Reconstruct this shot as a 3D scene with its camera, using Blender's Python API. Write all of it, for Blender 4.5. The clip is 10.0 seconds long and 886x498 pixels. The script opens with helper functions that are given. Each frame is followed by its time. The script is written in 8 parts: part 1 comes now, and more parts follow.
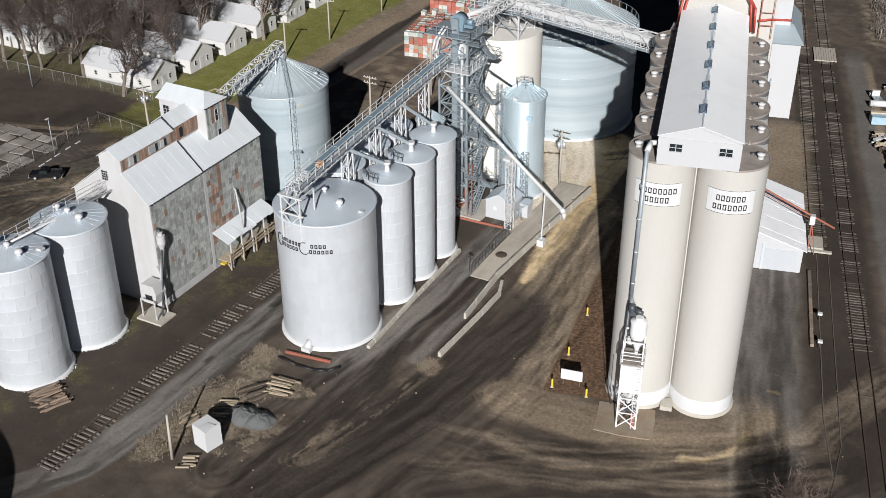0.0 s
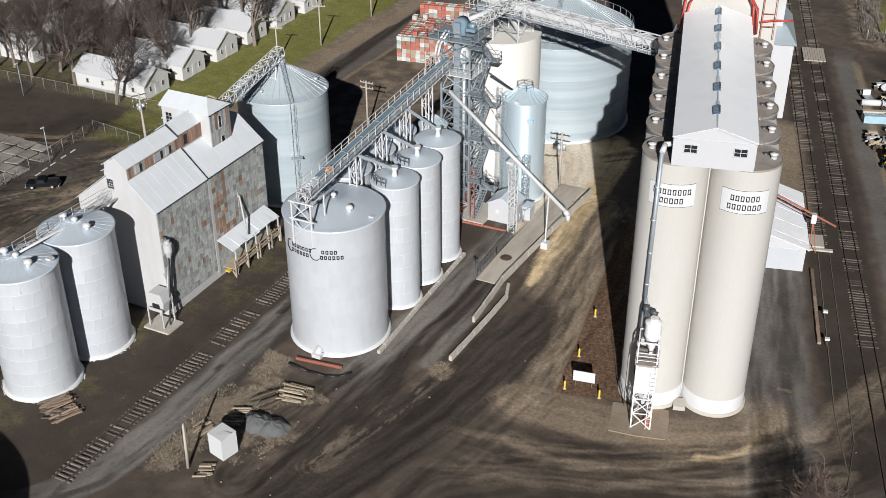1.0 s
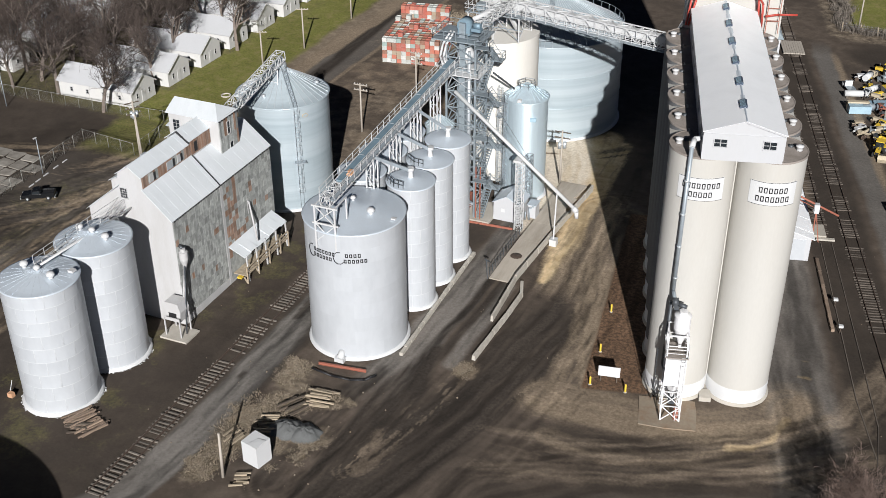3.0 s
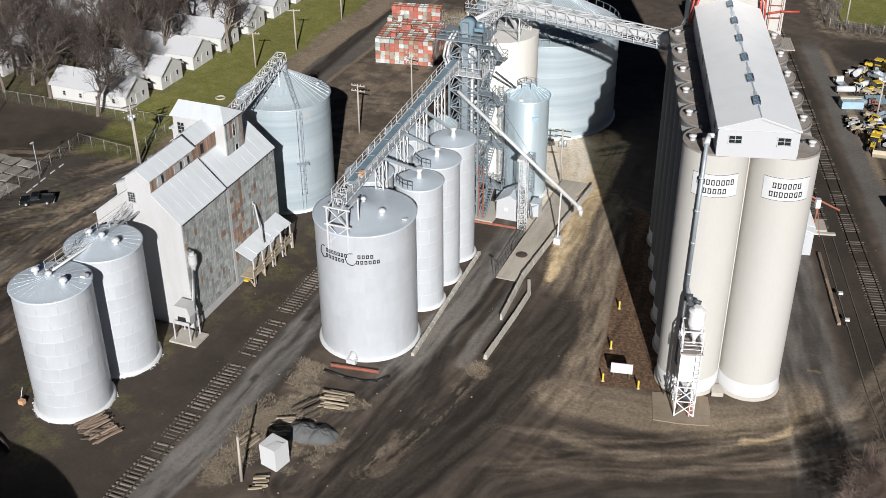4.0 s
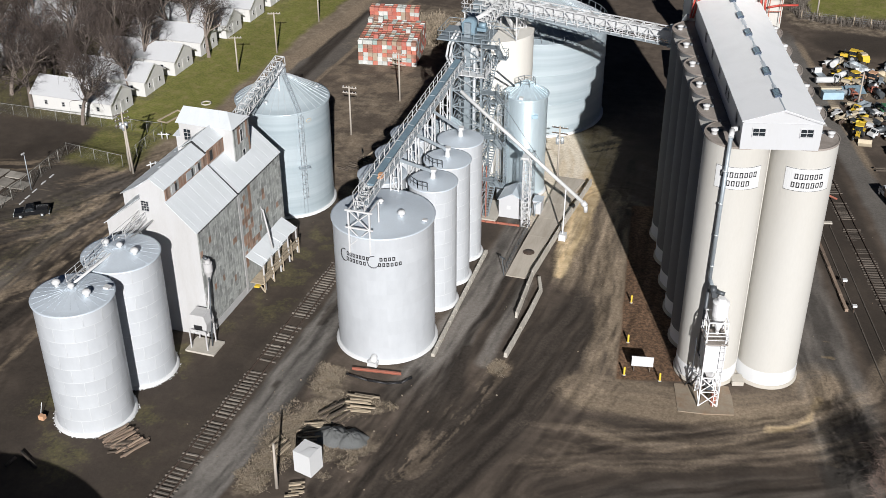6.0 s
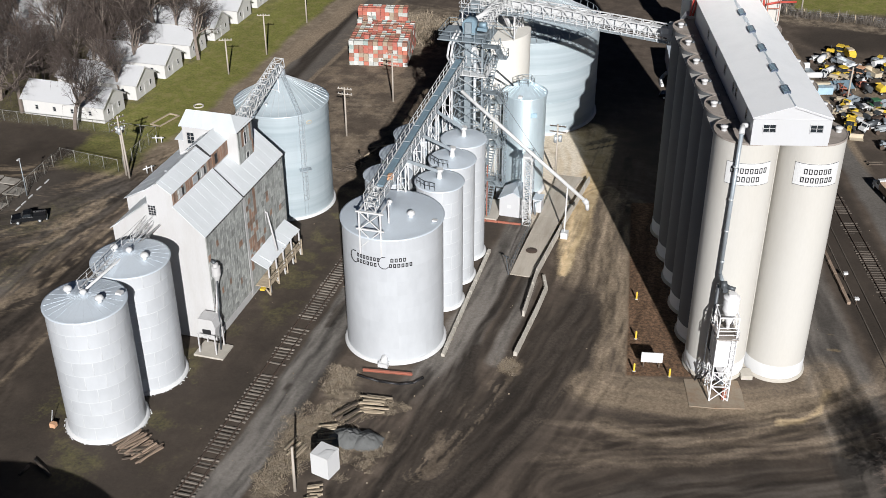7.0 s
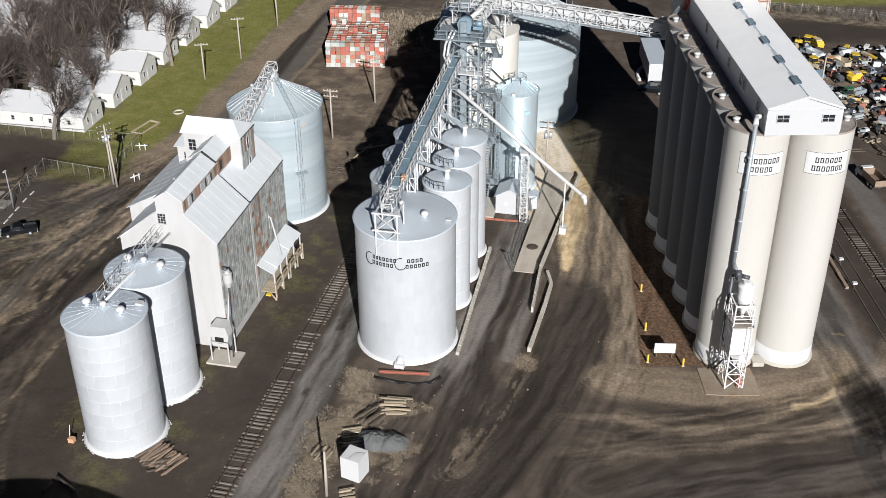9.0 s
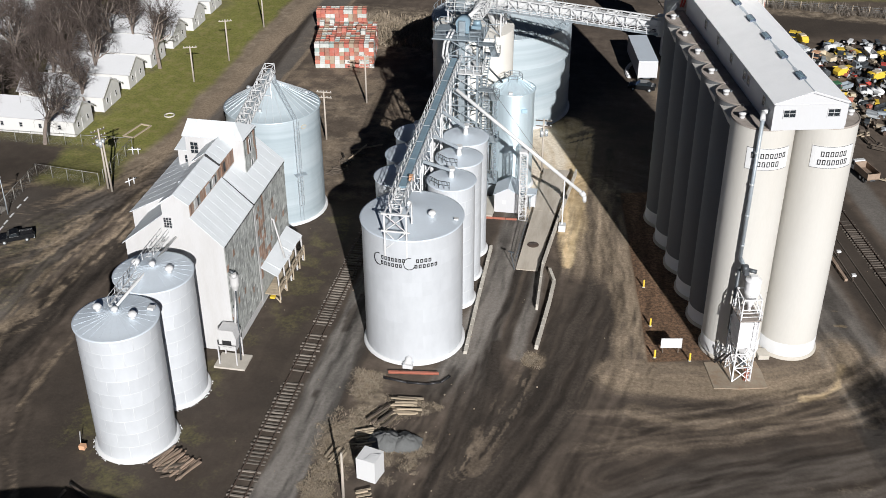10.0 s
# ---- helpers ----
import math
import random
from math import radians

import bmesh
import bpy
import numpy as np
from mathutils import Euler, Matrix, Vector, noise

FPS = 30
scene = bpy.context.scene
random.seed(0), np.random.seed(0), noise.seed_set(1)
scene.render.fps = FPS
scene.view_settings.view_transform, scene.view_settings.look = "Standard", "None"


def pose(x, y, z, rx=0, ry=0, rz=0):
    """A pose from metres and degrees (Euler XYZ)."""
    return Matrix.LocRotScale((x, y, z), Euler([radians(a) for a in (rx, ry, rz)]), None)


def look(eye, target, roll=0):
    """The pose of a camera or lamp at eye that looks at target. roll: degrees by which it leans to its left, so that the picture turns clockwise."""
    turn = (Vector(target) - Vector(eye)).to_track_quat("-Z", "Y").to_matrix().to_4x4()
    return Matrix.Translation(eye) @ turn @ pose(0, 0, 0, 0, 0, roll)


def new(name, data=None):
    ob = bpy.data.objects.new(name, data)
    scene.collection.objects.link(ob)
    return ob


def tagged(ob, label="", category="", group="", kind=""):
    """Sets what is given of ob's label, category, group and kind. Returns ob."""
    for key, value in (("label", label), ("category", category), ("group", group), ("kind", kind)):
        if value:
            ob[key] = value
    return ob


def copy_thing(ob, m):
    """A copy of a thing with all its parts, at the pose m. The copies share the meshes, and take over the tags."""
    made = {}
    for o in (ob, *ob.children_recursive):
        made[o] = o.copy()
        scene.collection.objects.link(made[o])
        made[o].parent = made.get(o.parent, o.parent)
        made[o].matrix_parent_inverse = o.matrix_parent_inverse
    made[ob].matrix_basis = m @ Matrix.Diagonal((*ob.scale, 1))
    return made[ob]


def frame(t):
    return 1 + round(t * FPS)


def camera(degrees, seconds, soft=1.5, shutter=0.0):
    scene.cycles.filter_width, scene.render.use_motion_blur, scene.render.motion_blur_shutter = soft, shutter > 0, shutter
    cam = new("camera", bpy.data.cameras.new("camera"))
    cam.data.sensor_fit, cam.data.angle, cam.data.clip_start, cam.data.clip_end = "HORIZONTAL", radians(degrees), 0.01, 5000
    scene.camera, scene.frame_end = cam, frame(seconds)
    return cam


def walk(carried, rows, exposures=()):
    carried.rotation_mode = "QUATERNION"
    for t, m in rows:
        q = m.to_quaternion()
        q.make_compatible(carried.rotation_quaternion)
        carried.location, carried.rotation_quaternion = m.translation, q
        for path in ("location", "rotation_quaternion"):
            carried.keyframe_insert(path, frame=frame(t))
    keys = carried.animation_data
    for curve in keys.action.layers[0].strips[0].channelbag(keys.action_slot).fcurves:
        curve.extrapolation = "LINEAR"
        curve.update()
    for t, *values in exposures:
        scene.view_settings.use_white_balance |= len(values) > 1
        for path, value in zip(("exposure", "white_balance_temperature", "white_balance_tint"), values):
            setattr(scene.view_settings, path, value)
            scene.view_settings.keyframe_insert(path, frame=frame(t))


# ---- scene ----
cam = camera(42.9, 10.0, soft=0.55)
METRES, EYE, TILT, LEAN, TURN = 41.06, 73.32, 1.247, 0.517, 27.8
ROWS = [
    (0.0, 0.0, 0.0, 0.0, 0.22, -32.18, -0.35),
    (0.5, -0.0485, -0.0008, 0.0004, -0.6, -32.03, -0.36),
    (1.0, -0.0978, -0.0001, 0.0007, -1.41, -31.98, -0.37),
    (1.5, -0.1473, 0.001, 0.0012, -2.21, -31.97, -0.39),
    (2.0, -0.1969, 0.0021, 0.0014, -3.01, -31.96, -0.41),
    (2.5, -0.2465, 0.0044, 0.0023, -3.84, -31.96, -0.41),
    (4.0, -0.397, 0.0147, 0.0029, -6.29, -31.95, -0.45),
    (4.5, -0.4465, 0.0195, 0.0037, -7.09, -31.95, -0.48),
    (5.0, -0.4959, 0.0253, 0.0046, -7.95, -31.96, -0.49),
    (5.5, -0.5456, 0.032, 0.0052, -8.84, -31.96, -0.5),
    (7.0, -0.697, 0.0548, 0.0106, -11.48, -32.0, -0.55),
    (7.5, -0.7468, 0.0642, 0.0114, -12.43, -32.01, -0.56),
    (8.0, -0.7963, 0.0742, 0.012, -13.37, -32.02, -0.59),
    (8.5, -0.8455, 0.0846, 0.0123, -14.31, -32.02, -0.61),
    (9.0, -0.8933, 0.096, 0.0123, -15.23, -32.01, -0.63),
    (9.5, -0.9415, 0.1077, 0.0127, -16.16, -32.01, -0.64),
    (10.0, -0.9894, 0.12, 0.013, -17.06, -32.01, -0.64),
]
walk(cam, [(t, pose(0, 0, EYE, TILT, LEAN, TURN) @ pose(METRES * x, METRES * y, METRES * z, 90 + pitch, roll, yaw)) for t, x, y, z, yaw, pitch, roll in ROWS], [(0.0, 0.25), (2.5, 0.28), (6.0, 0.35), (10.0, 0.43)])

# ---- light ----
world = bpy.data.worlds.new("world")
scene.world = world
world.use_nodes = True
SUN_EL, SHADOW = 24.6, 22.9          # height of the sun; its shadows run this far from +y towards -x
wt = world.node_tree
sky = wt.nodes.new("ShaderNodeTexSky")
sky.sky_type, sky.sun_disc = "NISHITA", False
sky.air_density, sky.dust_density, sky.altitude = 0.09, 0.1, 800
sky.sun_elevation, sky.sun_rotation = radians(SUN_EL), radians(180 - SHADOW)
wt.links.new(sky.outputs[0], wt.nodes["Background"].inputs[0])
wt.nodes["Background"].inputs[1].default_value = 0.05
sun = new("sun", bpy.data.lights.new("sun", "SUN"))
sun.data.energy, sun.data.angle, sun.data.color = 4.9, radians(0.5), (1.0, 0.98, 0.962)
sd = Vector((-math.sin(radians(SHADOW)) * math.cos(radians(SUN_EL)), math.cos(radians(SHADOW)) * math.cos(radians(SUN_EL)), -math.sin(radians(SUN_EL))))
sun.matrix_world = look((20, -60, 90), Vector((20, -60, 90)) + sd)


# ---- materials ----
def material(name, base, rough=0.6, metal=0.0, vary=0.15, grain=8.0, stain=0.25, stain_size=0.35, stain_colour=None, bump=0.15, island=0.0, stretch=(1, 1, 1), spread=0.0, ribbed=0.0):
    """Base colour broken by fine grain and by broad stains; stretch draws the stains out along an axis."""
    m = bpy.data.materials.new(name)
    m.use_nodes = True
    nt = m.node_tree
    N, L = nt.nodes, nt.links
    bsdf = N["Principled BSDF"]
    bsdf.inputs["Roughness"].default_value, bsdf.inputs["Metallic"].default_value = rough, metal
    co = N.new("ShaderNodeNewGeometry")
    mp = N.new("ShaderNodeMapping")
    mp.inputs["Scale"].default_value = stretch
    L.new(co.outputs["Position"], mp.inputs[0])
    fine, broad = N.new("ShaderNodeTexNoise"), N.new("ShaderNodeTexNoise")
    fine.inputs["Scale"].default_value, fine.inputs["Detail"].default_value = grain, 6
    broad.inputs["Scale"].default_value, broad.inputs["Detail"].default_value, broad.inputs["Roughness"].default_value = stain_size, 8, 0.62
    L.new(mp.outputs[0], fine.inputs[0]), L.new(mp.outputs[0], broad.inputs[0])
    light = N.new("ShaderNodeMapRange")
    light.inputs[3].default_value, light.inputs[4].default_value = 1 - vary, 1 + vary
    L.new(fine.outputs[0], light.inputs[0])
    ramp = N.new("ShaderNodeValToRGB")
    ramp.color_ramp.elements[0].position, ramp.color_ramp.elements[1].position = 0.42, 0.68
    L.new(broad.outputs[0], ramp.inputs[0])
    amount = N.new("ShaderNodeMath")
    amount.operation = "MULTIPLY"
    amount.inputs[1].default_value = stain
    L.new(ramp.outputs[0], amount.inputs[0])
    mix = N.new("ShaderNodeMix")
    mix.data_type = "RGBA"
    mix.inputs[6].default_value = (*base, 1)
    mix.inputs[7].default_value = (*(stain_colour or [c * 0.55 for c in base]), 1)
    L.new(amount.outputs[0], mix.inputs[0])
    mul = N.new("ShaderNodeVectorMath")
    mul.operation = "SCALE"
    L.new(mix.outputs[2], mul.inputs[0]), L.new(light.outputs[0], mul.inputs[3])
    out = mul.outputs[0]
    if island or spread:
        rnd = N.new("ShaderNodeNewGeometry") if island else N.new("ShaderNodeObjectInfo")
        r = N.new("ShaderNodeMapRange")
        k = island or spread
        r.inputs[3].default_value, r.inputs[4].default_value = 1 - k, 1 + k
        L.new(rnd.outputs["Random Per Island" if island else "Random"], r.inputs[0])
        mul2 = N.new("ShaderNodeVectorMath")
        mul2.operation = "SCALE"
        L.new(out, mul2.inputs[0]), L.new(r.outputs[0], mul2.inputs[3])
        out = mul2.outputs[0]
    L.new(out, bsdf.inputs["Base Color"])
    if bump:
        b = N.new("ShaderNodeBump")
        b.inputs["Strength"].default_value, b.inputs["Distance"].default_value = bump, 0.05
        L.new(fine.outputs[0], b.inputs["Height"]), L.new(b.outputs[0], bsdf.inputs["Normal"])
        if ribbed:                          # rolled corrugation round the sheet
            wave = N.new("ShaderNodeTexWave")
            wave.bands_direction = "Z"
            wave.inputs["Scale"].default_value = 4.6
            L.new(co.outputs["Position"], wave.inputs[0])
            c = N.new("ShaderNodeBump")
            c.inputs["Strength"].default_value, c.inputs["Distance"].default_value = 1.0, ribbed
            L.new(wave.outputs["Fac"], c.inputs["Height"]), L.new(b.outputs[0], c.inputs["Normal"]), L.new(c.outputs[0], bsdf.inputs["Normal"])
    return m


white_paint = material("white_paint", (0.5, 0.51, 0.53), 0.42, 0.0, 0.03, 7, 0.28, 0.5, (0.47, 0.47, 0.46), 0.03, stretch=(1, 1, 0.3))
sheet_white = material("sheet_white", (0.515, 0.54, 0.57), 0.4, 0.1, 0.05, 1.6, 0.35, 0.7, (0.43, 0.455, 0.485), 0.25, stretch=(1, 1, 0.5), spread=0.03, ribbed=0.003)
old_white = material("old_white", (0.485, 0.485, 0.49), 0.7, 0.0, 0.06, 9, 0.45, 0.7, (0.4, 0.39, 0.375), 0.08, stretch=(1, 1, 0.2))
roof_white = material("roof_white", (0.62, 0.69, 0.76), 0.42, 0.25, 0.04, 5, 0.3, 0.45, (0.55, 0.59, 0.63), 0.04, spread=0.03)
roof_tin = material("roof_tin", (0.66, 0.695, 0.725), 0.5, 0.0, 0.04, 6, 0.45, 0.4, (0.58, 0.625, 0.64), 0.05, spread=0.02)
roof_bright = material("roof_bright", (0.93, 0.95, 0.97), 0.4, 0.0, 0.03, 5, 0.35, 0.4, (0.8, 0.82, 0.84), 0.03, spread=0.02)
galvanised = material("galvanised", (0.46, 0.53, 0.57), 0.38, 0.2, 0.05, 5, 0.75, 0.5, (0.32, 0.395, 0.44), 0.04, stretch=(0.025, 0.025, 1.5), spread=0.015, ribbed=0.004)
galv_new = material("galv_new", (0.68, 0.81, 0.88), 0.29, 0.5, 0.05, 5, 0.4, 0.6, (0.5, 0.6, 0.68), 0.03, stretch=(1.4, 1.4, 0.05), spread=0.01, ribbed=0.009)
seam_white = material("seam_white", (0.56, 0.585, 0.61), 0.5, 0.0, 0.04, 6, 0.3, 1.0, (0.7, 0.7, 0.7), 0.05)
galv_rib = material("galv_rib", (0.62, 0.66, 0.69), 0.4, 0.5, 0.05, 5, 0.2, 0.6, None, 0.03)
steel_white = material("steel_white", (0.62, 0.63, 0.64), 0.45, 0.1, 0.05, 8, 0.3, 1.5, (0.5, 0.48, 0.45), 0.05)
steel_grey = material("steel_grey", (0.36, 0.41, 0.45), 0.45, 0.35, 0.08, 8, 0.3, 1.2, (0.2, 0.22, 0.23), 0.05)
steel_dark = material("steel_dark", (0.09, 0.1, 0.11), 0.5, 0.4, 0.1, 8, 0.3, 1.2, None, 0.05)
belt_blue = material("belt_blue", (0.22, 0.32, 0.39), 0.5, 0.3, 0.1, 6, 0.4, 0.8, (0.13, 0.17, 0.2), 0.05)
concrete = material("concrete", (0.5, 0.49, 0.462), 0.8, 0.0, 0.04, 6, 0.5, 0.2, (0.455, 0.435, 0.395), 0.06, stretch=(1, 1, 0.25))
# dull bare concrete, darkened and blued further so its colour carries the side's shade
raw_concrete_shaded = material("raw_concrete_shaded", (0.125, 0.13, 0.137), 0.88, 0.0, 0.08, 5, 0.55, 0.3, (0.12, 0.12, 0.12), 0.1, stretch=(1, 1, 0.12))
concrete_cap = material("concrete_cap", (0.3, 0.265, 0.24), 0.9, 0.0, 0.15, 4, 0.6, 0.6, (0.17, 0.145, 0.12), 0.15)
concrete_worn = material("concrete_worn", (0.27, 0.225, 0.17), 0.9, 0.0, 0.15, 4, 0.7, 0.6, (0.22, 0.135, 0.08), 0.2)
concrete_ramp = material("concrete_ramp", (0.45, 0.405, 0.345), 0.85, 0.0, 0.1, 4, 0.65, 0.3, (0.22, 0.18, 0.135), 0.2, stretch=(1.5, 0.3, 1))
pole_wood = material("pole_wood", (0.42, 0.38, 0.33), 0.85, 0.0, 0.12, 5, 0.4, 1.2, (0.28, 0.24, 0.2), 0.2, stretch=(3, 3, 0.3))
concrete_pale = material("concrete_pale", (0.47, 0.44, 0.39), 0.85, 0.0, 0.1, 4, 0.45, 0.35, (0.3, 0.27, 0.22), 0.2)
base_white = material("base_white", (0.6, 0.61, 0.62), 0.6, 0.0, 0.03, 5, 0.15, 0.4, (0.7, 0.69, 0.66), 0.05)
wood_grey = material("wood_grey", (0.285, 0.297, 0.285), 0.85, 0.0, 0.35, 7, 0.7, 1.5, (0.47, 0.485, 0.475), 0.4, stretch=(2, 2, 1.1), spread=0.3)
wood_rust = material("wood_rust", (0.26, 0.15, 0.1), 0.85, 0.0, 0.25, 8, 0.65, 1.2, (0.38, 0.35, 0.31), 0.3, stretch=(3, 3, 0.4), spread=0.3)
log_brown = material("log_brown", (0.27, 0.2, 0.15), 0.85, 0.0, 0.15, 5, 0.5, 1.5, (0.14, 0.1, 0.075), 0.3, spread=0.35)
wood_pale = material("wood_pale", (0.36, 0.3, 0.22), 0.85, 0.0, 0.15, 5, 0.4, 1.5, (0.24, 0.19, 0.14), 0.3, spread=0.2)
wood_dark = material("wood_dark", (0.09, 0.07, 0.055), 0.9, 0.0, 0.2, 5, 0.4, 1.5, (0.2, 0.17, 0.13), 0.3, spread=0.25)
tie_dark = material("tie_dark", (0.11, 0.092, 0.077), 0.9, 0.0, 0.15, 5, 0.8, 1.6, (0.1, 0.085, 0.072), 0.3, spread=0.35)
tie_wood = material("tie_wood", (0.165, 0.145, 0.125), 0.9, 0.0, 0.15, 5, 0.7, 1.6, (0.1, 0.085, 0.07), 0.3, spread=0.35)
rail_steel = material("rail_steel", (0.1, 0.074, 0.06), 0.6, 0.3, 0.1, 8, 0.3, 1.0, (0.12, 0.07, 0.045), 0.1)
glass_dark = material("glass_dark", (0.02, 0.025, 0.03), 0.12, 0.0, 0.1, 4, 0.2, 0.8, None, 0.0)
black_paint = material("black_paint", (0.018, 0.018, 0.02), 0.5, 0.0, 0.1, 8, 0.2, 1.0, None, 0.03)
black_gloss = material("black_gloss", (0.012, 0.013, 0.015), 0.25, 0.2, 0.05, 8, 0.1, 1.0, None, 0.0)
rubber = material("rubber", (0.02, 0.02, 0.02), 0.85, 0.0, 0.1, 8, 0.2, 1.0, (0.06, 0.05, 0.04), 0.1)
yellow = material("yellow", (0.68, 0.47, 0.05), 0.5, 0.0, 0.05, 6, 0.3, 1.0, (0.45, 0.3, 0.06), 0.05)
red = material("red", (0.45, 0.06, 0.045), 0.5, 0.0, 0.08, 6, 0.3, 1.0, (0.28, 0.1, 0.07), 0.05)
rust_red = material("rust_red", (0.35, 0.12, 0.08), 0.7, 0.1, 0.12, 6, 0.4, 1.0, (0.2, 0.1, 0.07), 0.1)
tan_paint = material("tan_paint", (0.5, 0.43, 0.32), 0.6, 0.0, 0.08, 6, 0.3, 1.0, (0.33, 0.28, 0.2), 0.08)
green_paint = material("green_paint", (0.05, 0.16, 0.08), 0.5, 0.0, 0.08, 6, 0.3, 1.0, None, 0.05)
orange = material("orange", (0.62, 0.36, 0.22), 0.5, 0.0, 0.08, 6, 0.3, 1.0, None, 0.05)
blue_pale = material("blue_pale", (0.35, 0.5, 0.6), 0.5, 0.0, 0.08, 6, 0.3, 1.0, None, 0.05)
bark = material("bark", (0.2, 0.165, 0.142), 0.9, 0.0, 0.2, 6, 0.4, 1.2, (0.07, 0.055, 0.048), 0.3, spread=0.2)
twig = material("twig", (0.072, 0.055, 0.047), 0.9, 0.0, 0.15, 5, 0.3, 1.2, (0.08, 0.06, 0.055), 0.0, spread=0.25)
twig_red = material("twig_red", (0.16, 0.112, 0.092), 0.9, 0.0, 0.15, 5, 0.3, 1.2, (0.22, 0.18, 0.155), 0.0)
straw = material("straw", (0.29, 0.24, 0.18), 0.9, 0.0, 0.2, 5, 0.5, 1.0, (0.2, 0.15, 0.09), 0.2, island=0.35)
gravel_grey = material("gravel_grey", (0.13, 0.135, 0.135), 0.95, 0.0, 0.25, 12, 0.3, 0.9, (0.08, 0.08, 0.08), 0.5)


cottage_white = material("cottage_white", (0.55, 0.55, 0.545), 0.7, 0.0, 0.05, 6, 0.35, 0.9, (0.62, 0.6, 0.56), 0.05, stretch=(1, 1, 0.4))
cottage_roof = material("cottage_roof", (0.5, 0.51, 0.53), 0.6, 0.0, 0.06, 5, 0.4, 0.5, (0.47, 0.48, 0.49), 0.05)
slab_grey = material("slab_grey", (0.3, 0.28, 0.25), 0.9, 0.0, 0.15, 4, 0.8, 0.35, (0.1, 0.085, 0.07), 0.2, spread=0.2)
tower_steel = material("tower_steel", (0.3, 0.35, 0.385), 0.45, 0.3, 0.1, 8, 0.4, 1.2, (0.15, 0.175, 0.19), 0.05)
cream_paint = material("cream_paint", (0.68, 0.66, 0.615), 0.8, 0.0, 0.04, 6, 0.45, 0.2, (0.6, 0.575, 0.525), 0.06, stretch=(1, 1, 0.25))
filter_white = material("filter_white", (0.76, 0.765, 0.78), 0.45, 0.0, 0.04, 7, 0.35, 0.9, (0.62, 0.6, 0.57), 0.04)
fence_grey = material("fence_grey", (0.27, 0.27, 0.25), 0.6, 0.3, 0.1, 6, 0.3, 1.0, (0.18, 0.16, 0.14), 0.05)
vent_blue = material("vent_blue", (0.06, 0.085, 0.125), 0.4, 0.3, 0.1, 8, 0.3, 1.2, None, 0.05)


# ---- building blocks ----
class Shape:
    """A bmesh with the few solids that the place is built of."""

    def __init__(self):
        self.bm = bmesh.new()

    def box(self, a, b, m=None):
        v = [Vector((x, y, z)) for z in (a[2], b[2]) for y in (a[1], b[1]) for x in (a[0], b[0])]
        if m is not None:
            v = [m @ p for p in v]
        v = [self.bm.verts.new(p) for p in v]
        for f in ((0, 2, 3, 1), (4, 5, 7, 6), (0, 1, 5, 4), (2, 6, 7, 3), (0, 4, 6, 2), (1, 3, 7, 5)):
            self.bm.faces.new([v[i] for i in f])
        return self

    def beam(self, p, q, w=0.1, h=None):
        p, q = Vector(p), Vector(q)
        d = q - p
        if d.length < 1e-4:
            return self
        m = Matrix.Translation(p) @ d.to_track_quat("Z", "Y").to_matrix().to_4x4()
        h = h or w
        return self.box((-w / 2, -h / 2, 0), (w / 2, h / 2, d.length), m)

    def tube(self, p, q, r, n=12, r2=None, caps=True):
        p, q = Vector(p), Vector(q)
        m = (q - p).to_track_quat("Z", "Y").to_matrix()
        r2 = r if r2 is None else r2
        rings = []
        for c, k in ((p, r), (q, r2)):
            rings.append([self.bm.verts.new(c + m @ Vector((k * math.cos(2 * math.pi * i / n), k * math.sin(2 * math.pi * i / n), 0))) for i in range(n)])
        for i in range(n):
            self.bm.faces.new([rings[0][i], rings[0][(i + 1) % n], rings[1][(i + 1) % n], rings[1][i]]).smooth = True
        if caps:
            self.bm.faces.new(rings[0][::-1]), self.bm.faces.new(rings[1])
        return self

    def lathe(self, profile, n=64, centre=(0, 0), smooth=True, close=True, start=0.0, end=2 * math.pi):
        """profile: (radius, height) from the bottom up."""
        full = end - start > 6.28
        count = n if full else n + 1
        rings = []
        for r, z in profile:
            if r < 1e-5:
                rings.append([self.bm.verts.new((centre[0], centre[1], z))])
            else:
                rings.append([self.bm.verts.new((centre[0] + r * math.cos(start + (end - start) * i / n), centre[1] + r * math.sin(start + (end - start) * i / n), z)) for i in range(count)])
        for lo, hi in zip(rings, rings[1:]):
            for i in range(n):
                j = (i + 1) % count
                f = [lo[i % len(lo)], lo[j % len(lo)], hi[j % len(hi)], hi[i % len(hi)]]
                f = list(dict.fromkeys(f))
                if len(f) > 2:
                    self.bm.faces.new(f).smooth = smooth
        return self

    def prism(self, outline, a, b, axis="y", m=None):
        """An outline in the other two axes, drawn out from a to b."""
        def at(u, v, w):
            p = Vector({"x": (w, u, v), "y": (u, w, v), "z": (u, v, w)}[axis])
            return m @ p if m is not None else p
        lo = [self.bm.verts.new(at(u, v, a)) for u, v in outline]
        hi = [self.bm.verts.new(at(u, v, b)) for u, v in outline]
        n = len(outline)
        self.bm.faces.new(lo[::-1]), self.bm.faces.new(hi)
        for i in range(n):
            self.bm.faces.new([lo[i], lo[(i + 1) % n], hi[(i + 1) % n], hi[i]])
        return self

    def slab(self, corners, thick):
        """A flat piece through corners given in turn, thick downwards along its normal."""
        c = [Vector(p) for p in corners]
        nrm = (c[1] - c[0]).cross(c[2] - c[0]).normalized() * thick
        top = [self.bm.verts.new(p) for p in c]
        low = [self.bm.verts.new(p - nrm) for p in c]
        n = len(c)
        self.bm.faces.new(top), self.bm.faces.new(low[::-1])
        for i in range(n):
            self.bm.faces.new([top[i], low[i], low[(i + 1) % n], top[(i + 1) % n]])
        return self

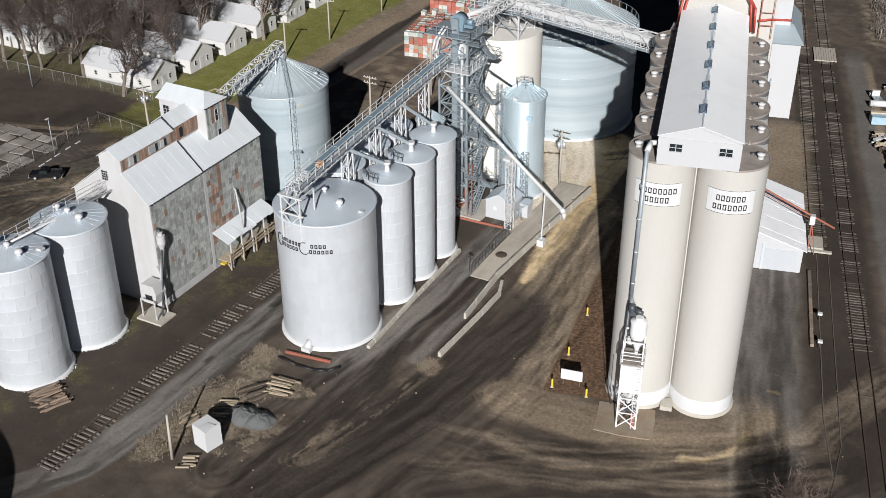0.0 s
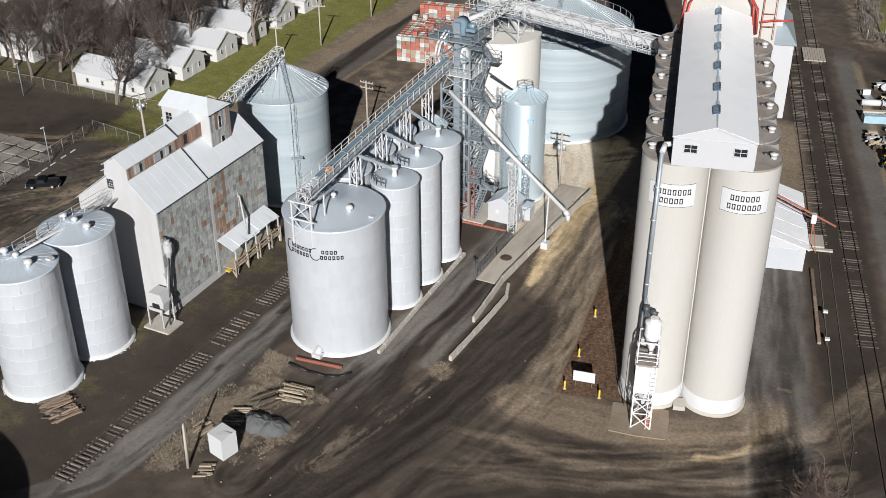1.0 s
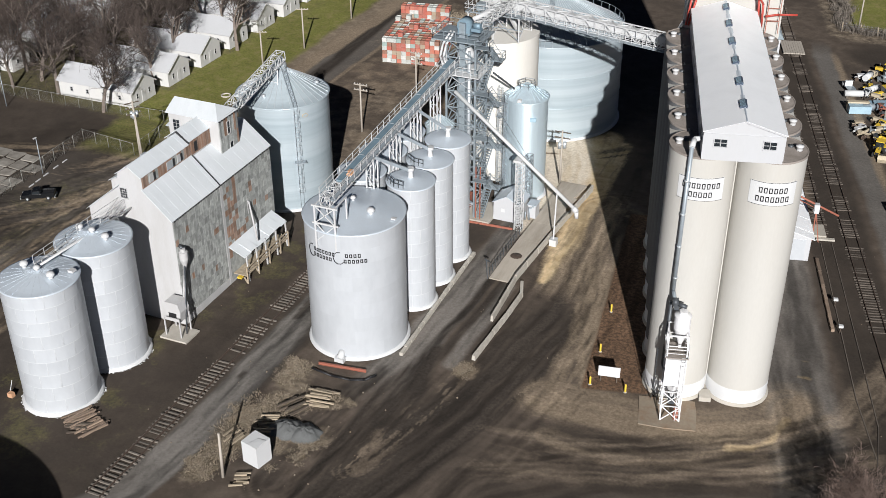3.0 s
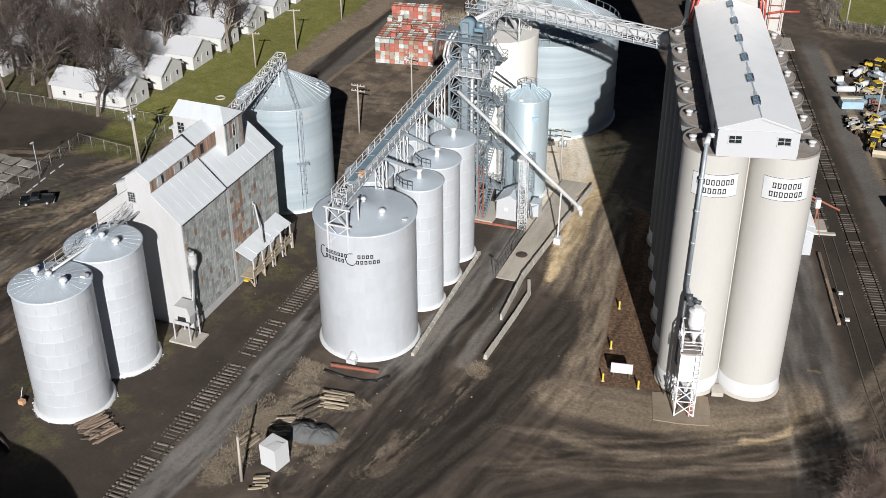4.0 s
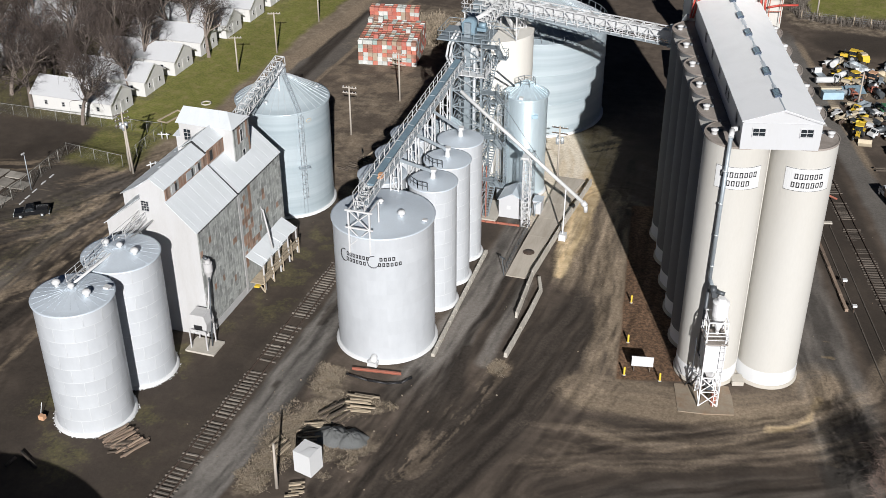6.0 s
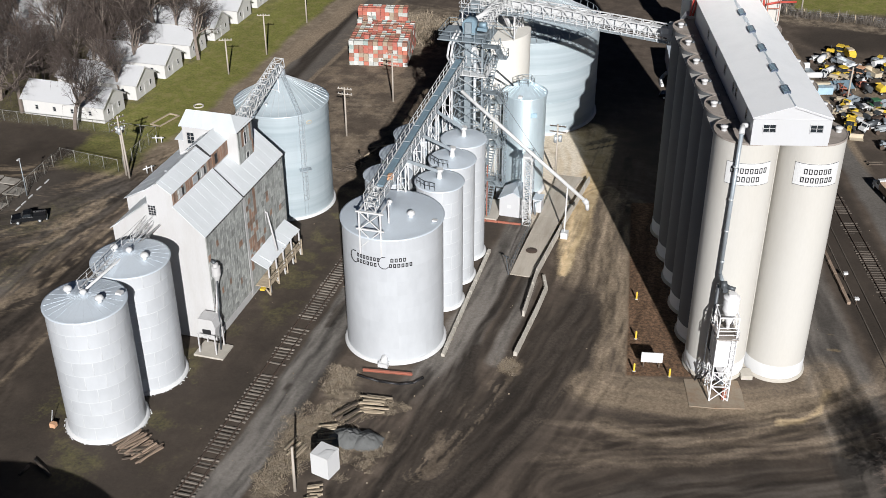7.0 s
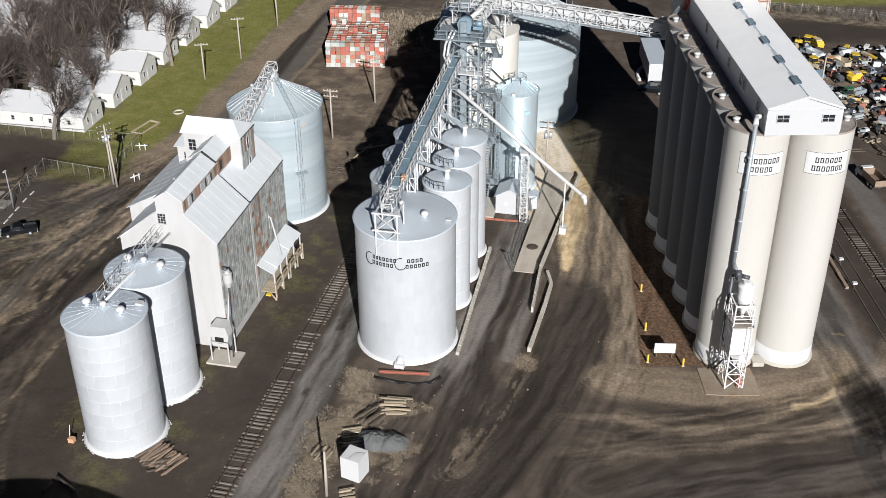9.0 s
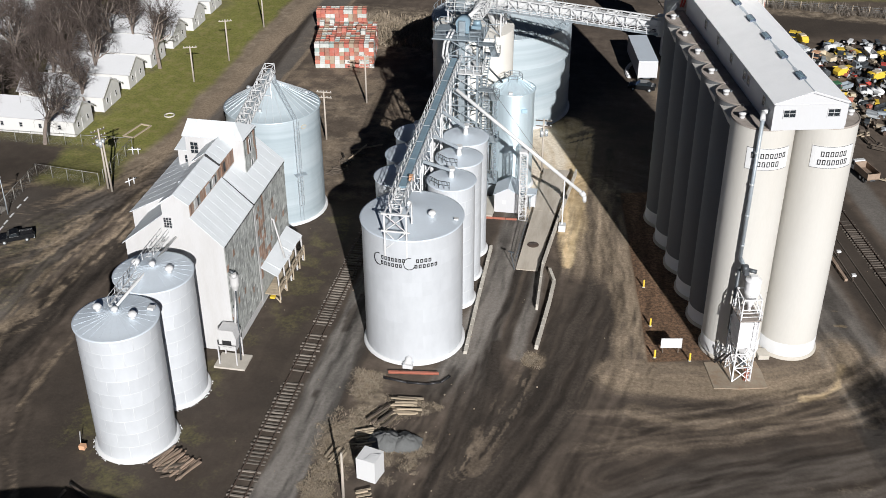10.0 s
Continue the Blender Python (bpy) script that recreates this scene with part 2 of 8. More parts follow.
    def mesh(self, name, mat):
        bmesh.ops.recalc_face_normals(self.bm, faces=self.bm.faces)
        me = bpy.data.meshes.new(name)
        self.bm.to_mesh(me)
        self.bm.free()
        me.materials.append(mat)
        return me


def thing(name, label, category, m=None, group="", kind=""):
    ob = tagged(new(name), label, category, group, kind)
    ob.matrix_basis = m or Matrix()
    return ob


def part(name, shape, mat, parent=None, label=""):
    ob = new(name, shape if isinstance(shape, bpy.types.Mesh) else shape.mesh(name, mat))
    ob.parent = parent
    return tagged(ob, label)


def solid(name, shape, mat, label, category, group="", kind="", m=None):
    """A thing of one mesh."""
    ob = tagged(new(name, shape.mesh(name, mat)), label, category, group, kind)
    ob.matrix_basis = m or Matrix()
    return ob


# ---- ground: one sheet, finer where the yard is ----
def lattice(x, y, size, seed):
    """Smooth value noise between 0 and 1."""
    rng = np.random.RandomState(seed)
    table = rng.rand(256, 256)
    u, v = x / size, y / size
    i, j = np.floor(u).astype(int), np.floor(v).astype(int)
    f, h = u - i, v - j
    f, h = f * f * (3 - 2 * f), h * h * (3 - 2 * h)
    a, b = table[i % 256, j % 256], table[(i + 1) % 256, j % 256]
    c, d = table[i % 256, (j + 1) % 256], table[(i + 1) % 256, (j + 1) % 256]
    return (a * (1 - f) + b * f) * (1 - h) + (c * (1 - f) + d * f) * h


def cloudy(x, y, size, seed, octaves=4):
    total, weight = 0, 0
    for k in range(octaves):
        total = total + lattice(x, y, size / 2 ** k, seed + 17 * k) * 0.6 ** k
        weight += 0.6 ** k
    return total / weight


def soft(lo, hi, v):
    t = np.clip((v - lo) / (hi - lo), 0, 1)
    return t * t * (3 - 2 * t)


def band(v, lo, hi, edge):
    return soft(lo - edge, lo + edge, v) * (1 - soft(hi - edge, hi + edge, v))


def along(x, y, points):
    """Distance to a line of points."""
    best = np.full(x.shape, 1e9)
    for (ax, ay), (bx, by) in zip(points, points[1:]):
        dx, dy = bx - ax, by - ay
        t = np.clip(((x - ax) * dx + (y - ay) * dy) / (dx * dx + dy * dy), 0, 1)
        best = np.minimum(best, np.hypot(x - ax - t * dx, y - ay - t * dy))
    return best


ELEV = pose(-22.47, 89.63, 0, 0, 0, 14.2)          # the concrete elevator's own axes
COS, SIN = math.cos(radians(14.2)), math.sin(radians(14.2))


def stroke(x, y, points):
    """For a line of points: the distance across it (left of its way is positive) and the length along it."""
    best, across, run = np.full(x.shape, 1e9), np.zeros(x.shape), np.zeros(x.shape)
    done = 0.0
    for (ax, ay), (bx, by) in zip(points, points[1:]):
        dx, dy = bx - ax, by - ay
        n = math.hypot(dx, dy)
        t = np.clip(((x - ax) * dx + (y - ay) * dy) / (n * n), 0, 1)
        ex, ey = x - ax - t * dx, y - ay - t * dy
        d = np.hypot(ex, ey)
        near = d < best
        best = np.where(near, d, best)
        across = np.where(near, np.where(dx * ey - dy * ex > 0, d, -d), across)
        run = np.where(near, done + t * n, run)
        done += n
    return across, run


def make_ground():
    xs = np.concatenate([[-3000, -1200, -600, -350, -260], np.arange(-215, -112, 0.6), np.arange(-112, -76, 0.4), np.arange(-76, -56, 0.26), np.arange(-56, -10, 0.2), np.arange(-10, 2, 0.26), np.arange(2, 61, 0.55), [75, 100, 150, 300, 700, 2500]])
    ys = np.concatenate([[-2500, -900, -300, -100, -20, 15, 30], np.arange(40, 58, 0.32), np.arange(58, 122, 0.24), np.arange(122, 142, 0.32), np.arange(142, 262, 0.6), [270, 300, 400, 700, 1500, 4500]])
    x, y = np.meshgrid(xs, ys, indexing="ij")
    u = (x + 22.47) * COS + (y - 89.63) * SIN
    v = -(x + 22.47) * SIN + (y - 89.63) * COS
    n1, n2, n3 = cloudy(x, y, 22, 1), cloudy(x, y, 7, 2), cloudy(x, y, 2.2, 3, 3)
    wob = (n2 - 0.5) * 2.4 + (n3 - 0.5) * 1.0

    def brush(d, s, seed, wide=0.8):
        """Fine streaks drawn out along a way."""
        b = 0.5 * lattice(d + n2 * 1.2, s * 0.06, wide, seed) + 0.3 * lattice(d + n2 * 1.2, s * 0.09, wide * 0.42, seed + 1) + 0.2 * lattice(d + n2, s * 0.16, wide * 0.3, seed + 2)
        return np.clip((b - 0.5) * 2.7 + 0.5, 0, 1)

    def way(points, half, edge, seed, ragged=0.3, wide=0.8):
        """A travelled strip: how far inside it a place lies, and its streaks."""
        d, s = stroke(x, y, points)
        h = half(s) if callable(half) else half
        return 1 - soft(h - edge, h + edge, np.abs(d + wob * ragged)), brush(d, s, seed, wide)

    tone = (n2 - 0.5) * 0.35 + (n3 - 0.5) * 0.25
    asphalt, dark, dust, grain = (np.zeros(x.shape) for _ in range(4))

    # grey road beside the old track, turning away at its near end
    m, b = way([(-68.6, 118), (-68.4, 90), (-68.5, 63), (-69.6, 56), (-73, 50), (-80, 45), (-96, 38)], 2.15, 0.35, 101, 0.22)
    asphalt = np.maximum(asphalt, m * 1.25)
    tone = tone + m * (b - 0.5) * 1.1
    d, s = stroke(x, y, [(-68.7, 112), (-68.8, 62), (-71, 53)])
    seal = soft(0.5, 0.62, lattice(s, d, 2.6, 103)) * (1 - soft(0.25, 0.6, np.abs(d + 0.5) + (n3 - 0.5) * 1.2))
    dark = np.maximum(dark, seal * 0.75)
    d, s = stroke(x, y, [(-66.1, 112), (-66.2, 62)])
    dark = np.maximum(dark, (1 - soft(0.3, 0.9, np.abs(d) + wob * 0.35)) * 0.7)
    # strip between the curb and the ramp lane
    m, b = way([(-53.4, 118), (-53.4, 100), (-54.2, 86), (-55.6, 74), (-57.5, 62)], lambda s: 1.5 + 0.035 * s, 0.6, 105, 0.4)
    asphalt = np.maximum(asphalt, m * 0.8 * soft(74, 84, y))
    tone = tone + m * (b - 0.45) * 1.2
    m, b = way([(-48.9, 103), (-49.2, 92), (-49.2, 86)], 0.9, 0.5, 106, 0.3)
    asphalt = np.maximum(asphalt, m * 0.7)
    tone = tone + m * (b - 0.4) * 1.0
    # forecourt that the lorries cross, its arcs round the silos
    for k, (pts, half, a, g) in enumerate((
            ([(-42, 76.4), (-34.5, 77.4), (-26, 79.8), (-17, 84.8), (-8, 92), (-2, 108)], 2.3, 0.1, 0.2),
            ([(-44, 70.5), (-34, 74.4), (-26, 76.6), (-17, 80.5), (-6, 88)], 1.5, 0.1, 0.2),
            ([(-40, 60), (-31, 66), (-21, 70), (-9, 76), (2, 86)], 4.4, 0.35, 0.0),
            ([(-38, 50), (-28, 56), (-14, 62), (0, 70)], 4.0, 0.2, 0.1))):
        m, b = way(pts, half, 1.6, 110 + 5 * k, 0.9, 0.9)
        m = m * soft(-46, -33, x + wob)
        asphalt, dust = np.maximum(asphalt, m * a * (0.3 + 1.2 * b)), np.maximum(dust, m * g * (0.2 + 1.5 * b))
        tone = tone + m * (b - 0.5) * 0.9
    for k, (pts, half, g) in enumerate((
            ([(-52, 61), (-45, 67.4), (-37, 72), (-28.8, 74.2), (-20.5, 77), (-12, 81), (-4, 90)], 1.0, 0.95),
            ([(-49, 72.6), (-41, 75.0), (-33, 75.6), (-25, 78.2), (-17, 82.6)], 0.45, 0.7),
            ([(-46, 60), (-36, 66), (-26, 71.5)], 1.3, 0.6),
            ([(-36, 76.8), (-31, 79.5), (-28, 82.0)], 1.2, 0.4))):
        m, b = way(pts, half, 1.1, 130 + 5 * k, 0.8, 0.7)
        dark = np.maximum(dark, m * g * (0.1 + 0.7 * b))
    # the wide dark lane from the loading pipe to the near yard
    m, b = way([(-42.4, 140), (-41.2, 112), (-40.9, 104), (-41.8, 95), (-43.4, 86), (-45.0, 79), (-47.6, 71), (-51, 60), (-54, 48)], lambda s: 1.5 + 2.4 * soft(26, 50, s), 1.0, 150, 0.5)
    dark = np.maximum(dark, m * (0.45 + 0.95 * b) * (1 - 0.75 * soft(98, 107, y + wob)))
    tone = tone + m * (b - 0.5) * 0.7
    # long wheel marks drawn out over the whole lane and round the forecourt
    m, b = way([(-41, 126), (-39.6, 104), (-41.0, 90), (-44.0, 76), (-50, 58)], 7.5, 2.0, 290, 0.5, 0.9)
    tone = tone + m * (b - 0.5) * 0.8
    m, b = way([(-38, 68), (-30, 74), (-22, 77.6), (-14, 81.5), (-6, 90)], 6.5, 2.0, 295, 0.7, 0.8)
    tone = tone + m * (b - 0.75) * 0.5
    # two wheel tracks off the ramp that run together below the lettered bin
    for k, pts in enumerate(([(-51.3, 104), (-51.7, 97), (-52.4, 90), (-52.8, 82)], [(-49.8, 104), (-50.2, 96), (-50.7, 90), (-51.2, 82)])):
        m, b = way(pts, 0.5, 0.3, 160 + 5 * k, 0.12)
        dark = np.maximum(dark, m * (0.55 + 0.6 * b))
    m, b = way([(-52.0, 88), (-52.2, 80), (-52.6, 70), (-53, 60), (-55, 48)], lambda s: 0.9 + 1.5 * soft(0, 9, s), 0.7, 170, 0.35)
    dark = np.maximum(dark, m * (0.7 + 0.6 * b))
    # pale trampled weeds between the two
    m, b = way([(-47.6, 86.4), (-48.6, 80), (-49.8, 73), (-51.2, 67)], lambda s: 1.3 + 0.02 * s, 1.0, 175, 1.0, 0.5)
    weeds = m * soft(0.42, 0.62, 0.6 * b + 0.4 * n3)
    dust, dark = np.maximum(dust, weeds * 0.22), dark * (1 - 0.55 * weeds)
    # between the grey road and the yard: trodden bare soil
    m, b = way([(-58, 80), (-58.5, 68), (-59, 56)], 4.5, 2.0, 180, 0.8)
    tone = tone + m * (0.9 * n3 - 0.35)
    dark = np.maximum(dark, m * soft(0.55, 0.7, n2) * 0.5)
    # drive beside the silos and the dark ground of the railway
    m, b = way([(-9, 75), (-12.2, 90), (-18, 112), (-22, 130)], 3.7, 0.9, 185, 0.35, 1.0)
    asphalt = np.maximum(asphalt, m * 0.75)
    tone = tone + m * (b - 0.5) * 1.0
    dark = np.maximum(dark, band(u + wob * 0.4, 14.6, 22.5, 0.7) * band(v, -40, 108, 5) * (0.5 + 0.5 * n3))
    asphalt = np.maximum(asphalt, band(u + wob * 0.4, 23.6, 27.0, 0.6) * band(v, 20, 108, 6) * 0.95)
    dark = np.maximum(dark, (1 - soft(3, 9, along(x, y, [(-14, 199), (40, 214), (120, 226)]) + wob)) * 0.8)
    # country road and its tan shoulder, and the dark drive in front of the parking lot
    asphalt = np.maximum(asphalt, band(x - 0.03 * (y - 150) + wob * 0.2, -106.2, -99.4, 0.5) * soft(112, 130, y) * 0.6)
    m, b = way([(-110, 60), (-105.4, 76), (-103.9, 92), (-102.6, 106), (-102.0, 126), (-102.6, 150), (-104.5, 190)], lambda s: 2.3 - 0.9 * soft(40, 70, s), 0.7, 190, 0.3)
    dark = np.maximum(dark, m * (0.75 + 0.4 * b))
    for k, (pts, half, g) in enumerate((
            ([(-93, 55), (-97.0, 61), (-99.2, 67), (-99.6, 75), (-98.8, 84)], 0.45, 0.5),
            ([(-101, 58), (-104.2, 68), (-108.2, 79), (-108.6, 92), (-106.4, 106), (-105.4, 116)], 0.7, 0.65),
            ([(-108, 60), (-111.5, 76), (-112.0, 92), (-109.6, 108)], 1.3, 0.45))):
        m, b = way(pts, half, 0.6, 200 + 5 * k, 0.45, 0.4)
        dust = np.maximum(dust, m * g * 1.3 * soft(0.35, 0.9, b))
    asphalt = np.maximum(asphalt, band(x, -124, -108, 2) * band(y, 60, 114, 3) * 0.5 * (0.4 + n2))
    for k, (pts, half) in enumerate((([(-96, 48), (-103, 60), (-107, 76), (-107, 96), (-104, 116)], 7.0), ([(-124, 92), (-114, 100), (-108, 112), (-104, 124)], 6.0))):
        m, b = way(pts, half, 3.0, 260 + 5 * k, 0.9, 0.5)
        tone = tone + m * (b - 0.55) * 0.9
    tone = tone + band(x, -150, -100, 4) * band(y, 50, 126, 6) * (n2 - 0.62) * 1.1
    dark = np.maximum(dark, soft(0.5, 0.66, n1) * soft(-106, -114, x) * band(y, 50, 126, 4) * 0.6)
    dark = np.maximum(dark, soft(-108, -116, x + wob) * band(y, 84, 127, 4) * (0.3 + 0.5 * n2))
    dark = np.maximum(dark, soft(-122, -132, x + wob) * soft(122, 130, y) * (0.25 + 0.5 * n2))
    for k, pts in enumerate(([(-132, 96), (-124, 101), (-116, 110), (-110, 122)], [(-136, 108), (-126, 112), (-117, 121)], [(-118, 84), (-113, 94), (-111, 106)], [(-112, 74), (-106, 84), (-105, 98), (-103.6, 112)], [(-130, 84), (-121, 90), (-115, 99)])):
        m, b = way(pts, 1.6, 1.2, 280 + 5 * k, 0.9, 0.5)
        dust = np.maximum(dust, m * soft(0.3, 0.9, b) * 0.7)
    # bare soil between bins and track
    dark = np.maximum(dark, band(x + wob, -99, -73.5, 2) * band(y, 44, 118, 6) * (0.38 + 0.5 * (n2 - 0.4)))
    dark = np.maximum(dark, band(x + wob * 0.4, -77.5, -73.6, 0.8) * band(y, 50, 116, 6) * 0.6)
    dark = np.maximum(dark, soft(0.55, 0.75, n1) * 0.35 * (1 - np.clip(asphalt, 0, 1)) * (1 - soft(112, 122, y)))

    # pale dust
    m, b = way([(-40.5, 124), (-39.2, 110), (-37.2, 100), (-36.4, 92), (-36.2, 84)], lambda s: 3.4 - 0.035 * s, 1.2, 220, 0.3, 0.8)
    dust = np.maximum(dust, m * (0.12 + 0.75 * b))
    m, b = way([(-44.4, 128), (-43.4, 114), (-42.6, 103)], 3.4, 1.6, 225, 0.4, 0.7)
    dust = np.maximum(dust, m * (0.3 + 0.7 * b) * soft(100, 109, y + wob))
    m, b = way([(-37.5, 84.3), (-29, 84.6), (-21, 86.2), (-15.2, 89.5), (-14.4, 93)], 3.2, 1.4, 230, 0.5, 1.2)
    dust = np.maximum(dust, m * (0.3 + 0.42 * b))
    for k, (pts, half, g) in enumerate((([(-36, 78.6), (-30, 77.4), (-22.6, 80.2), (-14.5, 85.9), (-10, 92)], 1.3, 0.42), ([(-38.8, 86.2), (-35.4, 84.8), (-32.6, 85.0)], 0.18, 0.9))):
        m, b = way(pts, half, half * 0.8, 270 + 5 * k, 0.5 if k == 0 else 0.12, 0.6)
        dust = np.maximum(dust, m * g * (0.25 + 0.9 * b))
    dust = np.maximum(dust, band(x + wob * 0.5, -58, -45.5, 1.0) * band(y, 130, 146, 2) * 0.95)
    dust = np.maximum(dust, band(x - 0.03 * (y - 150) + wob * 0.5, -111.6, -105.6, 0.7) * soft(112, 124, y) * 1.0 * (0.35 + 1.1 * lattice(x - 0.03 * y, y * 0.06, 0.9, 44)))
    dust = np.maximum(dust, band(x - 0.03 * (y - 150) + wob * 0.2, -99.5, -98.7, 0.2) * 0.55 * soft(116, 130, y))
    dust = np.maximum(dust, band(u + wob * 0.3, 26.6, 27.8, 0.4) * band(v, 52, 104, 4) * 0.6)
    dust = np.maximum(dust, soft(0.55, 0.75, n2) * band(u, 27, 60, 3) * band(v, 40, 100, 6) * 0.4)
    dust = np.maximum(dust, band(u, 4, 16, 1.5) * band(v, 46, 76, 2) * (0.4 + 0.5 * n2))
    dust = np.maximum(dust, (0.18 + 0.5 * soft(0.45, 0.68, n3)) * band(x + wob, -98, -72, 3) * band(y, 118, 168, 5) * 0.7)
    dust = np.maximum(dust, (1 - soft(0.5, 1.5, np.hypot(x + 47.6, (y - 85.6) * 0.7) + (n3 - 0.5) * 2)) * 0.9)

    # spilt grain and chaff under the loading pipe and round the hopper
    m, b = way([(-46.8, 146), (-46.3, 124), (-45.6, 113), (-45.6, 106)], lambda s: 1.7 - 1.2 * soft(30, 42, s), 0.6, 240, 0.35, 0.6)
    grain = np.maximum(grain, m * (0.4 + 0.9 * b))
    grain = np.maximum(grain, (1 - soft(0.6, 2.4, np.hypot(x + 45.4, (y - 117) * 0.4) + wob * 0.5)) * 0.7)
    m, b = way([(-50, 148), (-49.8, 134), (-50.4, 122)], 2.6, 0.8, 245, 0.5, 0.8)
    grain = np.maximum(grain, m * (0.6 + 0.6 * b))
    grain = np.maximum(grain, band(x + wob * 0.6, -66, -50, 1.5) * band(y, 138, 145, 1.5) * 0.6)
    # cream dust trodden hard behind the ramp, dark ruts across it
    m, b = way([(-56.5, 146), (-51.8, 136), (-50.2, 126), (-50.8, 118)], lambda s: 4.6 - 0.09 * s, 1.0, 250, 0.4, 0.7)
    pale = m * (0.62 + 0.5 * b)
    d, s = stroke(x, y, [(-57, 139), (-50, 141), (-44, 146)])
    ruts = (1 - soft(1.2, 3.2, np.abs(d))) * soft(0.58, 0.72, lattice(d, s * 0.12, 0.7, 255))
    pale, dust, grain = pale * (1 - ruts), dust * (1 - 0.8 * ruts), grain * (1 - 0.8 * ruts)
    grain = np.maximum(grain, (1 - soft(0.1, 0.8, along(x, y, [(-18.6, 84.0), (-17.0, 84.6), (-15.0, 86.8), (-14.2, 90.5)]) + wob * 0.9)) * 0.6)

    # brown gravel beside the silos
    gravel = band(u + wob * 0.1 - 0.12 * (v - 3), -12.4, -5.5, 0.25) * band(v, 1.0, 40, 0.3) * 1.3

    # dry straw and litter
    dry = (1 - soft(0.4, 2.2, along(x, y, [(-64.6, 60), (-64.8, 68), (-63.4, 73), (-64.2, 79)]) + wob * 1.5)) * 0.85
    dry = np.maximum(dry, (1 - soft(0.4, 2.0, along(x, y, [(-63, 71), (-60.5, 74.6), (-57.5, 75.6)]) + wob * 1.4)) * 0.75)
    dry = np.maximum(dry, (1 - soft(0.5, 2.2, along(x, y, [(-60.5, 66.8), (-57, 69.5)]) + wob * 1.3)) * 0.5)
    dry = np.maximum(dry, band(x + wob, -100, -72, 3) * band(y + wob, 172, 196, 4) * 0.85)
    dry = np.maximum(dry, band(x + wob, -92, -70, 2) * band(y + wob, 122, 160, 4) * 0.3 * soft(0.45, 0.6, n2))
    dry = np.maximum(dry, band(x - 0.03 * (y - 150) + wob * 0.6, -111.8, -108.6, 0.8) * soft(112, 124, y) * 0.55)
    dry = np.maximum(dry, (1 - soft(2, 4, along(x, y, [(-26, 232), (-21, 210), (10, 207), (60, 216)]) + wob)) * 0.7)
    dry = np.maximum(dry, soft(0.55, 0.68, n2) * band(u, -2, 14, 2) * band(v, -20, -8, 2) * 0.3)

    # damp brown soil by the front bins and across the near forecourt
    dark = np.maximum(dark, band(x + wob, -44, 4, 5) * (1 - soft(68, 79, y - 0.3 * (x + 30) + wob)) * (0.3 + 0.5 * n3))
    dark = np.maximum(dark, band(x + wob, -96, -70.8, 2.5) * (1 - soft(70, 90, y + wob)) * (0.55 + 0.5 * (n3 - 0.4)))

    # green
    grass = band(x + wob * 0.8, -260, -110.5, 1.0) * soft(125, 128, y + wob) * 0.95
    grass = grass * (0.3 + 0.7 * soft(-131, -121, x + wob)) * (1 - 0.5 * soft(0.5, 0.65, n2) * soft(-118, -124, x))
    grass = np.maximum(grass, band(x + wob, -123, -112, 1.2) * band(y + wob, 115, 127, 2.2) * 0.7)
    grass = np.maximum(grass, soft(211, 216, y - 0.2 * (x + 20) + wob * 0.6) * soft(-24, -20, x) * 0.95)
    grass = np.maximum(grass, soft(0.4, 0.62, n2) * band(x + wob, -92, -75.5, 2) * band(y, 56, 84, 4) * 0.24)
    grass = np.maximum(grass, soft(0.42, 0.62, n3) * band(x + wob, -79, -74.5, 1) * band(y, 86, 118, 4) * 0.2)
    grass = np.maximum(grass, soft(0.5, 0.64, n1) * soft(-100, -130, x) * (1 - soft(96, 118, y)) * 0.3)
    grass = np.maximum(grass, soft(240, 262, y) * 0.7)

    tone = tone * (1 - 0.8 * np.clip(pale, 0, 1)) + 0.35 * np.clip(pale, 0, 1)
    for px, py in ((-13.9, 101.5), (-13.4, 98.4)):
        grain = np.maximum(grain, (1 - soft(0.15, 0.6, np.hypot((x - px) * 0.7, (y - py) * 1.6) + (n3 - 0.5))) * 0.6)
    z = (cloudy(x, y, 5, 5) - 0.5) * 0.10 + (n3 - 0.5) * 0.05
    near = band(x, -214, 59, 1) * band(y, 41, 260, 1)
    z = z * near * (1 - np.clip(asphalt, 0, 1) * 0.6) - 0.06
    tone, dust = np.clip(tone * 1.35, -1, 1) * near, dust * 1.4
    verts = np.stack([x, y, z], -1).reshape(-1, 3)
    nx, ny = len(xs), len(ys)
    i, j = np.meshgrid(np.arange(nx - 1), np.arange(ny - 1), indexing="ij")
    a = (i * ny + j).ravel()
    faces = np.stack([a, a + ny, a + ny + 1, a + 1], -1)
    me = bpy.data.meshes.new("ground")
    me.from_pydata(verts, [], faces.tolist())
    for key, values in (("asphalt", asphalt), ("damp", dark), ("dust", dust), ("gravel", gravel), ("grain", grain), ("pale", pale), ("dry", dry), ("green", grass), ("tone", tone)):
        me.attributes.new(key, "FLOAT", "POINT").data.foreach_set("value", np.clip(values, -1.5, 1.5).ravel().astype(np.float32))
    return me


